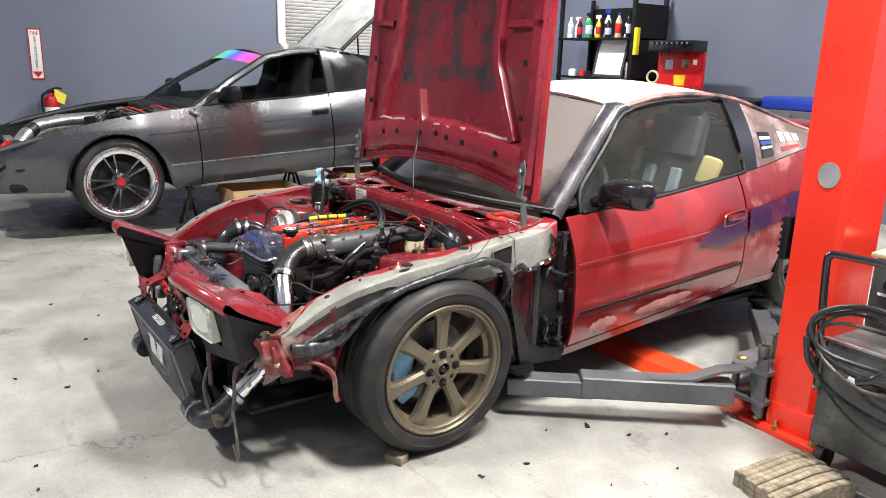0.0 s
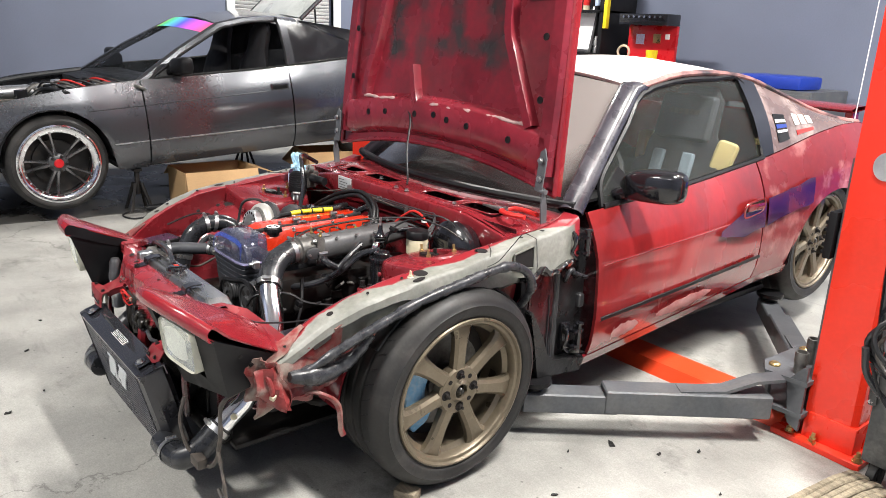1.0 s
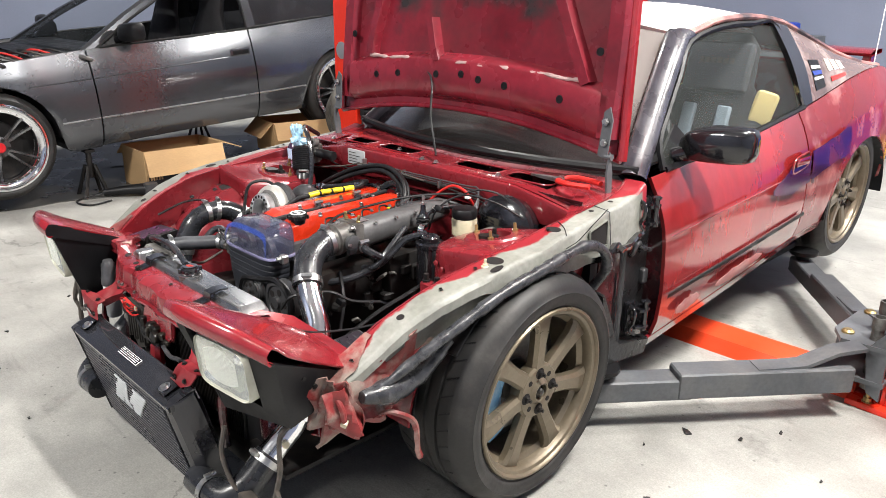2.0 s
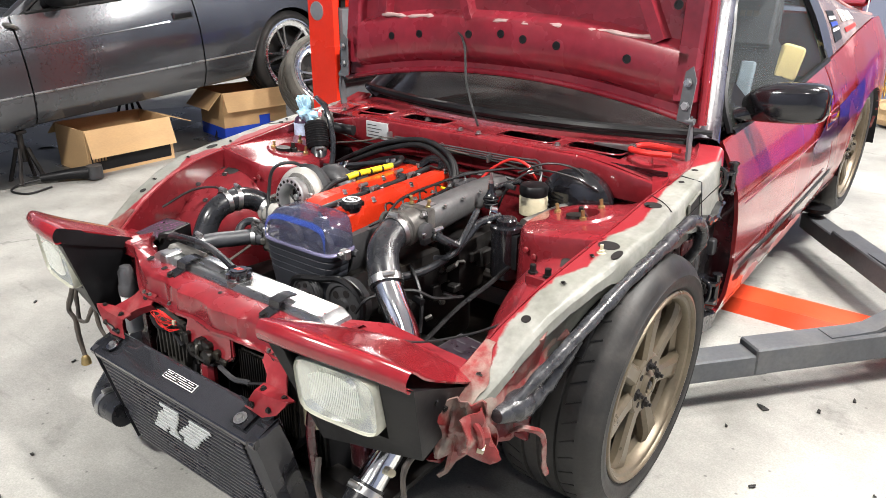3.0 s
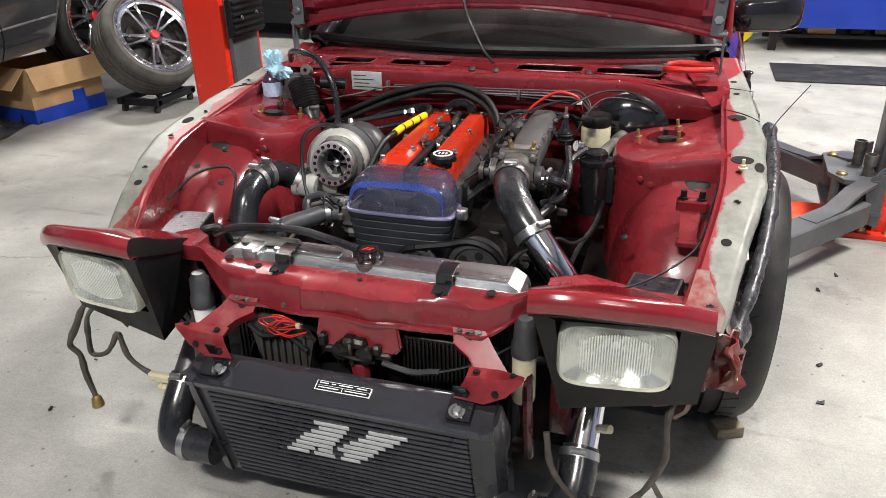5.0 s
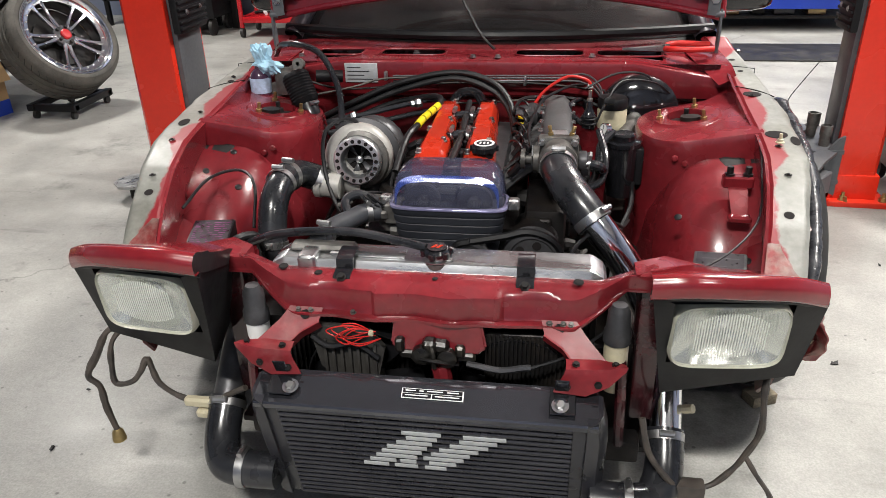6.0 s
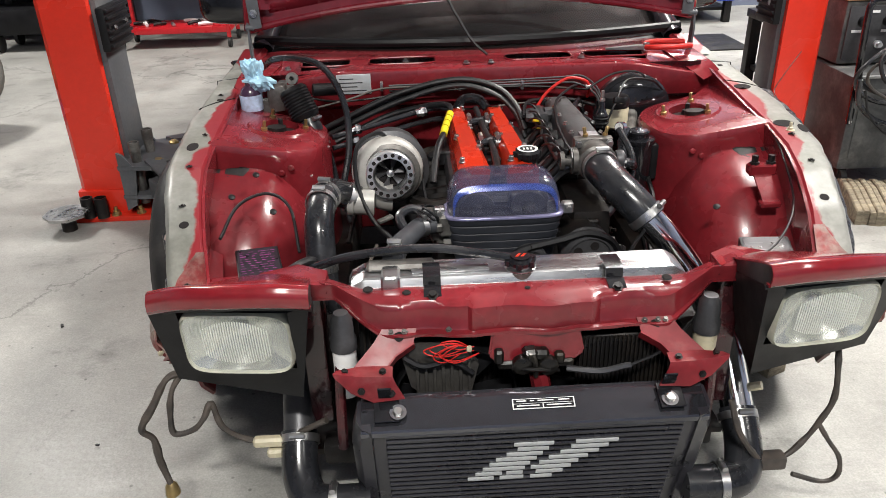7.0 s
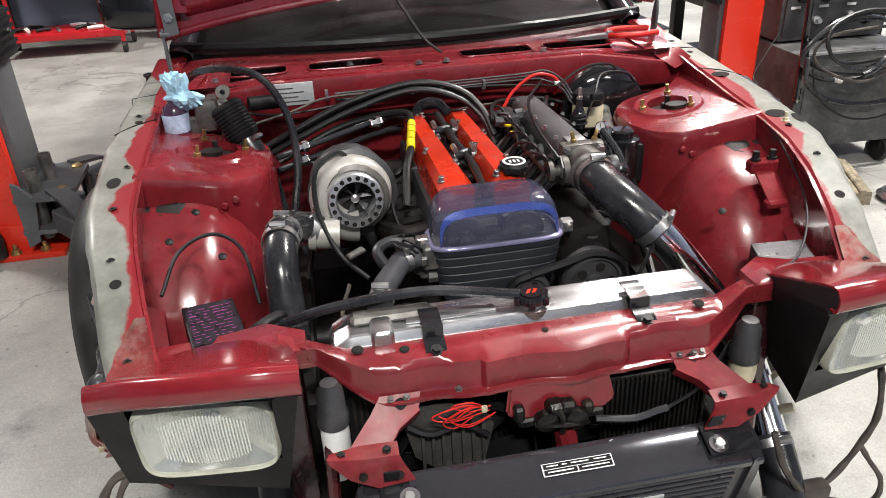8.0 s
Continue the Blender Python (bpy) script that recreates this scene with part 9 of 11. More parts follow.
for k in range(7):
    part("slat", boxed((-0.205 + k * 0.016, -0.650, 0.345 + 0.006 * (k % 2)), (-0.199 + k * 0.016, -0.640, 0.43 - 0.006 * (k % 3)), 0.002), "dusty", fan_cover)
part("fan_lead", tubed([(-0.225, -0.648, 0.44), (-0.19, -0.656, 0.425), (-0.14, -0.652, 0.43), (-0.10, -0.650, 0.40)], 0.006, seg=6), "wire", fan_cover)
bm = bmesh.new()
for k in range(22):
    box(bm, (0.10 + k * 0.008, -0.640, 0.30), (0.1025 + k * 0.008, -0.632, 0.455))
box(bm, (0.098, -0.632, 0.30), (0.28, -0.622, 0.458), 0.002)
tagged(part("condenser", bm, "iron", car, "dark condenser with fine upright fins"), kind="stuff")
part("lower_beam", boxed((-0.40, -0.60, 0.15), (0.40, -0.55, 0.20), 0.01), "iron", car)

# thin lines, wires and plugs round the engine
WIRES = [
    ("iron", 0.003, [(-0.56, 0.26, 0.715), (-0.40, 0.268, 0.668), (-0.15, 0.272, 0.685), (0.12, 0.272, 0.69), (0.34, 0.268, 0.672)]),
    ("greywire", 0.003, [(-0.52, 0.20, 0.655), (-0.36, 0.24, 0.68), (-0.27, 0.262, 0.70), (-0.12, 0.268, 0.70), (0.05, 0.266, 0.695)]),
    ("wire", 0.005, [(0.10, 0.10, 0.655), (0.115, 0.16, 0.672), (0.16, 0.21, 0.668), (0.26, 0.24, 0.655), (0.36, 0.255, 0.62)]),
    ("wire", 0.004, [(0.12, -0.05, 0.64), (0.135, 0.03, 0.655), (0.13, 0.10, 0.66), (0.15, 0.18, 0.65)]),
    ("wire", 0.004, [(0.10, -0.22, 0.62), (0.14, -0.19, 0.645), (0.16, -0.16, 0.66), (0.168, -0.10, 0.655)]),
    ("wire", 0.003, [(0.30, 0.05, 0.63), (0.33, 0.06, 0.70), (0.37, 0.12, 0.735), (0.45, 0.17, 0.72), (0.50, 0.22, 0.68)]),
    ("wire", 0.003, [(0.28, 0.18, 0.70), (0.36, 0.20, 0.735), (0.44, 0.22, 0.725), (0.47, 0.24, 0.66)]),
    ("wire", 0.004, [(-0.13, -0.26, 0.57), (-0.16, -0.22, 0.55), (-0.17, -0.12, 0.575), (-0.15, 0.0, 0.60)]),
    ("wire", 0.006, [(-0.36, 0.15, 0.60), (-0.30, 0.12, 0.57), (-0.33, 0.02, 0.50), (-0.36, -0.12, 0.42)]),
    ("greywire", 0.004, [(-0.28, -0.30, 0.50), (-0.30, -0.36, 0.47), (-0.27, -0.42, 0.49), (-0.20, -0.44, 0.46)]),
    ("wire", 0.004, [(0.24, -0.42, 0.50), (0.27, -0.40, 0.54), (0.33, -0.33, 0.55), (0.36, -0.28, 0.52), (0.38, -0.20, 0.50)]),
    ("wire", 0.005, [(0.20, -0.20, 0.55), (0.26, -0.24, 0.545), (0.31, -0.27, 0.50), (0.33, -0.30, 0.43)]),
    ("wire", 0.006, [(0.40, -0.02, 0.53), (0.39, -0.12, 0.50), (0.36, -0.2, 0.46), (0.34, -0.32, 0.40)]),
    ("greywire", 0.003, [(-0.20, 0.27, 0.64), (-0.02, 0.268, 0.632), (0.15, 0.266, 0.645), (0.30, 0.265, 0.63)]),
]
for skin, r, line in WIRES:
    part("wire", tubed(line, r, seg=6), skin, car)
for x, y, z in ((0.135, 0.11, 0.655), (0.165, 0.205, 0.662), (0.15, -0.18, 0.655), (-0.145, -0.02, 0.60), (0.335, 0.06, 0.70), (0.31, -0.28, 0.50)):
    part("plug", boxed((-0.008, -0.013, -0.007), (0.008, 0.013, 0.007), 0.002, pose(x, y, z, 10, 20, 300 * x)), "black", car)
for x, z in ((-0.27, 0.705), (-0.06, 0.70), (0.12, 0.695)):
    part("line_clip", boxed((x - 0.004, 0.262, z - 0.012), (x + 0.004, 0.282, z + 0.012), 0.002), "steel", car)
rnd = random.Random(77)
for n in range(46):
    # oily studs, nuts and brackets on the dark flanks of the block
    side = rnd.choice((-1, 1))
    x, y, z = side * rnd.uniform(0.145, 0.29), rnd.uniform(-0.36, 0.2), rnd.uniform(0.40, 0.54)
    bm = bmesh.new()
    if n % 2:
        lathe(bm, [(0.009, 0), (0.009, 0.008), (0.005, 0.009), (0.005, 0.02), (0, 0.02)], (x, y, z), (rnd.uniform(-1, 1), rnd.uniform(-1, 0), rnd.uniform(0.2, 1)), 6)
    else:
        box(bm, (-0.018, -0.010, -0.004), (0.018, 0.010, 0.004), 0.002, pose(x, y, z, rnd.uniform(-40, 40), rnd.uniform(-40, 40), rnd.uniform(0, 180)))
    part("oily_bracket" if n % 2 == 0 else "nut", bm, ("steel", "iron", "cast", "grease")[n % 4], car)

# pliers and bottle left on the car (things of their own)
pl = thing("pliers", (0.56, 0.40, 0.748), "long-nosed pliers with red dipped grips on the cowl", "pliers")
for dy, bend in ((-0.008, -0.040), (0.008, 0.042)):
    grip = tubed([(0.500, 0.405 + dy, 0.758), (0.512, 0.404 + bend * 0.75, 0.762), (0.540, 0.402 + bend * 1.0, 0.764), (0.575, 0.400 + bend * 1.0, 0.764), (0.625, 0.402 + bend * 0.7, 0.764)], 0.0078)
    part("handle", grip, "redwire", pl, "red dipped grip")
    jaw = bmesh.new()
    sheet(jaw, [[(0.505, 0.405 + dy * 1.6, 0.752), (0.505, 0.405, 0.752), (0.505, 0.405, 0.764), (0.505, 0.405 + dy * 1.6, 0.764)], [(0.455, 0.407 + dy * 1.3, 0.752), (0.455, 0.407, 0.752), (0.455, 0.407, 0.762), (0.455, 0.407 + dy * 1.3, 0.762)], [(0.385, 0.410 + dy * 0.5, 0.752), (0.385, 0.410, 0.752), (0.385, 0.410, 0.757), (0.385, 0.410 + dy * 0.5, 0.757)]], closed=True)
    jaw.verts.ensure_lookup_table()
    jaw.faces.new(jaw.verts[:4]), jaw.faces.new(jaw.verts[-4:])
    part("jaw", jaw, "steel", pl, "dull steel jaw")
part("pivot", rod(bmesh.new(), (0.503, 0.405, 0.750), (0.503, 0.405, 0.769), 0.010, seg=14), "steel", pl)
bt = thing("fluid_bottle", (-0.615, 0.205, 0.60), "dark fluid bottle with a blue label, topped by a towel", "bottle")
lathe(bm := bmesh.new(), [(0, 0), (0.026, 0), (0.029, 0.006), (0.029, 0.105), (0.024, 0.122), (0.012, 0.132), (0.012, 0.14), (0, 0.14)], (-0.617, 0.212, 0.605), (0, 0, 1), 22)
part("bottle_body", bm, "bottle_dark", bt)
lathe(bm := bmesh.new(), [(0.0293, 0.066), (0.0300, 0.068), (0.0300, 0.106), (0.0293, 0.108)], (-0.617, 0.212, 0.605), (0, 0, 1), 22, cap=False)
part("label", bm, "label_blue", bt, "pale blue printed label")
rag_bm = bmesh.new()
bmesh.ops.create_icosphere(rag_bm, subdivisions=4, radius=1.0)
for v in rag_bm.verts:
    c = v.co.copy()
    r = 1 + 0.45 * noise.noise(c * 1.6 + Vector((3, 1, 2))) + 0.28 * noise.noise(c * 4.2) + 0.14 * noise.noise(c * 9)
    pinch = 0.55 + 0.45 * abs(c.z) if c.z > -0.2 else 1.1
    v.co = Vector((c.x * 0.036 * r * pinch + 0.018 * max(0, -c.z) - 0.008 * c.z, c.y * 0.030 * r * pinch, c.z * 0.047 * r)) + Vector((-0.602, 0.215, 0.762))
solo("shop_towel", rag_bm, "rag", "crumpled light blue paper shop towel on the bottle", "towel", smooth=25)


# ---- two-post lift ----
def lift_post(sx):
    post = thing("lift_post", (sx * 1.44, 1.22, 0), "tall red two-post lift column with grey swing arms", "car lift", "lift posts")
    X = lambda x: sx * x
    def bx(x0, x1, y0, y1, z0, z1, bevel=0.004):
        return boxed((min(X(x0), X(x1)), y0, z0), (max(X(x0), X(x1)), y1, z1), bevel)
    part("base_plate", bx(1.235, 1.59, 1.03, 1.44, 0.0, 0.022), "lift_red", post, "red base plate bolted to the floor")
    # channel open towards the car
    bm = bmesh.new()
    prof = [(1.345, 1.08), (1.515, 1.08), (1.535, 1.10), (1.535, 1.35), (1.515, 1.37), (1.345, 1.37), (1.345, 1.335), (1.36, 1.335), (1.36, 1.355), (1.515, 1.355), (1.52, 1.345), (1.52, 1.105), (1.515, 1.095), (1.36, 1.095), (1.36, 1.115), (1.345, 1.115)]
    rows = [[(X(x), y, z) for x, y in prof] for z in (0.022, 1.0, 2.2, 3.7)]
    sheet(bm, rows, closed=True)
    bm.verts.ensure_lookup_table()
    bm.faces.new(bm.verts[-16:])
    part("column", bm, "lift_red", post, "glossy red folded-steel column", 20)
    lathe(bm := bmesh.new(), [(0.044, 0), (0.044, 0.003), (0, 0.004)], (X(1.453), 1.08, 0.989), (0, -1, 0), 28)
    part("plug_cap", bm, "alu", post, "round grey plug")
    for x, y in ((1.305, 1.06), (1.40, 1.05), (1.57, 1.06), (1.57, 1.41), (1.30, 1.42)):
        lathe(bm := bmesh.new(), [(0.020, 0), (0.020, 0.004), (0.015, 0.004), (0.015, 0.018), (0.008, 0.018), (0.008, 0.034), (0, 0.034)], (X(x), y, 0.022), (0, 0, 1), 8)
        part("anchor_bolt", bm, "brass", post)
    part("foot_gusset", boxed((min(X(1.36), X(1.543)), 1.074, 0.022), (max(X(1.36), X(1.543)), 1.376, 0.12), 0.004), "lift_red", post)
    car_ = part("carriage", bx(1.325, 1.43, 1.12, 1.33, 0.08, 1.0, 0.006), "lift_grey", post, "grey sliding carriage")
    bumper = part("door_bumper", bx(1.290, 1.322, 1.085, 1.335, 0.66, 0.82, 0.008), "black", car_, "ribbed black rubber bumper")
    for k in range(6):
        z = 0.675 + k * 0.025
        part("bumper_rib", bx(1.281, 1.291, 1.09, 1.33, z, z + 0.012, 0.003), "black", bumper)
    for y, z in ((1.15, 0.74), (1.27, 0.745)):
        bolt(car_, (X(1.282), y, z), (-sx, 0, 0), 0.008, 0.006)
    part("lock_rack", bx(1.40, 1.415, 1.19, 1.22, 0.9, 3.2, 0.002), "iron", car_)
    for k in range(16):
        part("rack_tooth", bx(1.385, 1.40, 1.19, 1.22, 0.95 + k * 0.09, 0.99 + k * 0.09, 0.002), "iron", car_)
    if sx > 0:
        # this column stands a little slimmer and further in than its twin
        for ob in [o for o in bpy.data.objects if o.type == "MESH" and o.parent and (o.parent is post or o.parent.parent is post)]:
            for v in ob.data.vertices:
                v.co.x, v.co.y = -0.153 + (v.co.x + 0.095) * 0.88, -0.062 + (v.co.y + 0.14) * (0.62 if v.co.x < -0.03 else 1.0)
    # arm yoke plates, webs and pins
    for z in (0.115, 0.235):
        pts = [(X(1.345), 1.02, z), (X(1.345), 1.34, z), (X(1.25), 1.37, z), (X(1.165), 1.32, z), (X(1.155), 1.09, z), (X(1.20), 1.01, z)]
        part("yoke_plate", slab(bmesh.new(), pts if sx > 0 else pts[::-1], 0.016), "lift_grey", post)
    for y in (1.035, 1.345):
        pts = [(X(1.34), y, 0.05), (X(1.30), y, 0.07), (X(1.275), y, 0.22), (X(1.32), y, 0.28), (X(1.34), y, 0.29)]
        part("yoke_web", slab(bmesh.new(), pts if sx > 0 else pts[::-1], 0.014), "lift_grey", post)
    for x, y, top in ((1.268, 1.20, 0.33), (1.285, 1.08, 0.315)):
        lathe(bm := bmesh.new(), [(0.019, 0), (0.019, top - 0.10), (0.022, top - 0.10), (0.022, top - 0.06), (0.017, top - 0.06), (0.017, top - 0.10)], (X(x), y, 0.06), (0, 0, 1), 16)
        part("pivot_pin", bm, "cast", post, "greasy steel pivot tube")
    for ysg, yp in ((-1, 1.075), (1, 1.30)):
        lathe(bm := bmesh.new(), [(0.02, 0), (0.02, 0.006), (0.012, 0.012), (0, 0.012)], (X(1.20), yp, 0.235), (0, 0, 1), 14)
        part("lock_stud", bm, "brass", post)
        part("arm_link", tubed([(X(1.185), yp, 0.10), (X(1.185), yp, 0.23)], 0.016, seg=8, curved=False), "lift_grey", post)
        # swing arm: outer box, inner slider, bent strap, pad
        p0 = Vector((X(1.20), yp - 0.03 if ysg < 0 else yp + 0.06, 0.135))
        p1 = Vector((X(0.84), 0.60 if ysg < 0 else 1.82, 0.135))
        d = (p1 - p0).normalized()
        side = Vector((-d.y, d.x, 0))
        def bar(a, b, half, z0, z1):
            out = [a - side * half, b - side * half, b + side * half, a + side * half]
            bm = bmesh.new()
            rows = [[Vector((p.x, p.y, z)) for p in out] for z in (z0, z1)]
            sheet(bm, rows, closed=True)
            bm.verts.ensure_lookup_table()
            bm.faces.new(bm.verts[:4]), bm.faces.new(bm.verts[4:])
            bmesh.ops.bevel(bm, geom=list(bm.edges), offset=0.005, segments=1, affect="EDGES")
            return bm
        sw = part("swing_arm", bar(p0, p1, 0.046, 0.10, 0.185), "lift_grey", post, "grey box-section swing arm")
        part("arm_slider", bar(p1 - d * 0.05, p1 + d * 0.28, 0.042, 0.095, 0.165), "lift_grey", sw)
        strap_w = 0.032
        rows = []
        for f, z in ((0.55, 0.188), (0.40, 0.190), (0.28, 0.195), (0.10, 0.236), (-0.06, 0.247)):
            c = p0.lerp(p1, f)
            rows.append([(c.x - side.x * strap_w, c.y - side.y * strap_w, z), (c.x + side.x * strap_w, c.y + side.y * strap_w, z)])
        part("arm_strap", sheet(bmesh.new(), rows, 0.012), "lift_grey", sw, "bent grey steel strap")
        e = p1 + d * 0.24
        lathe(bm := bmesh.new(), [(0.03, 0), (0.03, 0.02), (0.055, 0.022), (0.06, 0.028), (0.06, 0.042), (0, 0.042)], (e.x, e.y, 0.165), (0, 0, 1), 16)
        part("arm_pad", bm, "black", sw, "round black rubber lifting pad")
    if sx > 0:
        for ob in post.children:
            if ob.name.split(".")[0] in ("yoke_plate", "yoke_web", "pivot_pin", "lock_stud", "arm_link"):
                for v in ob.data.vertices:
                    v.co.x, v.co.y = v.co.x - 0.05, v.co.y + 0.09
    return post


lift_post(1)
lift_post(-1)
# red cable cover across the floor between the columns
bm = bmesh.new()
rows = [[(x, y, z) for y, z in ((1.16, 0.0), (1.20, 0.045), (1.33, 0.05), (1.40, 0.0))] for x in (-1.20, -0.4, 0.4, 1.20)]
sheet(bm, rows)
bm.verts.ensure_lookup_table()
bm.faces.new(bm.verts[:4]), bm.faces.new(bm.verts[-4:])
solo("cable_cover", bm, "orange_cover", "red-orange steel cable cover across the floor", "cable cover", smooth=0)
# loose eight-sided tread-plate pad at the far column
pad = thing("lift_pad", (-1.56, 0.97, 0), "eight-sided steel tread-plate pad on the floor", "lift pad")
bm = bmesh.new()
slab(bm, [(-1.56 + 0.085 * math.cos(a), 0.97 + 0.085 * math.sin(a), 0.075) for a in (math.pi / 8 + 2 * math.pi * k / 8 for k in range(8))], 0.012)
part("plate", bm, "steel", pad)
bm = bmesh.new()
for i in range(7):
    for j in range(7):
        x, y = -1.56 + (i - 3) * 0.022, 0.97 + (j - 3) * 0.022
        if (x + 1.56) ** 2 + (y - 0.97) ** 2 < 0.0058:
            box(bm, (-0.008, -0.002, 0), (0.008, 0.002, 0.002), 0, pose(x, y, 0.075, 0, 0, 45 if (i + j) % 2 else -45))
part("tread", bm, "steel", pad, smooth=0)
part("stem", rod(bmesh.new(), (-1.56, 0.97, 0), (-1.56, 0.97, 0.065), 0.028, seg=16), "iron", pad)
for k, (x, y) in enumerate(((-1.445, 1.03), (-1.50, 1.035))):
    solo("stack_adapter", lathe(bmesh.new(), [(0.02, 0), (0.024, 0.002), (0.024, 0.085), (0.019, 0.085), (0.019, 0.02), (0, 0.02)], (x, y, 0.022), (0, 0, 1), 16), "iron", "dark steel stacking adapter for the lift pad", "adapter", "stack adapters")

# ---- grey coupe, parallel to the red one ----
gcar = thing("grey_coupe", (0, 1.2, 0), "graphite grey coupe without hood, hatch open, on stands", "car")
for sign in (1, -1):
    low = lambda y: 0.215 if y > 0.45 else 0.23
    door = part("door", side_panel(0.60, 1.715, sign, 14, low), "grey_paint", gcar, "graphite door with its window down")
    fen = part("front_fender", side_panel(-0.80, 0.59, sign, 26, lambda y: 0.20 if y > 0.4 else lerp(0.30, 0.22, (y + 0.8) / 1.2), (0, 0.31, 0.345, 0.345), top=lambda y: curve_at([(-0.8, 0.60), (-0.4, 0.70), (0.1, 0.775), (0.6, 0.806)], y)[0]), "grey_paint", gcar)
    qp = part("quarter_panel", side_panel(1.725, 3.36, sign, 30, low, (2.475, 0.31, 0.335, 0.335)), "grey_paint", gcar)
    for own, y0, y1 in ((fen, 0.36, 0.59), (door, 0.60, 1.715), (qp, 1.725, 2.13)):
        rows = [[(sign * (side_x(y, z) + dd), y, z) for z, dd in ((zz - 0.006, 0.0), (zz, 0.007), (zz + 0.006, 0.0))] for y, zz in ((lerp(y0, y1, k / 8), 0.392) for k in range(9))]
        part("side_line", sheet(bmesh.new(), rows), "alu", own)
    grip = part("door_handle", boxed((-0.008, -0.075, -0.026), (0.009, 0.075, 0.026), 0.008, Matrix.Translation((sign * side_x(1.62, 0.69), 1.62, 0.69))), "grey_paint", door)
    part("recess", boxed((-0.004, -0.062, -0.016), (0.011, 0.062, 0.016), 0.006, Matrix.Translation((sign * side_x(1.62, 0.69), 1.62, 0.69))), "black", grip)
    for own, y0, y1, za, zb in ((fen, 0.22, 0.585, 0.628, 0.634), (door, 0.605, 1.52, 0.634, 0.664)):
        rows = [[(sign * (side_x(y, z) + dd), y, z) for z, dd in ((zz - 0.004, 0.0), (zz, 0.0045), (zz + 0.004, 0.0))] for y, zz in ((lerp(y0, y1, k / 8), lerp(za, zb, k / 8)) for k in range(9))]
        part("upper_crease", sheet(bmesh.new(), rows), "grey_paint", own)
    mirror(door, 0.86, 0.882, 0.70, sign, "black")
    rows = []
    for p in [rail_at(s) for s in (0, 0.5, 1, 1.5, 2.0, 2.3, 3, 4, 5)]:
        rows.append([(sign * (p.x - 0.03), p.y - 0.03, p.z - 0.004), (sign * (p.x - 0.01), p.y - 0.01, p.z + 0.012), (sign * (p.x + 0.012), p.y + 0.005, p.z + 0.004), (sign * (p.x + 0.016), p.y + 0.02, p.z - 0.022), (sign * (p.x - 0.02), p.y + 0.01, p.z - 0.03)])
    part("pillar", sheet(bmesh.new(), rows, closed=True), "grey_paint", gcar)
    rows = []
    for s, yb in ((4.30, 1.715), (4.62, 1.79)):
        p = rail_at(s)
        rows.append([Vector((sign * (lerp(side_x(yb, belt_z(yb)) - 0.008, p.x + 0.006, t) + 0.02 * math.sin(math.pi * t)), lerp(yb, p.y, t), lerp(belt_z(yb), p.z, t))) for t in (k / 6 for k in range(7))])
    part("b_pillar", sheet(bmesh.new(), rows, 0.02), "grey_paint", gcar)
    part("window_trim", tubed([q + Vector((sign * 0.012, -0.004, 0)) for q in rows[0]], 0.009, seg=6, steps=2), "black", gcar)
    part("window_trim", tubed([Vector((sign * (rail_at(s_).x + 0.014), rail_at(s_).y + 0.022, rail_at(s_).z - 0.028)) for s_ in (0.1, 0.5, 1, 1.5, 2.0, 2.4, 3, 3.6, 4.3)], 0.010, seg=6, steps=3), "black", gcar)
    rows = []
    for k in range(9):
        p = rail_at(lerp(4.62, 8.2, k / 8))
        yb = lerp(1.79, 2.95, k / 8)
        rows.append([Vector((sign * (lerp(side_x(yb, belt_z(yb)) - 0.008, p.x, t) + 0.02 * math.sin(math.pi * t)), lerp(yb, p.y, t), lerp(belt_z(yb), p.z, t))) for t in (j / 6 for j in range(7))])
    part("quarter_window", sheet(bmesh.new(), rows, 0.006), "blackgloss", gcar, "black tinted quarter window")
    part("belt_trim", tubed([(sign * (side_x(y, belt_z(y)) - 0.002), y, belt_z(y) + 0.004) for y in (0.68, 0.9, 1.2, 1.5, 1.8, 2.2, 2.6, 2.95)], 0.009, seg=6, steps=2), "black", gcar)
    wheel(gcar, (sign * 0.79, 0, 0.31), sign, "multi", 0, "polished multi-spoke wheel with a red cap")
    wheel(gcar, (sign * 0.79, 2.475, 0.31), sign, "multi", 0, "polished multi-spoke wheel with a red cap")
    for yc in (0.0, 2.475):
        rows = [[(sign * x, yc + 0.35 * math.cos(a), 0.31 + 0.35 * math.sin(a)) for x in (0.40, 0.785)] for a in (math.pi * k / 14 for k in range(15))]
        part("wheel_housing", sheet(bmesh.new(), rows, 0.006), "black", gcar)
    part("bay_rail", tubed([(sign * 0.68, y, z) for y, z in ((-0.75, 0.60), (-0.4, 0.675), (0.1, 0.75), (0.58, 0.785))], 0.018, seg=8), "grey_patch", gcar)
    part("lamp_bucket", boxed((min(sign * 0.36, sign * 0.62), -0.78, 0.40), (max(sign * 0.36, sign * 0.62), -0.55, 0.58), 0.03), "black", gcar)
    part("nose_support", tubed([(sign * 0.62, -0.72, 0.50), (sign * 0.66, -0.86, 0.42), (sign * 0.55, -0.93, 0.34), (sign * 0.2, -0.96, 0.33)], 0.035, seg=8, rough=0.2), "iron", gcar)
    part("side_marker", boxed((-0.004, -0.03, -0.008), (0.006, 0.03, 0.008), 0.003, Matrix.Translation((sign * (side_x(-0.62, 0.45) + 0.004), -0.62, 0.455))), "black", gcar)
part("roof", sheet(bmesh.new(), roof_rows(2.0, 5.15, 12), 0.012), "grey_paint", gcar)
gl = part("windscreen", sheet(bmesh.new(), glass_rows(), 0.005), "window", gcar, "clear windscreen with a bright sun strip", 60)
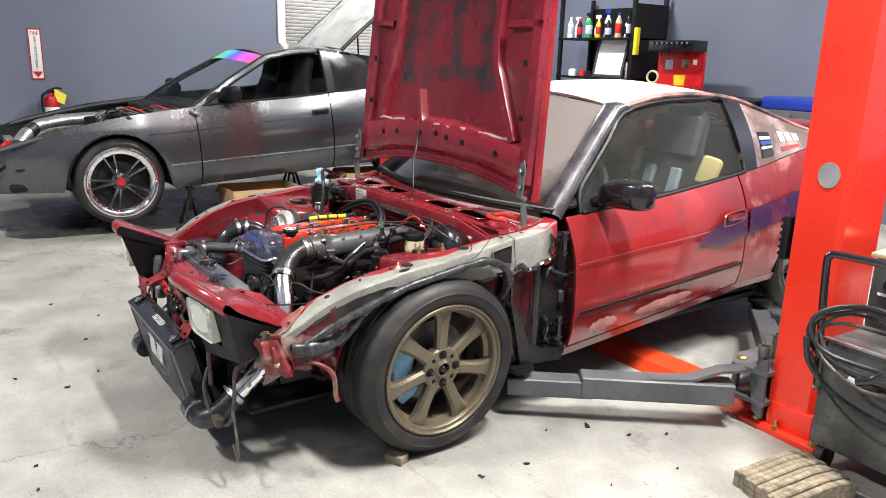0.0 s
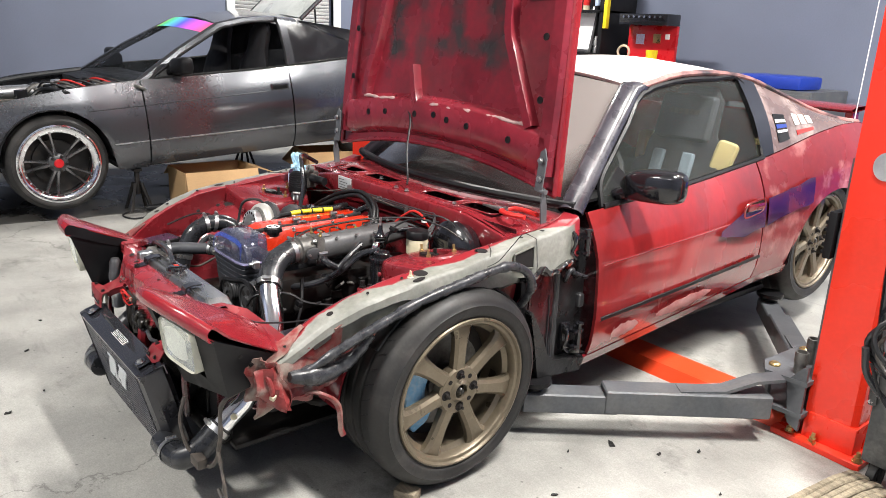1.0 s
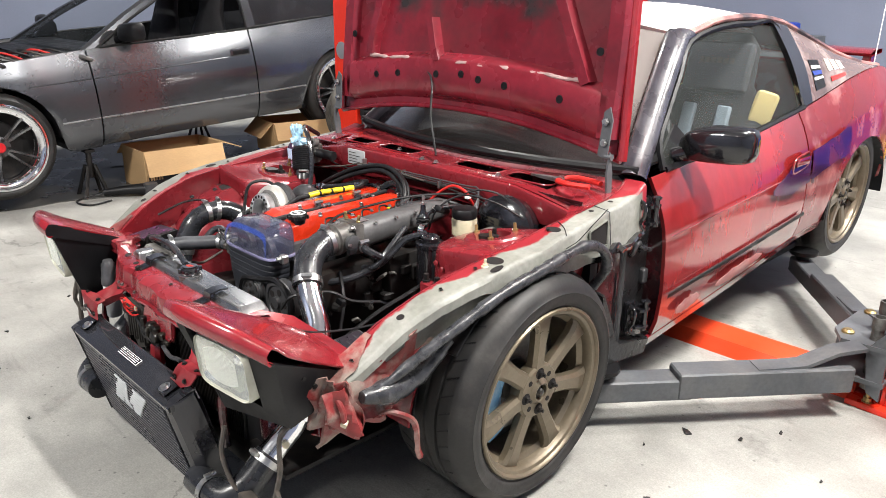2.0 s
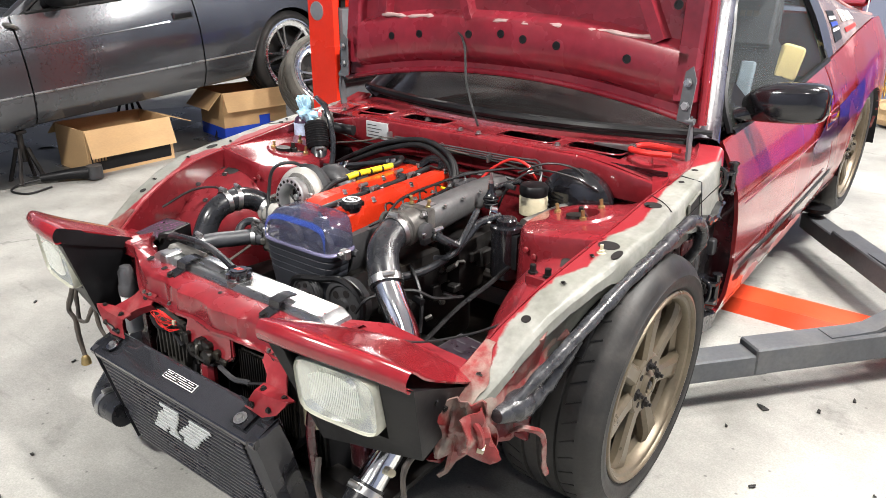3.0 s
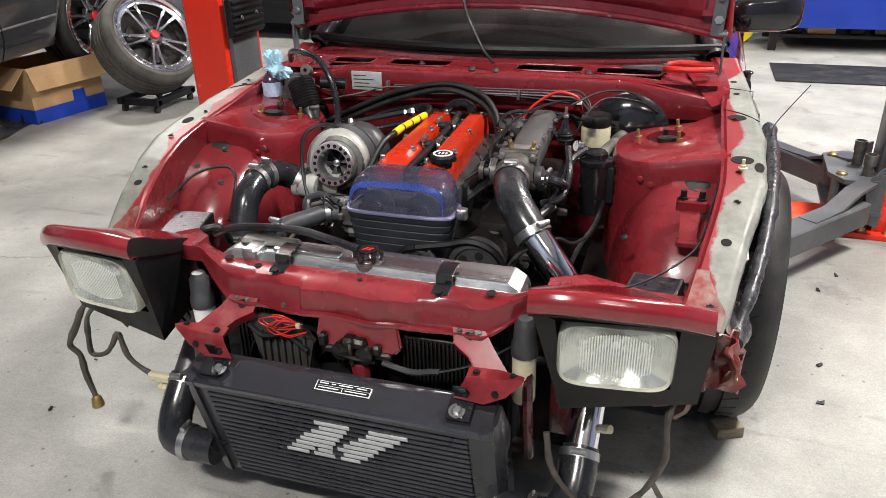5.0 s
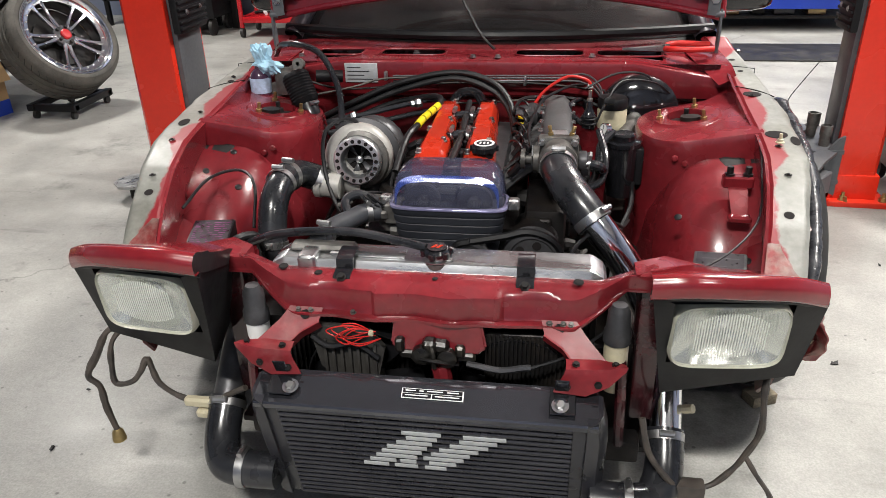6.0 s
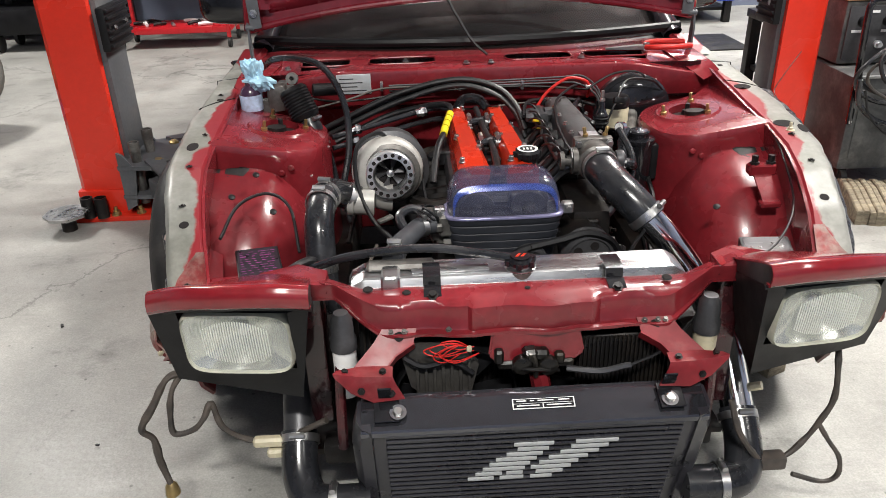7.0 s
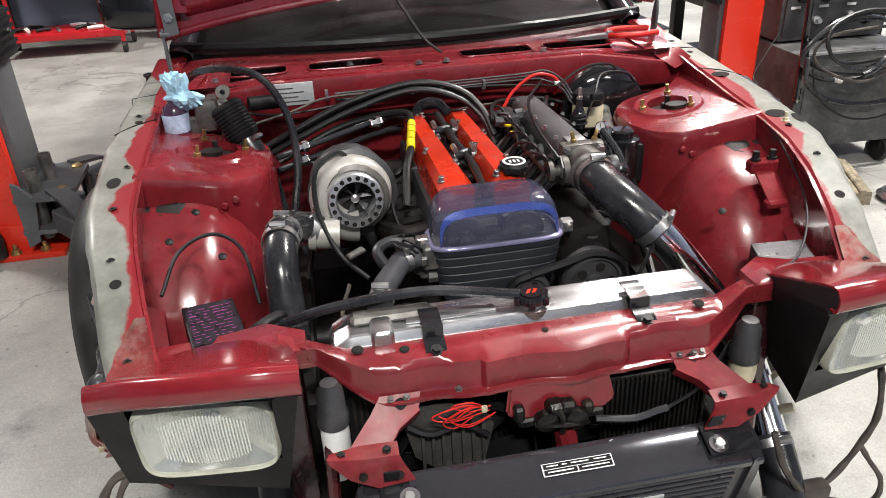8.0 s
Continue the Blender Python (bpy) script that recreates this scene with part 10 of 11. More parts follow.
gl.visible_shadow = False
rows = [[Vector(p) + Vector((0, -0.004, 0.004)) for p in row] for row in glass_rows(12)[10:]]
part("sun_strip", sheet(bmesh.new(), rows, 0.002), "rainbow", gl, "rainbow windscreen sun strip")
part("cabin_floor", boxed((-0.70, 0.4, 0.20), (0.70, 3.2, 0.24), 0.01), "black", gcar)
part("dashboard", boxed((-0.64, 0.55, 0.60), (0.64, 0.86, 0.80), 0.05, seg=3), "black", gcar)
for x in (0.36, -0.36):
    seat(gcar, x, 1.5, 0.28, "seat", None)
part("rear_deck", boxed((-0.62, 2.2, 0.60), (0.62, 3.25, 0.66), 0.01), "seat", gcar)
part("tail_panel", sheet(bmesh.new(), [[(u * w, y + 0.06 * (1 - u * u), z) for u in (k / 5 - 1 for k in range(11))] for w, y, z in ((0.68, 3.28, 0.82), (0.69, 3.36, 0.70), (0.66, 3.40, 0.52), (0.62, 3.36, 0.36))], 0.012), "grey_paint", gcar)
# raised hatch: swings up from the roof's rear edge
HA = Matrix.Translation((0, 1.98, 1.17)) @ Matrix.Rotation(radians(48), 4, "X") @ Matrix.Translation((0, -1.98, -1.17))
hatch = part("rear_hatch", sheet(bmesh.new(), [[HA @ Vector(p) for p in row] for row in roof_rows(5.2, 8.8, 10, 0.045)], 0.012), "hatchglass", gcar, "raised rear hatch with dusty pale glass")
for sign in (1, -1):
    edge = [HA @ Vector((sign * rail_at(s).x, rail_at(s).y, rail_at(s).z)) for s in (5.2, 6, 7, 8, 8.8)]
    part("hatch_frame", tubed(edge, 0.018, seg=8), "grey_paint", hatch)
    part("hatch_strut", rod(bmesh.new(), (sign * 0.58, 2.75, 0.90), edge[3], 0.009, seg=8), "black", gcar)
# bare engine bay
part("bay_floor", boxed((-0.66, -0.70, 0.30), (0.66, 0.5, 0.36), 0.02), "black", gcar)
part("firewall", boxed((-0.66, 0.42, 0.30), (0.66, 0.50, 0.77), 0.02), "grey_patch", gcar)
part("cowl", sheet(bmesh.new(), [[(u * 0.66, y - 0.05 * (1 - u * u), z) for u in (k / 4 - 1 for k in range(9))] for y, z in ((0.45, 0.77), (0.60, 0.785))], 0.01), "black", gcar)
part("engine", boxed((-0.16, -0.35, 0.34), (0.14, 0.32, 0.66), 0.04, seg=3), "iron", gcar)
part("cam_cover", boxed((-0.10, -0.33, 0.66), (0.08, 0.25, 0.715), 0.03, seg=3), "castdark", gcar)
part("plenum", tubed([(0.22, 0.25, 0.66), (0.24, 0.0, 0.68), (0.25, -0.28, 0.68), (0.30, -0.48, 0.64)], 0.055, seg=14), "cast", gcar, "silver cast intake")
part("charge_pipe", tubed([(0.30, -0.45, 0.65), (0.44, -0.52, 0.62), (0.52, -0.62, 0.56)], 0.035, seg=14), "cast", gcar)
part("red_coupler", tubed([(0.36, -0.60, 0.60), (0.46, -0.66, 0.60), (0.55, -0.70, 0.57)], 0.036, seg=14), "redwire", gcar, "bright red silicone coupler")
rnd = random.Random(5)
for k in range(10):
    a = Vector((rnd.uniform(0.1, 0.6), rnd.uniform(-0.1, 0.45), 0.70))
    part("bay_hose", tubed([a, a + Vector((rnd.uniform(-0.1, 0.1), 0.1, 0.07)), a + Vector((rnd.uniform(-0.2, 0.2), 0.2, 0.06)), a + Vector((0.05, 0.3, 0.0))], rnd.uniform(0.008, 0.016), seg=8), "wire" if k % 3 else "cast", gcar)
for k in range(4):
    x, y = (0.5, 0.45, 0.3, 0.55)[k], (-0.1, 0.2, 0.4, 0.05)[k]
    part("bay_canister", rod(bmesh.new(), (x, y, 0.5), (x, y, 0.77), 0.04), "black", gcar)
part("radiator", boxed((-0.33, -0.62, 0.30), (0.33, -0.56, 0.60), 0.01), "alu", gcar)
part("silver_pipe", tubed([(0.58, -0.60, 0.62), (0.45, -0.52, 0.68), (0.30, -0.40, 0.72), (0.28, -0.15, 0.74), (0.32, 0.05, 0.73)], 0.045, seg=14), "alu", gcar, "bare aluminium charge pipe")
part("coupler", tubed([(0.44, -0.515, 0.684), (0.37, -0.46, 0.705)], 0.049, seg=14, curved=False), "hose", gcar)
part("intake_log", boxed((0.16, -0.30, 0.70), (0.24, 0.20, 0.775), 0.025, seg=3), "alu", gcar)
for k in range(7):
    x, y = 0.40 + 0.06 * math.sin(k * 2.1), 0.02 + k * 0.065
    part("valve_block", boxed((-0.03, -0.02, 0), (0.03, 0.025, 0.05 + 0.02 * (k % 3)), 0.008, pose(x, y, 0.72, 5 * (k % 3), 0, 40 * k)), ("cast", "black", "alu", "iron")[k % 4], gcar)
    part("bay_wire", tubed([(x, y, 0.76), (x + 0.08, y + 0.03, 0.81), (x + 0.15, y + 0.10, 0.79), (x + 0.2, y + 0.18, 0.74)], 0.007, seg=6), ("wire", "greywire", "redwire")[k % 3], gcar)
gcar.matrix_basis = Matrix.Translation((-3.835, -0.2, 0.085 + 0.31)) @ Matrix.Rotation(radians(3.4), 4, "X") @ Matrix.Translation((0, 1.2, -0.31))
for x, y in ((-3.17, 0.32), (-4.5, 0.32), (-3.17, 1.75), (-4.5, 1.75)):
    js = thing("jack_stand", (x, y, 0), "black steel jack stand under the sill", "jack stand", "jack stands")
    for k in range(4):
        a = math.pi / 4 + math.pi / 2 * k
        part("leg", tubed([(x + 0.10 * math.cos(a), y + 0.10 * math.sin(a), 0.0), (x + 0.03 * math.cos(a), y + 0.03 * math.sin(a), 0.20)], 0.012, seg=6, curved=False), "iron", js)
    part("post", rod(bmesh.new(), (x, y, 0.12), (x, y, 0.295), 0.018), "iron", js)
    part("saddle", boxed((x - 0.04, y - 0.03, 0.285), (x + 0.04, y + 0.03, 0.305), 0.006), "iron", js)


# ---- floor things ----
def open_box(name, corner, w, d, h, rz, label, flaps, tape=None, print_band=None):
    """An open cardboard box: corner is its base's first corner, w along its local x, d along its local y."""
    m = Matrix.Translation(corner) @ pose(0, 0, 0, 0, 0, rz)
    ob = new(name)
    ob.matrix_basis = m
    tagged(ob, label, "box", "cardboard boxes")
    def put(n, bm, mt, text="", parent=ob):
        bm.transform(m)
        return part(n, bm, mt, parent, text, 0)
    t = 0.005
    body = bmesh.new()
    box(body, (0, 0, 0), (w, d, t))
    box(body, (0, 0, t), (w, t, h)), box(body, (0, d - t, t), (w, d, h))
    box(body, (0, t, t), (t, d - t, h)), box(body, (w - t, t, t), (w, d - t, h))
    put("carton", body, "card")
    put("lining", boxed((t + 0.001, t + 0.001, t + 0.001), (w - t - 0.001, d - t - 0.001, t + 0.004), 0), "card_in")
    for side, length, ang in flaps:
        f = bmesh.new()
        if side in "fb":
            box(f, (0.004, 0, 0), (w - 0.004, length, 0.004))
        else:
            box(f, (0, 0.004, 0), (length, d - 0.004, 0.004))
        if side == "f":
            mm = Matrix.Translation((0, 0, h)) @ Matrix.Rotation(radians(-ang), 4, "X") @ Matrix.Scale(-1, 4, (0, 1, 0))
        elif side == "b":
            mm = Matrix.Translation((0, d, h)) @ Matrix.Rotation(radians(ang), 4, "X")
        elif side == "l":
            mm = Matrix.Translation((0, 0, h)) @ Matrix.Rotation(radians(ang), 4, "Y") @ Matrix.Scale(-1, 4, (1, 0, 0))
        else:
            mm = Matrix.Translation((w, 0, h)) @ Matrix.Rotation(radians(-ang), 4, "Y")
        f.transform(mm)
        put("flap", f, "card")
    if tape:
        b = bmesh.new()
        box(b, (-0.001, -0.0015, 0), (w + 0.001, -0.0002, tape)), box(b, (w + 0.0002, -0.001, 0), (w + 0.0015, d, tape)), box(b, (-0.0015, -0.001, 0), (-0.0002, d, tape))
        box(b, (w * 0.55, -0.0018, tape), (w * 0.72, -0.0004, tape + 0.06))
        put("tape_band", b, "bluetape", "bright blue masking tape")
    if print_band:
        put("printed_band", boxed((0.02, -0.0015, 0.02), (w - 0.02, -0.0003, print_band), 0), "black", "faded black printed band")
        for k in range(5):
            put("print_bar", boxed((0.03 + k * 0.018, -0.0026, print_band - 0.055), (0.042 + k * 0.018, -0.0012, print_band - 0.02), 0), "card_in")
    return ob


open_box("cardboard_box", (-2.99, 0.60, 0), 0.56, 0.38, 0.27, 88, "open brown cardboard box with a folded-down flap", (("f", 0.17, -72), ("b", 0.15, -35), ("r", 0.16, -20)), None, 0.13)
open_box("cardboard_box", (-3.10, 1.66, 0), 0.50, 0.36, 0.33, 80, "open brown cardboard box banded with blue tape", (("f", 0.14, -66), ("l", 0.15, -45), ("b", 0.12, -30), ("r", 0.12, -25)), 0.085)

spare = thing("spare_wheel", (0, 0, 0), "loose polished wheel with a worn tyre leaning on the car", "wheel")
wheel(spare, (0, 0, 0), 1, "multi")
lean = Vector((0.80, -0.28, 0.53)).normalized()
across = Vector((0, 0, 1)).cross(lean).normalized()
rest = lean.cross(across)
spare.matrix_basis = Matrix.Translation((-2.55, 2.18, 0.464)) @ Matrix((lean, across, rest)).transposed().to_4x4()

dolly = thing("wheel_dolly", (-2.66, 2.22, 0), "low black steel wheel dolly under the loose wheel", "dolly")
for dx in (-0.13, 0.13):
    part("side_bar", boxed((-2.66 + dx - 0.02, 2.02, 0.05), (-2.66 + dx + 0.02, 2.42, 0.088), 0.004), "black", dolly)
for dy in (-0.17, 0.17):
    part("cross_bar", boxed((-2.81, 2.22 + dy - 0.02, 0.045), (-2.51, 2.22 + dy + 0.02, 0.084), 0.004), "black", dolly)
    for dx in (-0.12, 0.12):
        part("caster", lathe(bmesh.new(), [(0.008, -0.01), (0.023, -0.01), (0.023, 0.01), (0.008, 0.01)], (-2.66 + dx, 2.22 + dy, 0.023), (1, 0, 0), 12), "rubber", dolly)
solo("wood_block", boxed((-0.034, -0.024, 0), (0.034, 0.024, 0.030), 0.003, pose(0.745, -0.165, 0, 0, 0, 25)), "wood", "small split wood block by the tyre", "wood block")
# ribbed ramp block: stacked strips
ramp = thing("wood_ramp", (1.57, 0.83, 0), "worn ribbed wooden ramp block on the floor", "ramp")
RM = pose(1.60, 0.82, 0, 0, 0, -14)
for k in range(9):
    x = -0.105 + k * 0.0234
    worn = 0.004 * math.sin(k * 2.9)
    bm = bmesh.new()
    rows = []
    for n in range(9):
        y = lerp(-0.15 + 0.004 * math.sin(k * 1.7), 0.15 + 0.003 * math.sin(k * 2.3), n / 8)
        top = 0.055 + 0.030 * min(1, n / 5) - (0.016 if n == 8 else 0) + worn + 0.0025 * noise.noise(Vector((k * 3.1, n * 0.7, 0)))
        rows.append([(x, y, 0), (x, y, top - 0.005), (x + 0.004, y, top), (x + 0.0185, y, top), (x + 0.0225, y, top - 0.005), (x + 0.0225, y, 0)])
    sheet(bm, rows, closed=True)
    bm.verts.ensure_lookup_table()
    bm.faces.new(bm.verts[:6]), bm.faces.new(bm.verts[-6:])
    bm.transform(RM)
    part("strip", bm, "wood", ramp)

# black tool under the grey car
pt = thing("power_tool", (-2.95, 0.48, 0), "black corded polisher lying on the floor", "power tool")
part("tool_body", tubed([(-3.05, 0.34, 0.035), (-2.98, 0.46, 0.045), (-2.92, 0.56, 0.045)], 0.035, radii=[0.022, 0.03, 0.042], seg=12), "black", pt)
part("tool_head", rod(bmesh.new(), (-2.90, 0.585, 0.01), (-2.90, 0.585, 0.085), 0.045), "castdark", pt)
part("cord", tubed([(-3.05, 0.34, 0.03), (-3.10, 0.24, 0.012), (-3.02, 0.16, 0.008), (-2.90, 0.20, 0.008), (-2.93, 0.34, 0.008)], 0.006, seg=8), "wire", pt)
# oily patch sized to the grey coupe, its floor shade painted in
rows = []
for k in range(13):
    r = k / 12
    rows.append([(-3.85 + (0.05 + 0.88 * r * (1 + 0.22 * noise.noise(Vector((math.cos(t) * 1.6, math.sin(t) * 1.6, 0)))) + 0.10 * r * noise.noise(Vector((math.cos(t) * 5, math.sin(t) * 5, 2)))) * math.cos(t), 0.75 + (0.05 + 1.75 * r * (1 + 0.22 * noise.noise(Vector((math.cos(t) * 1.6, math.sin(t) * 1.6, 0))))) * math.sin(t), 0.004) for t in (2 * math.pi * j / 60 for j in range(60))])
solo("oil_stain", sheet(bmesh.new(), rows, 0.001, closed=True), "oil", "dark oily stain and painted car shade on the concrete", "stain", smooth=0)
# bits of debris and dry leaves
rnd = random.Random(11)
chips = [(0.915, 0.578), (1.122, 0.785), (1.0, 0.20), (1.25, 0.35), (0.86, 0.42), (1.05, 0.66), (0.30, -1.20), (-0.45, -1.0), (0.98, 0.02), (1.30, 0.62), (-0.95, -0.55), (0.85, -0.60), (1.10, -0.35)]
for k in range(26):
    chips.append((rnd.uniform(-1.6, 1.7), rnd.uniform(-1.3, 0.6)))
n_chip = 0
for x, y in chips:
    if abs(x) < 0.84 and y > -0.85:
        continue
    n_chip += 1
    s = rnd.uniform(0.008, 0.018) if n_chip <= 2 else rnd.uniform(0.004, 0.012)
    bm = bmesh.new()
    a0 = rnd.uniform(0, 6)
    pts = [(x + s * r * math.cos(a0 + a), y + s * r * math.sin(a0 + a), 0.004 + 0.004 * rnd.random()) for a, r in ((0, 1.2), (1.0, 0.5), (2.2, 0.9), (3.3, 1.1), (4.4, 0.35), (5.4, 0.7))]
    slab(bm, pts, 0.004)
    solo("debris_chip", bm, "rubber" if k % 3 else "card_in", "small dark scrap lying on the concrete", "debris", "floor debris", smooth=0)

# ---- welding cart beside the column ----
wc = thing("welding_cart", (1.735, 1.243, 0), "dark steel welding cart hung with coiled black cable", "welding cart")
WM = pose(1.735, 1.243, 0, 0, 0, -1)
def wpart(name, bm, mt, label=""):
    bm.transform(WM)
    return part(name, bm, mt, wc, label)
wpart("cabinet", boxed((-0.20, -0.24, 0.10), (0.30, 0.26, 0.478), 0.015), "scuffed", "scuffed dark grey cabinet")
wpart("top_edge", boxed((-0.202, -0.243, 0.474), (0.302, -0.225, 0.484), 0.003), "steel", "worn bright cabinet edge")
wpart("cabinet_seam", boxed((-0.165, -0.2435, 0.15), (0.265, -0.2395, 0.43), 0.002), "scuffed")
wpart("machine", boxed((-0.185, -0.04, 0.482), (0.28, 0.25, 0.735), 0.02), "scuffed")
wpart("machine_lid", boxed((-0.192, -0.05, 0.735), (0.287, 0.255, 0.752), 0.006), "brown_bag", "dusty tan machine lid")
wpart("front_panel", boxed((-0.17, -0.048, 0.505), (0.265, -0.0405, 0.715), 0.004), "castdark")
for k in range(3):
    lathe(bm := bmesh.new(), [(0.022, 0), (0.02, 0.018), (0, 0.02)], (-0.11 + k * 0.1, -0.048, 0.655), (0, -1, 0), 16)
    wpart("knob", bm, "black")
for k in range(5):
    wpart("panel_print", boxed((-0.150 + k * 0.06, -0.0495, 0.612 + 0.075 * (k % 2)), (-0.110 + k * 0.06, -0.0475, 0.622 + 0.075 * (k % 2)), 0), "white")
for k, (xa, za) in enumerate(((-0.035, 0.565), (0.045, 0.545), (0.11, 0.575), (0.18, 0.55))):
    lathe(bm := bmesh.new(), [(0.016, 0), (0.016, 0.012), (0.010, 0.014), (0.010, 0.03), (0, 0.03)], (xa, -0.048, za), (0, -1, 0), 14)
    wpart("socket", bm, ("alu", "black", "steel", "black")[k])
wpart("handle_tube", tubed([(-0.195, -0.25, 0.30), (-0.205, -0.255, 0.46), (-0.215, -0.26, 0.60), (-0.222, -0.262, 0.735), (-0.213, -0.262, 0.758), (-0.19, -0.262, 0.768), (0.0, -0.262, 0.772), (0.27, -0.262, 0.768), (0.294, -0.262, 0.755), (0.30, -0.26, 0.72), (0.295, -0.25, 0.30)], 0.0125, seg=10), "blackgloss", "bent black tube handle")
for z in (0.31, 0.42):
    for x in (-0.198, 0.296):
        wpart("handle_bolt", rod(bmesh.new(), (x, -0.262, z), (x, -0.236, z), 0.007, seg=6), "steel")
# loose rings of welding lead hung on the handle
for k, (dx, dz, rx, rz, r_) in enumerate(((0.0, 0.0, 0.205, 0.118, 0.0090), (0.012, 0.014, 0.196, 0.112, 0.0070), (0.020, -0.012, 0.182, 0.100, 0.0060), (0.028, 0.024, 0.170, 0.088, 0.0055), (0.016, 0.045, 0.188, 0.094, 0.0075))):
    c = Vector((-0.025 + dx, -0.292 - 0.014 * k, 0.505 + dz))
    line = [c + Vector((rx * math.cos(t) * (1 + 0.05 * math.sin(2 * t + k)), 0.018 * math.sin(2 * t + k), rz * math.sin(t) * (1 + 0.07 * math.cos(3 * t + 2 * k)))) for t in (2 * math.pi * j / 32 for j in range(33))]
    wpart("coiled_cable", tubed(line, r_, seg=8, curved=False), ("hose", "wire", "greywire")[k % 3], "black welding lead")
wpart("cable_tie", rod(bmesh.new(), (-0.078, -0.290, 0.393), (-0.052, -0.290, 0.387), 0.0135, seg=12), "white", "white tape on the lead")
wpart("cable_end", tubed([(-0.02, -0.36, 0.42), (0.02, -0.365, 0.44), (0.06, -0.36, 0.475), (0.10, -0.355, 0.485), (0.15, -0.34, 0.49)], 0.013), "hose")
wpart("drooping_cable", tubed([(-0.225, -0.31, 0.49), (-0.205, -0.30, 0.40), (-0.12, -0.29, 0.325), (0.02, -0.285, 0.285), (0.16, -0.285, 0.285), (0.28, -0.275, 0.33)], 0.0105, seg=10), "hose")
wpart("thin_lead", tubed([(-0.20, -0.315, 0.45), (-0.14, -0.30, 0.33), (0.0, -0.29, 0.235), (0.15, -0.285, 0.22), (0.28, -0.28, 0.27)], 0.0045, seg=8), "wire")
for x in (-0.16, 0.26):
    for y in (-0.2, 0.22):
        wpart("caster", lathe(bmesh.new(), [(0.02, -0.012), (0.05, -0.012), (0.05, 0.012), (0.02, 0.012)], (x, y, 0.05), (1, 0, 0), 16), "rubber")
        wpart("caster_fork", boxed((x - 0.018, y - 0.02, 0.045), (x + 0.018, y + 0.02, 0.105), 0.004), "iron")
tc_ = thing("tool_chest", (2.05, 2.35, 0), "red steel tool box on a dark rolling bench", "tool chest")
part("bench_top", boxed((1.62, 1.98, 0.42), (2.5, 2.7, 0.47), 0.01), "iron", tc_)
for x in (1.66, 2.46):
    for y in (2.02, 2.66):
        part("leg", boxed((x - 0.03, y - 0.03, 0), (x + 0.03, y + 0.03, 0.42), 0.004), "iron", tc_)
part("shelf", boxed((1.66, 2.02, 0.12), (2.46, 2.66, 0.15), 0.004), "iron", tc_)
part("red_box", boxed((1.66, 2.02, 0.47), (2.35, 2.6, 0.95), 0.015), "tool_red", tc_, "red tool box")
for k in range(3):
    part("drawer", boxed((1.69, 2.012, 0.50 + k * 0.14), (2.32, 2.02, 0.62 + k * 0.14), 0.004), "tool_red", tc_)
tc_.matrix_basis = Matrix.Translation((0.2, 0.0, 0)) @ tc_.matrix_basis
solo("steel_bar", boxed((-0.30, -0.03, 0), (0.30, 0.03, 0.05), 0.003, pose(2.20, 0.90, 0, 0, 0, -50)), "lift_grey", "grey channel bar lying on the floor", "steel bar")
lathe(bm := bmesh.new(), [(0, 0), (0.07, 0), (0.085, 0.02), (0.07, 0.035), (0.03, 0.04), (0.025, 0.06), (0, 0.06)], (1.80, 0.66, 0), (0, 0, 1), 20)
solo("round_dish", bm, "steel", "small round steel dish on the floor", "dish")

# ---- west wall ----
sg = thing("extinguisher_sign", (X0, -0.35, 1.05), "white sign lettered for the fire extinguisher, red ends", "sign")
sy, sz0, sz1 = -0.37, 1.03, 1.50
part("board", boxed((X0, sy - 0.055, sz0), (X0 + 0.006, sy + 0.055, sz1), 0.001), "white", sg)
for lo, hi in (((sy - 0.055, sz0), (sy + 0.055, sz0 + 0.012)), ((sy - 0.055, sz1 - 0.012), (sy + 0.055, sz1)), ((sy - 0.055, sz0), (sy - 0.047, sz1)), ((sy + 0.047, sz0), (sy + 0.055, sz1))):
    part("border", boxed((X0 + 0.005, lo[0], lo[1]), (X0 + 0.008, hi[0], hi[1]), 0), "tool_red", sg)
face = Matrix(((0, 0, 1, X0 + 0.008), (1, 0, 0, sy), (0, 1, 0, 0), (0, 0, 0, 1)))
part("word", text_mesh(bmesh.new(), "FIRE", 0.042, Matrix.Translation((0, 0, sz1 - 0.045)) @ face), "tool_red", sg, smooth=0)
for k, ch in enumerate("EXTINGUISHER"):
    part("letter", text_mesh(bmesh.new(), ch, 0.032, Matrix.Translation((0, 0, sz1 - 0.085 - k * 0.0245)) @ face), "black", sg, smooth=0)
part("arrow", slab(bmesh.new(), [(X0 + 0.0095, sy - 0.045, sz0 + 0.075), (X0 + 0.0095, sy, sz0 + 0.018), (X0 + 0.0095, sy + 0.045, sz0 + 0.075)], 0.002), "tool_red", sg)
fe = thing("fire_extinguisher", (X0 + 0.09, -0.28, 0.62), "red fire extinguisher with a yellow tag on the wall", "extinguisher")
ex, ey = X0 + 0.095, -0.29
part("cylinder", lathe(bmesh.new(), [(0, 0), (0.06, 0), (0.066, 0.01), (0.066, 0.24), (0.055, 0.275), (0.025, 0.295), (0.02, 0.31)], (ex, ey, 0.60), (0, 0, 1), 26), "tool_red", fe)
part("label", lathe(bmesh.new(), [(0.0665, 0.08), (0.0672, 0.082), (0.0672, 0.175), (0.0665, 0.177)], (ex, ey, 0.60), (0, 0, 1), 26, cap=False), "white", fe, "white instruction label")
bm = bmesh.new()
box(bm, (ex - 0.02, ey - 0.03, 0.905), (ex + 0.02, ey + 0.03, 0.94), 0.006)
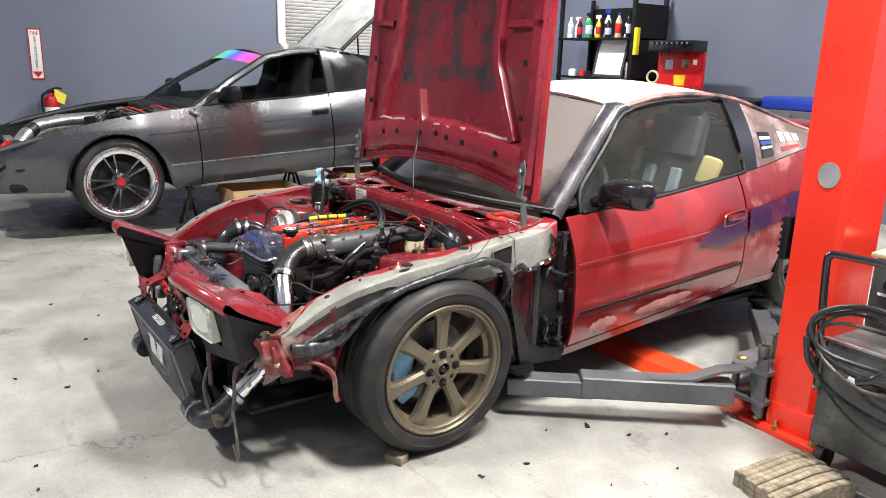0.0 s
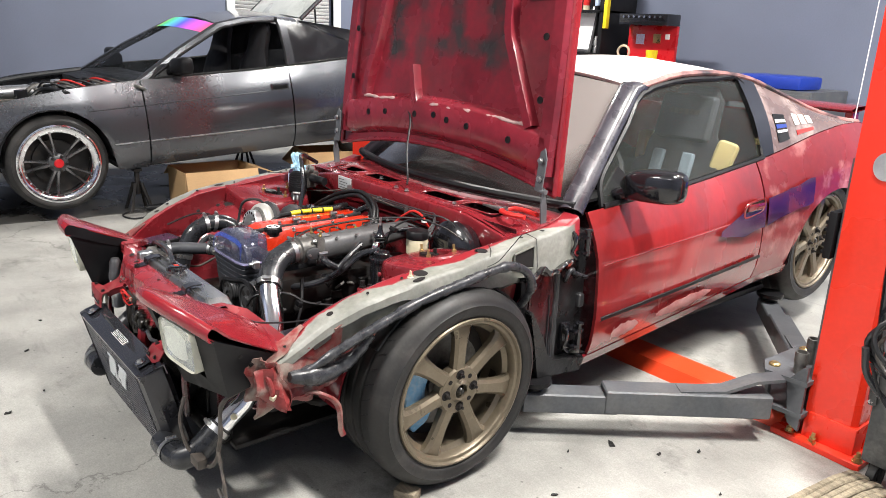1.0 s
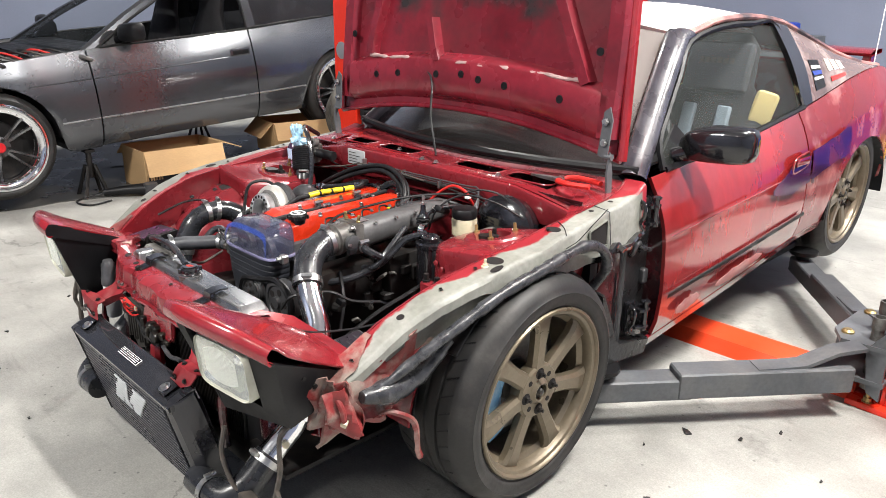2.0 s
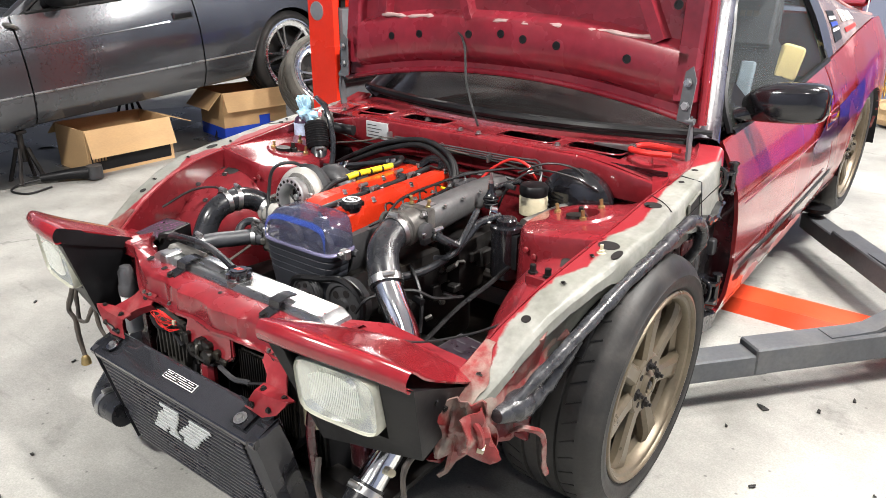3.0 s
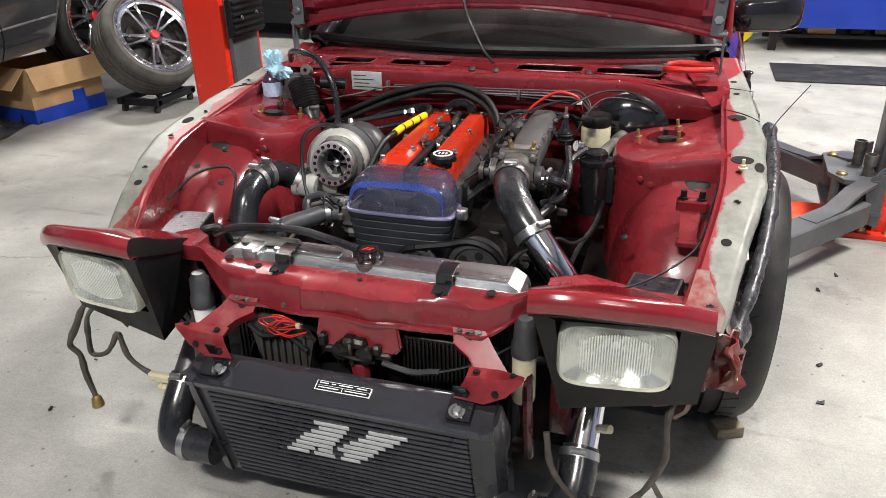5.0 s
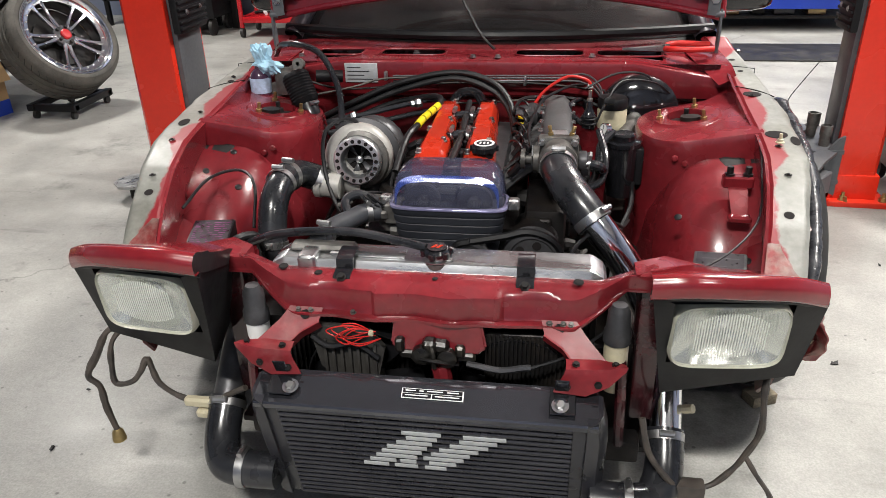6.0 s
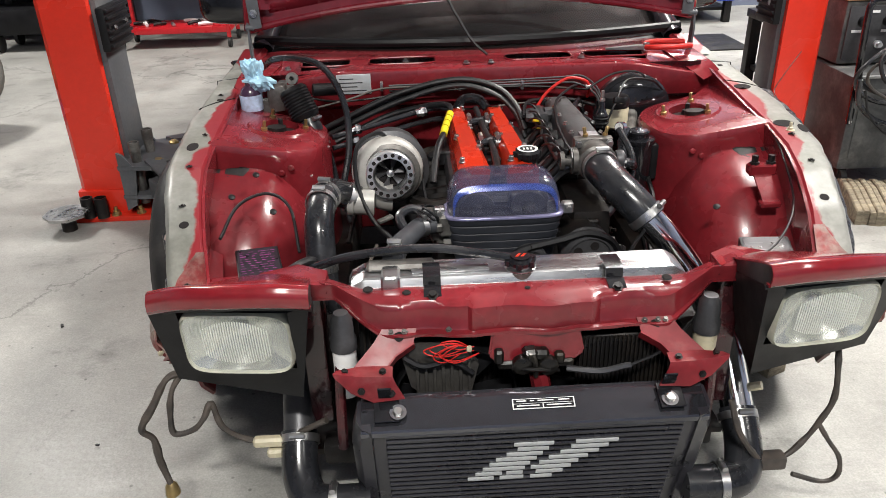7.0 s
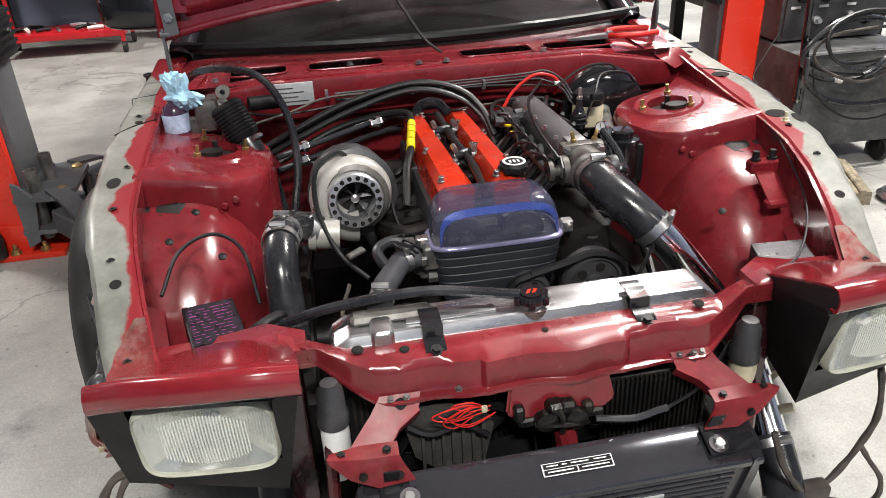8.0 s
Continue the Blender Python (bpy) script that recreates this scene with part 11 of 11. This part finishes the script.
tube(bm, [(ex, ey, 0.94), (ex, ey + 0.05, 0.955), (ex, ey + 0.10, 0.95)], 0.008, seg=8)
tube(bm, [(ex, ey, 0.92), (ex, ey + 0.05, 0.915), (ex, ey + 0.09, 0.90)], 0.007, seg=8)
part("valve", bm, "black", fe)
part("hose", tubed([(ex + 0.02, ey - 0.03, 0.92), (ex + 0.03, ey - 0.08, 0.88), (ex + 0.04, ey - 0.085, 0.75), (ex + 0.05, ey - 0.06, 0.66)], 0.011), "black", fe)
part("tag", slab(bmesh.new(), [(ex + 0.03, ey + 0.03, 0.95), (ex + 0.035, ey + 0.13, 0.89), (ex + 0.05, ey + 0.10, 0.80), (ex + 0.05, ey + 0.02, 0.84)], 0.002), "yellow", fe, "yellow inspection tag")
part("bracket", boxed((X0, ey - 0.03, 0.70), (X0 + 0.03, ey + 0.03, 0.86), 0.004), "iron", fe)

# ---- north wall: black shelf of bottles, board, tool box, carts ----
sh = thing("black_shelf", (-3.3, 5.35, 0), "black steel shelf unit crowded with bottles", "shelf")
for x in (-4.05, -2.95):
    for y in (5.02, 5.52):
        part("upright", boxed((x - 0.02, y - 0.02, 0), (x + 0.02, y + 0.02, 2.05), 0.003), "black", sh)
for z in (0.25, 0.70, 1.17, 1.60):
    part("board", boxed((-4.08, 5.0, z - 0.025), (-2.92, 5.54, z), 0.003), "black", sh)
part("back", boxed((-4.06, 5.545, 0.2), (-2.94, 5.56, 1.95), 0), "black", sh)
part("side", boxed((-2.935, 5.0, 0.2), (-2.92, 5.54, 1.95), 0.002), "black", sh)
kinds = [("white", "white", 0.24), ("label_blue", "white", 0.21), ("black", "redwire", 0.22), ("white", "green_b", 0.26), ("green_b", "black", 0.25), ("steel", "black", 0.20), ("yellow", "white", 0.22), ("white", "blue_paint", 0.28), ("black", "black", 0.19), ("yellow", "blue_paint", 0.24), ("cream", "blue_paint", 0.27), ("white", "white", 0.22), ("black", "black", 0.26), ("black", "black", 0.24)]
for k, (body, cap, h) in enumerate(kinds):
    x = -4.0 + k * 0.076 + 0.012 * math.sin(k * 3)
    y = 5.12 + 0.05 * (k % 2)
    bo = thing("bottle", (x, y, 1.60), f"{'tall' if h > 0.23 else 'short'} cleaning bottle with a spray cap on the shelf", "bottle", "shelf bottles")
    r = 0.034 + 0.006 * math.sin(k * 1.9)
    part("bottle_body", lathe(bmesh.new(), [(0, 0), (r, 0), (r * 1.05, 0.01), (r, h * 0.65), (r * 0.5, h * 0.82), (r * 0.38, h * 0.88), (0, h * 0.88)], (x, y, 1.60), (0, 0, 1), 16), body, bo)
    part("label", lathe(bmesh.new(), [(r * 1.04, h * 0.18), (r * 1.06, h * 0.19), (r * 1.03, h * 0.55), (r * 1.01, h * 0.56)], (x, y, 1.60), (0, 0, 1), 16, cap=False), ("label_blue", "white", "redwire", "black")[k % 4], bo)
    bm = bmesh.new()
    rod(bm, (x, y, 1.60 + h * 0.86), (x, y, 1.60 + h), 0.014, seg=10)
    if k in (4, 6, 7, 1):
        box(bm, (x - 0.045, y - 0.012, 1.60 + h - 0.01), (x + 0.03, y + 0.012, 1.60 + h + 0.03), 0.005)
    part("spray_cap", bm, cap, bo)
for k, (x, mt, h, r) in enumerate(((-3.92, "white", 0.08, 0.05), (-3.76, "redwire", 0.07, 0.035), (-3.64, "purple", 0.06, 0.03), (-3.55, "green_b", 0.09, 0.02), (-3.08, "steel", 0.17, 0.03), (-3.0, "steel", 0.17, 0.03))):
    solo("small_can", lathe(bmesh.new(), [(0, 0), (r, 0), (r, h * 0.8), (r * 0.6, h * 0.9), (r * 0.6, h), (0, h)], (x, 5.12, 1.17), (0, 0, 1), 14), mt, "small coloured can on the shelf board", "can", "shelf cans")
fr = thing("picture_frame", (-3.32, 5.15, 1.17), "grey frame with a blank white sheet leaning on the shelf", "frame")
FM = pose(-3.32, 5.06, 1.17, -12, 0, 0)
part("sheet", boxed((-0.20, 0.0, 0.03), (0.20, 0.006, 0.43), 0, FM), "screen", fr)
bm = bmesh.new()
for lo, hi in (((-0.225, 0.0), (-0.195, 0.455)), ((0.195, 0.0), (0.225, 0.455)), ((-0.195, 0.0), (0.195, 0.03)), ((-0.195, 0.425), (0.195, 0.455))):
    box(bm, (lo[0], -0.012, lo[1]), (hi[0], 0.012, hi[1]), 0.003, FM)
part("moulding", bm, "castdark", fr)
solo("yellow_level", boxed((-2.918, 5.0, 1.42), (-2.875, 5.05, 1.70), 0.004), "yellow", "yellow spirit level hung on the shelf side", "level")
# workbench carrying the red tool box
wb = thing("workbench", (-1.9, 5.2, 0), "dark steel workbench against the wall", "workbench")
part("bench_top", boxed((-2.78, 4.85, 0.98), (-1.35, 5.56, 1.03), 0.005), "iron", wb)
for x in (-2.73, -1.40):
    for y in (4.9, 5.5):
        part("leg", boxed((x - 0.03, y - 0.03, 0), (x + 0.03, y + 0.03, 0.98), 0.003), "iron", wb)
tb = thing("tool_box", (-2.1, 5.2, 1.03), "open red tool box with black tray and stickers", "tool box")
bx0, bx1 = -2.71, -2.14
part("back_panel", boxed((bx0, 5.18, 1.03), (bx1, 5.22, 1.46), 0.006), "tool_red", tb)
part("tray", boxed((bx0, 4.92, 1.03), (bx1, 5.18, 1.13), 0.006), "tool_red", tb)
part("lid", boxed((bx0, 5.0, 1.46), (bx1, 5.22, 1.57), 0.01, None), "blackgloss", tb, "black lid with chrome clips")
for k in range(8):
    part("socket", rod(bmesh.new(), (bx0 + 0.07 + k * 0.062, 4.995, 1.54), (bx0 + 0.07 + k * 0.062, 4.975, 1.54), 0.012, seg=8), "chrome", tb)
for x, z, mt, r in ((-2.56, 1.33, "label_blue", 0.05), (-2.36, 1.34, "brass", 0.045), (-2.24, 1.36, "white", 0.025)):
    part("sticker", boxed((x - r, 5.176, z - r), (x + r, 5.181, z + r), 0.002), mt, tb)
solo("yellow_cup", lathe(bmesh.new(), [(0, 0), (0.05, 0), (0.06, 0.10), (0.055, 0.10), (0.045, 0.01)], (-2.26, 4.98, 1.13), (0, 0, 1), 16), "yellow", "yellow cup in the tool tray", "cup")
solo("wire_coil", tubed([(-2.60 + 0.07 * math.cos(t), 4.98, 1.20 + 0.06 * math.sin(t)) for t in (2 * math.pi * j / 16 for j in range(17))], 0.012, curved=False, seg=8), "cream", "pale coil of wire in the tool tray", "coil")
# red rolling tool cart and black carts on the floor
rc = thing("tool_cart", (-2.2, 5.2, 0), "red rolling cart loaded with greasy tools", "tool cart")
part("lower_tray", boxed((-2.50, 4.45, 0.12), (-1.62, 4.83, 0.17), 0.008), "tool_red", rc)
part("upper_tray", boxed((-2.50, 4.45, 0.62), (-1.62, 4.83, 0.68), 0.008), "tool_red", rc)
for x in (-2.49, -1.63):
    for y in (4.46, 4.82):
        part("post", boxed((x - 0.015, y - 0.015, 0.08), (x + 0.015, y + 0.015, 0.70), 0.003), "tool_red", rc)
        part("caster", lathe(bmesh.new(), [(0.015, -0.012), (0.04, -0.012), (0.04, 0.012), (0.015, 0.012)], (x, y, 0.04), (1, 0, 0), 14), "rubber", rc)
for k in range(12):
    x, y = -2.42 + 0.065 * k, 4.55 + 0.08 * math.sin(k * 2.4) + 0.06
    solo("hand_tool", tubed([(x, y, 0.185), (x + 0.06 * math.cos(k), y + 0.06 * math.sin(k), 0.19), (x + 0.12 * math.cos(k), y + 0.09 * math.sin(k), 0.187)], 0.014, seg=6), ("iron", "steel", "white", "black")[k % 4], "loose greasy hand tool on the cart", "hand tool", "cart tools")
bc = thing("parts_cart", (-3.6, 5.2, 0), "black plastic service cart on casters", "cart")
part("lower_tray", boxed((-3.55, 4.50, 0.14), (-2.75, 4.95, 0.34), 0.03, seg=2), "black", bc)
part("upper_tray", boxed((-3.55, 4.50, 0.68), (-2.75, 4.95, 0.86), 0.03, seg=2), "black", bc)
for x in (-3.5, -2.8):
    for y in (4.56, 4.9):
        part("post", boxed((x - 0.03, y - 0.03, 0.3), (x + 0.03, y + 0.03, 0.7), 0.01), "black", bc)
        part("caster", lathe(bmesh.new(), [(0.02, -0.015), (0.07, -0.015), (0.07, 0.015), (0.02, 0.015)], (x, y, 0.07), (1, 0, 0), 16), "rubber", bc)
# blue bench and its shelf
bb = thing("blue_bench", (1.7, 5.0, 0), "royal blue steel bench with a cluttered low shelf", "workbench")
part("front_panel", boxed((1.18, 4.70, 0.19), (2.60, 4.74, 0.80), 0.006), "blue_paint", bb)
part("bench_top", boxed((1.12, 4.66, 0.80), (2.66, 5.5, 0.86), 0.006), "blue_paint", bb)
part("shelf", boxed((1.20, 4.80, 0.10), (2.60, 5.45, 0.125), 0.004), "iron", bb)
for x in (1.20, 2.58):
    for y in (4.80, 5.42):
        part("leg", boxed((x - 0.03, y - 0.03, 0), (x + 0.03, y + 0.03, 0.80), 0.004), "iron", bb)
for k, (x, w, h, mt) in enumerate(((1.35, 0.12, 0.05, "black"), (1.55, 0.20, 0.07, "card"), (1.80, 0.10, 0.05, "iron"), (2.0, 0.16, 0.06, "castdark"), (2.25, 0.14, 0.07, "oil_gold"))):
    solo("parts_box", boxed((x - w / 2, 4.84, 0.125), (x + w / 2, 5.05, 0.125 + h), 0.01), mt, "small parts box on the bench shelf", "parts box", "bench parts")
solo("blue_tub", boxed((-1.28, 4.9, 0.97), (-0.72, 5.3, 1.08), 0.03), "blue_paint", "blue plastic tub on the grey cabinet", "tub")
gc = thing("grey_cabinet", (-0.95, 5.2, 0), "grey steel cabinet standing against the wall", "cabinet")
part("body", boxed((-1.32, 4.88, 0), (-0.60, 5.55, 0.97), 0.01), "lift_grey", gc)
for x in (-1.30, -0.95):
    part("door", boxed((x, 4.868, 0.04), (x + 0.335, 4.88, 0.94), 0.004), "lift_grey", gc)
solo("floor_mat", boxed((1.15, 3.68, 0.001), (2.35, 4.25, 0.011), 0.004), "rubber", "dark rubber mat on the floor", "mat")
# brown bag and yellow reel by the wall
bag = bmesh.new()
bmesh.ops.create_icosphere(bag, subdivisions=3, radius=1.0)
for v in bag.verts:
    c = v.co.copy()
    r = 1 + 0.3 * noise.noise(c * 2.2) + 0.15 * noise.noise(c * 6)
    v.co = Vector((c.x * 0.20 * r, c.y * 0.15 * r, max(c.z, -0.6) * 0.15 * r + 0.09)) + Vector((0.60, 5.1, 0))
lowest = min(v.co.z for v in bag.verts)
bag.transform(Matrix.Translation((0, 0, -lowest)))
solo("paper_bag", bag, "brown_bag", "crumpled brown paper bag on the floor", "paper bag", smooth=20)
yr = thing("hose_reel", (0.92, 5.05, 0), "yellow reel with a black hub on the floor", "hose reel")
lathe(bm := bmesh.new(), [(0.05, -0.06), (0.17, -0.06), (0.17, -0.045), (0.09, -0.04), (0.09, 0.04), (0.17, 0.045), (0.17, 0.06), (0.05, 0.06)], (0.92, 5.05, 0.17), (0.6, -0.8, 0), 24)
part("drum", bm, "yellow", yr)
part("hub", lathe(bmesh.new(), [(0.075, -0.07), (0.075, 0.07), (0, 0.07)], (0.92, 5.05, 0.17), (0.6, -0.8, 0), 20), "black", yr)
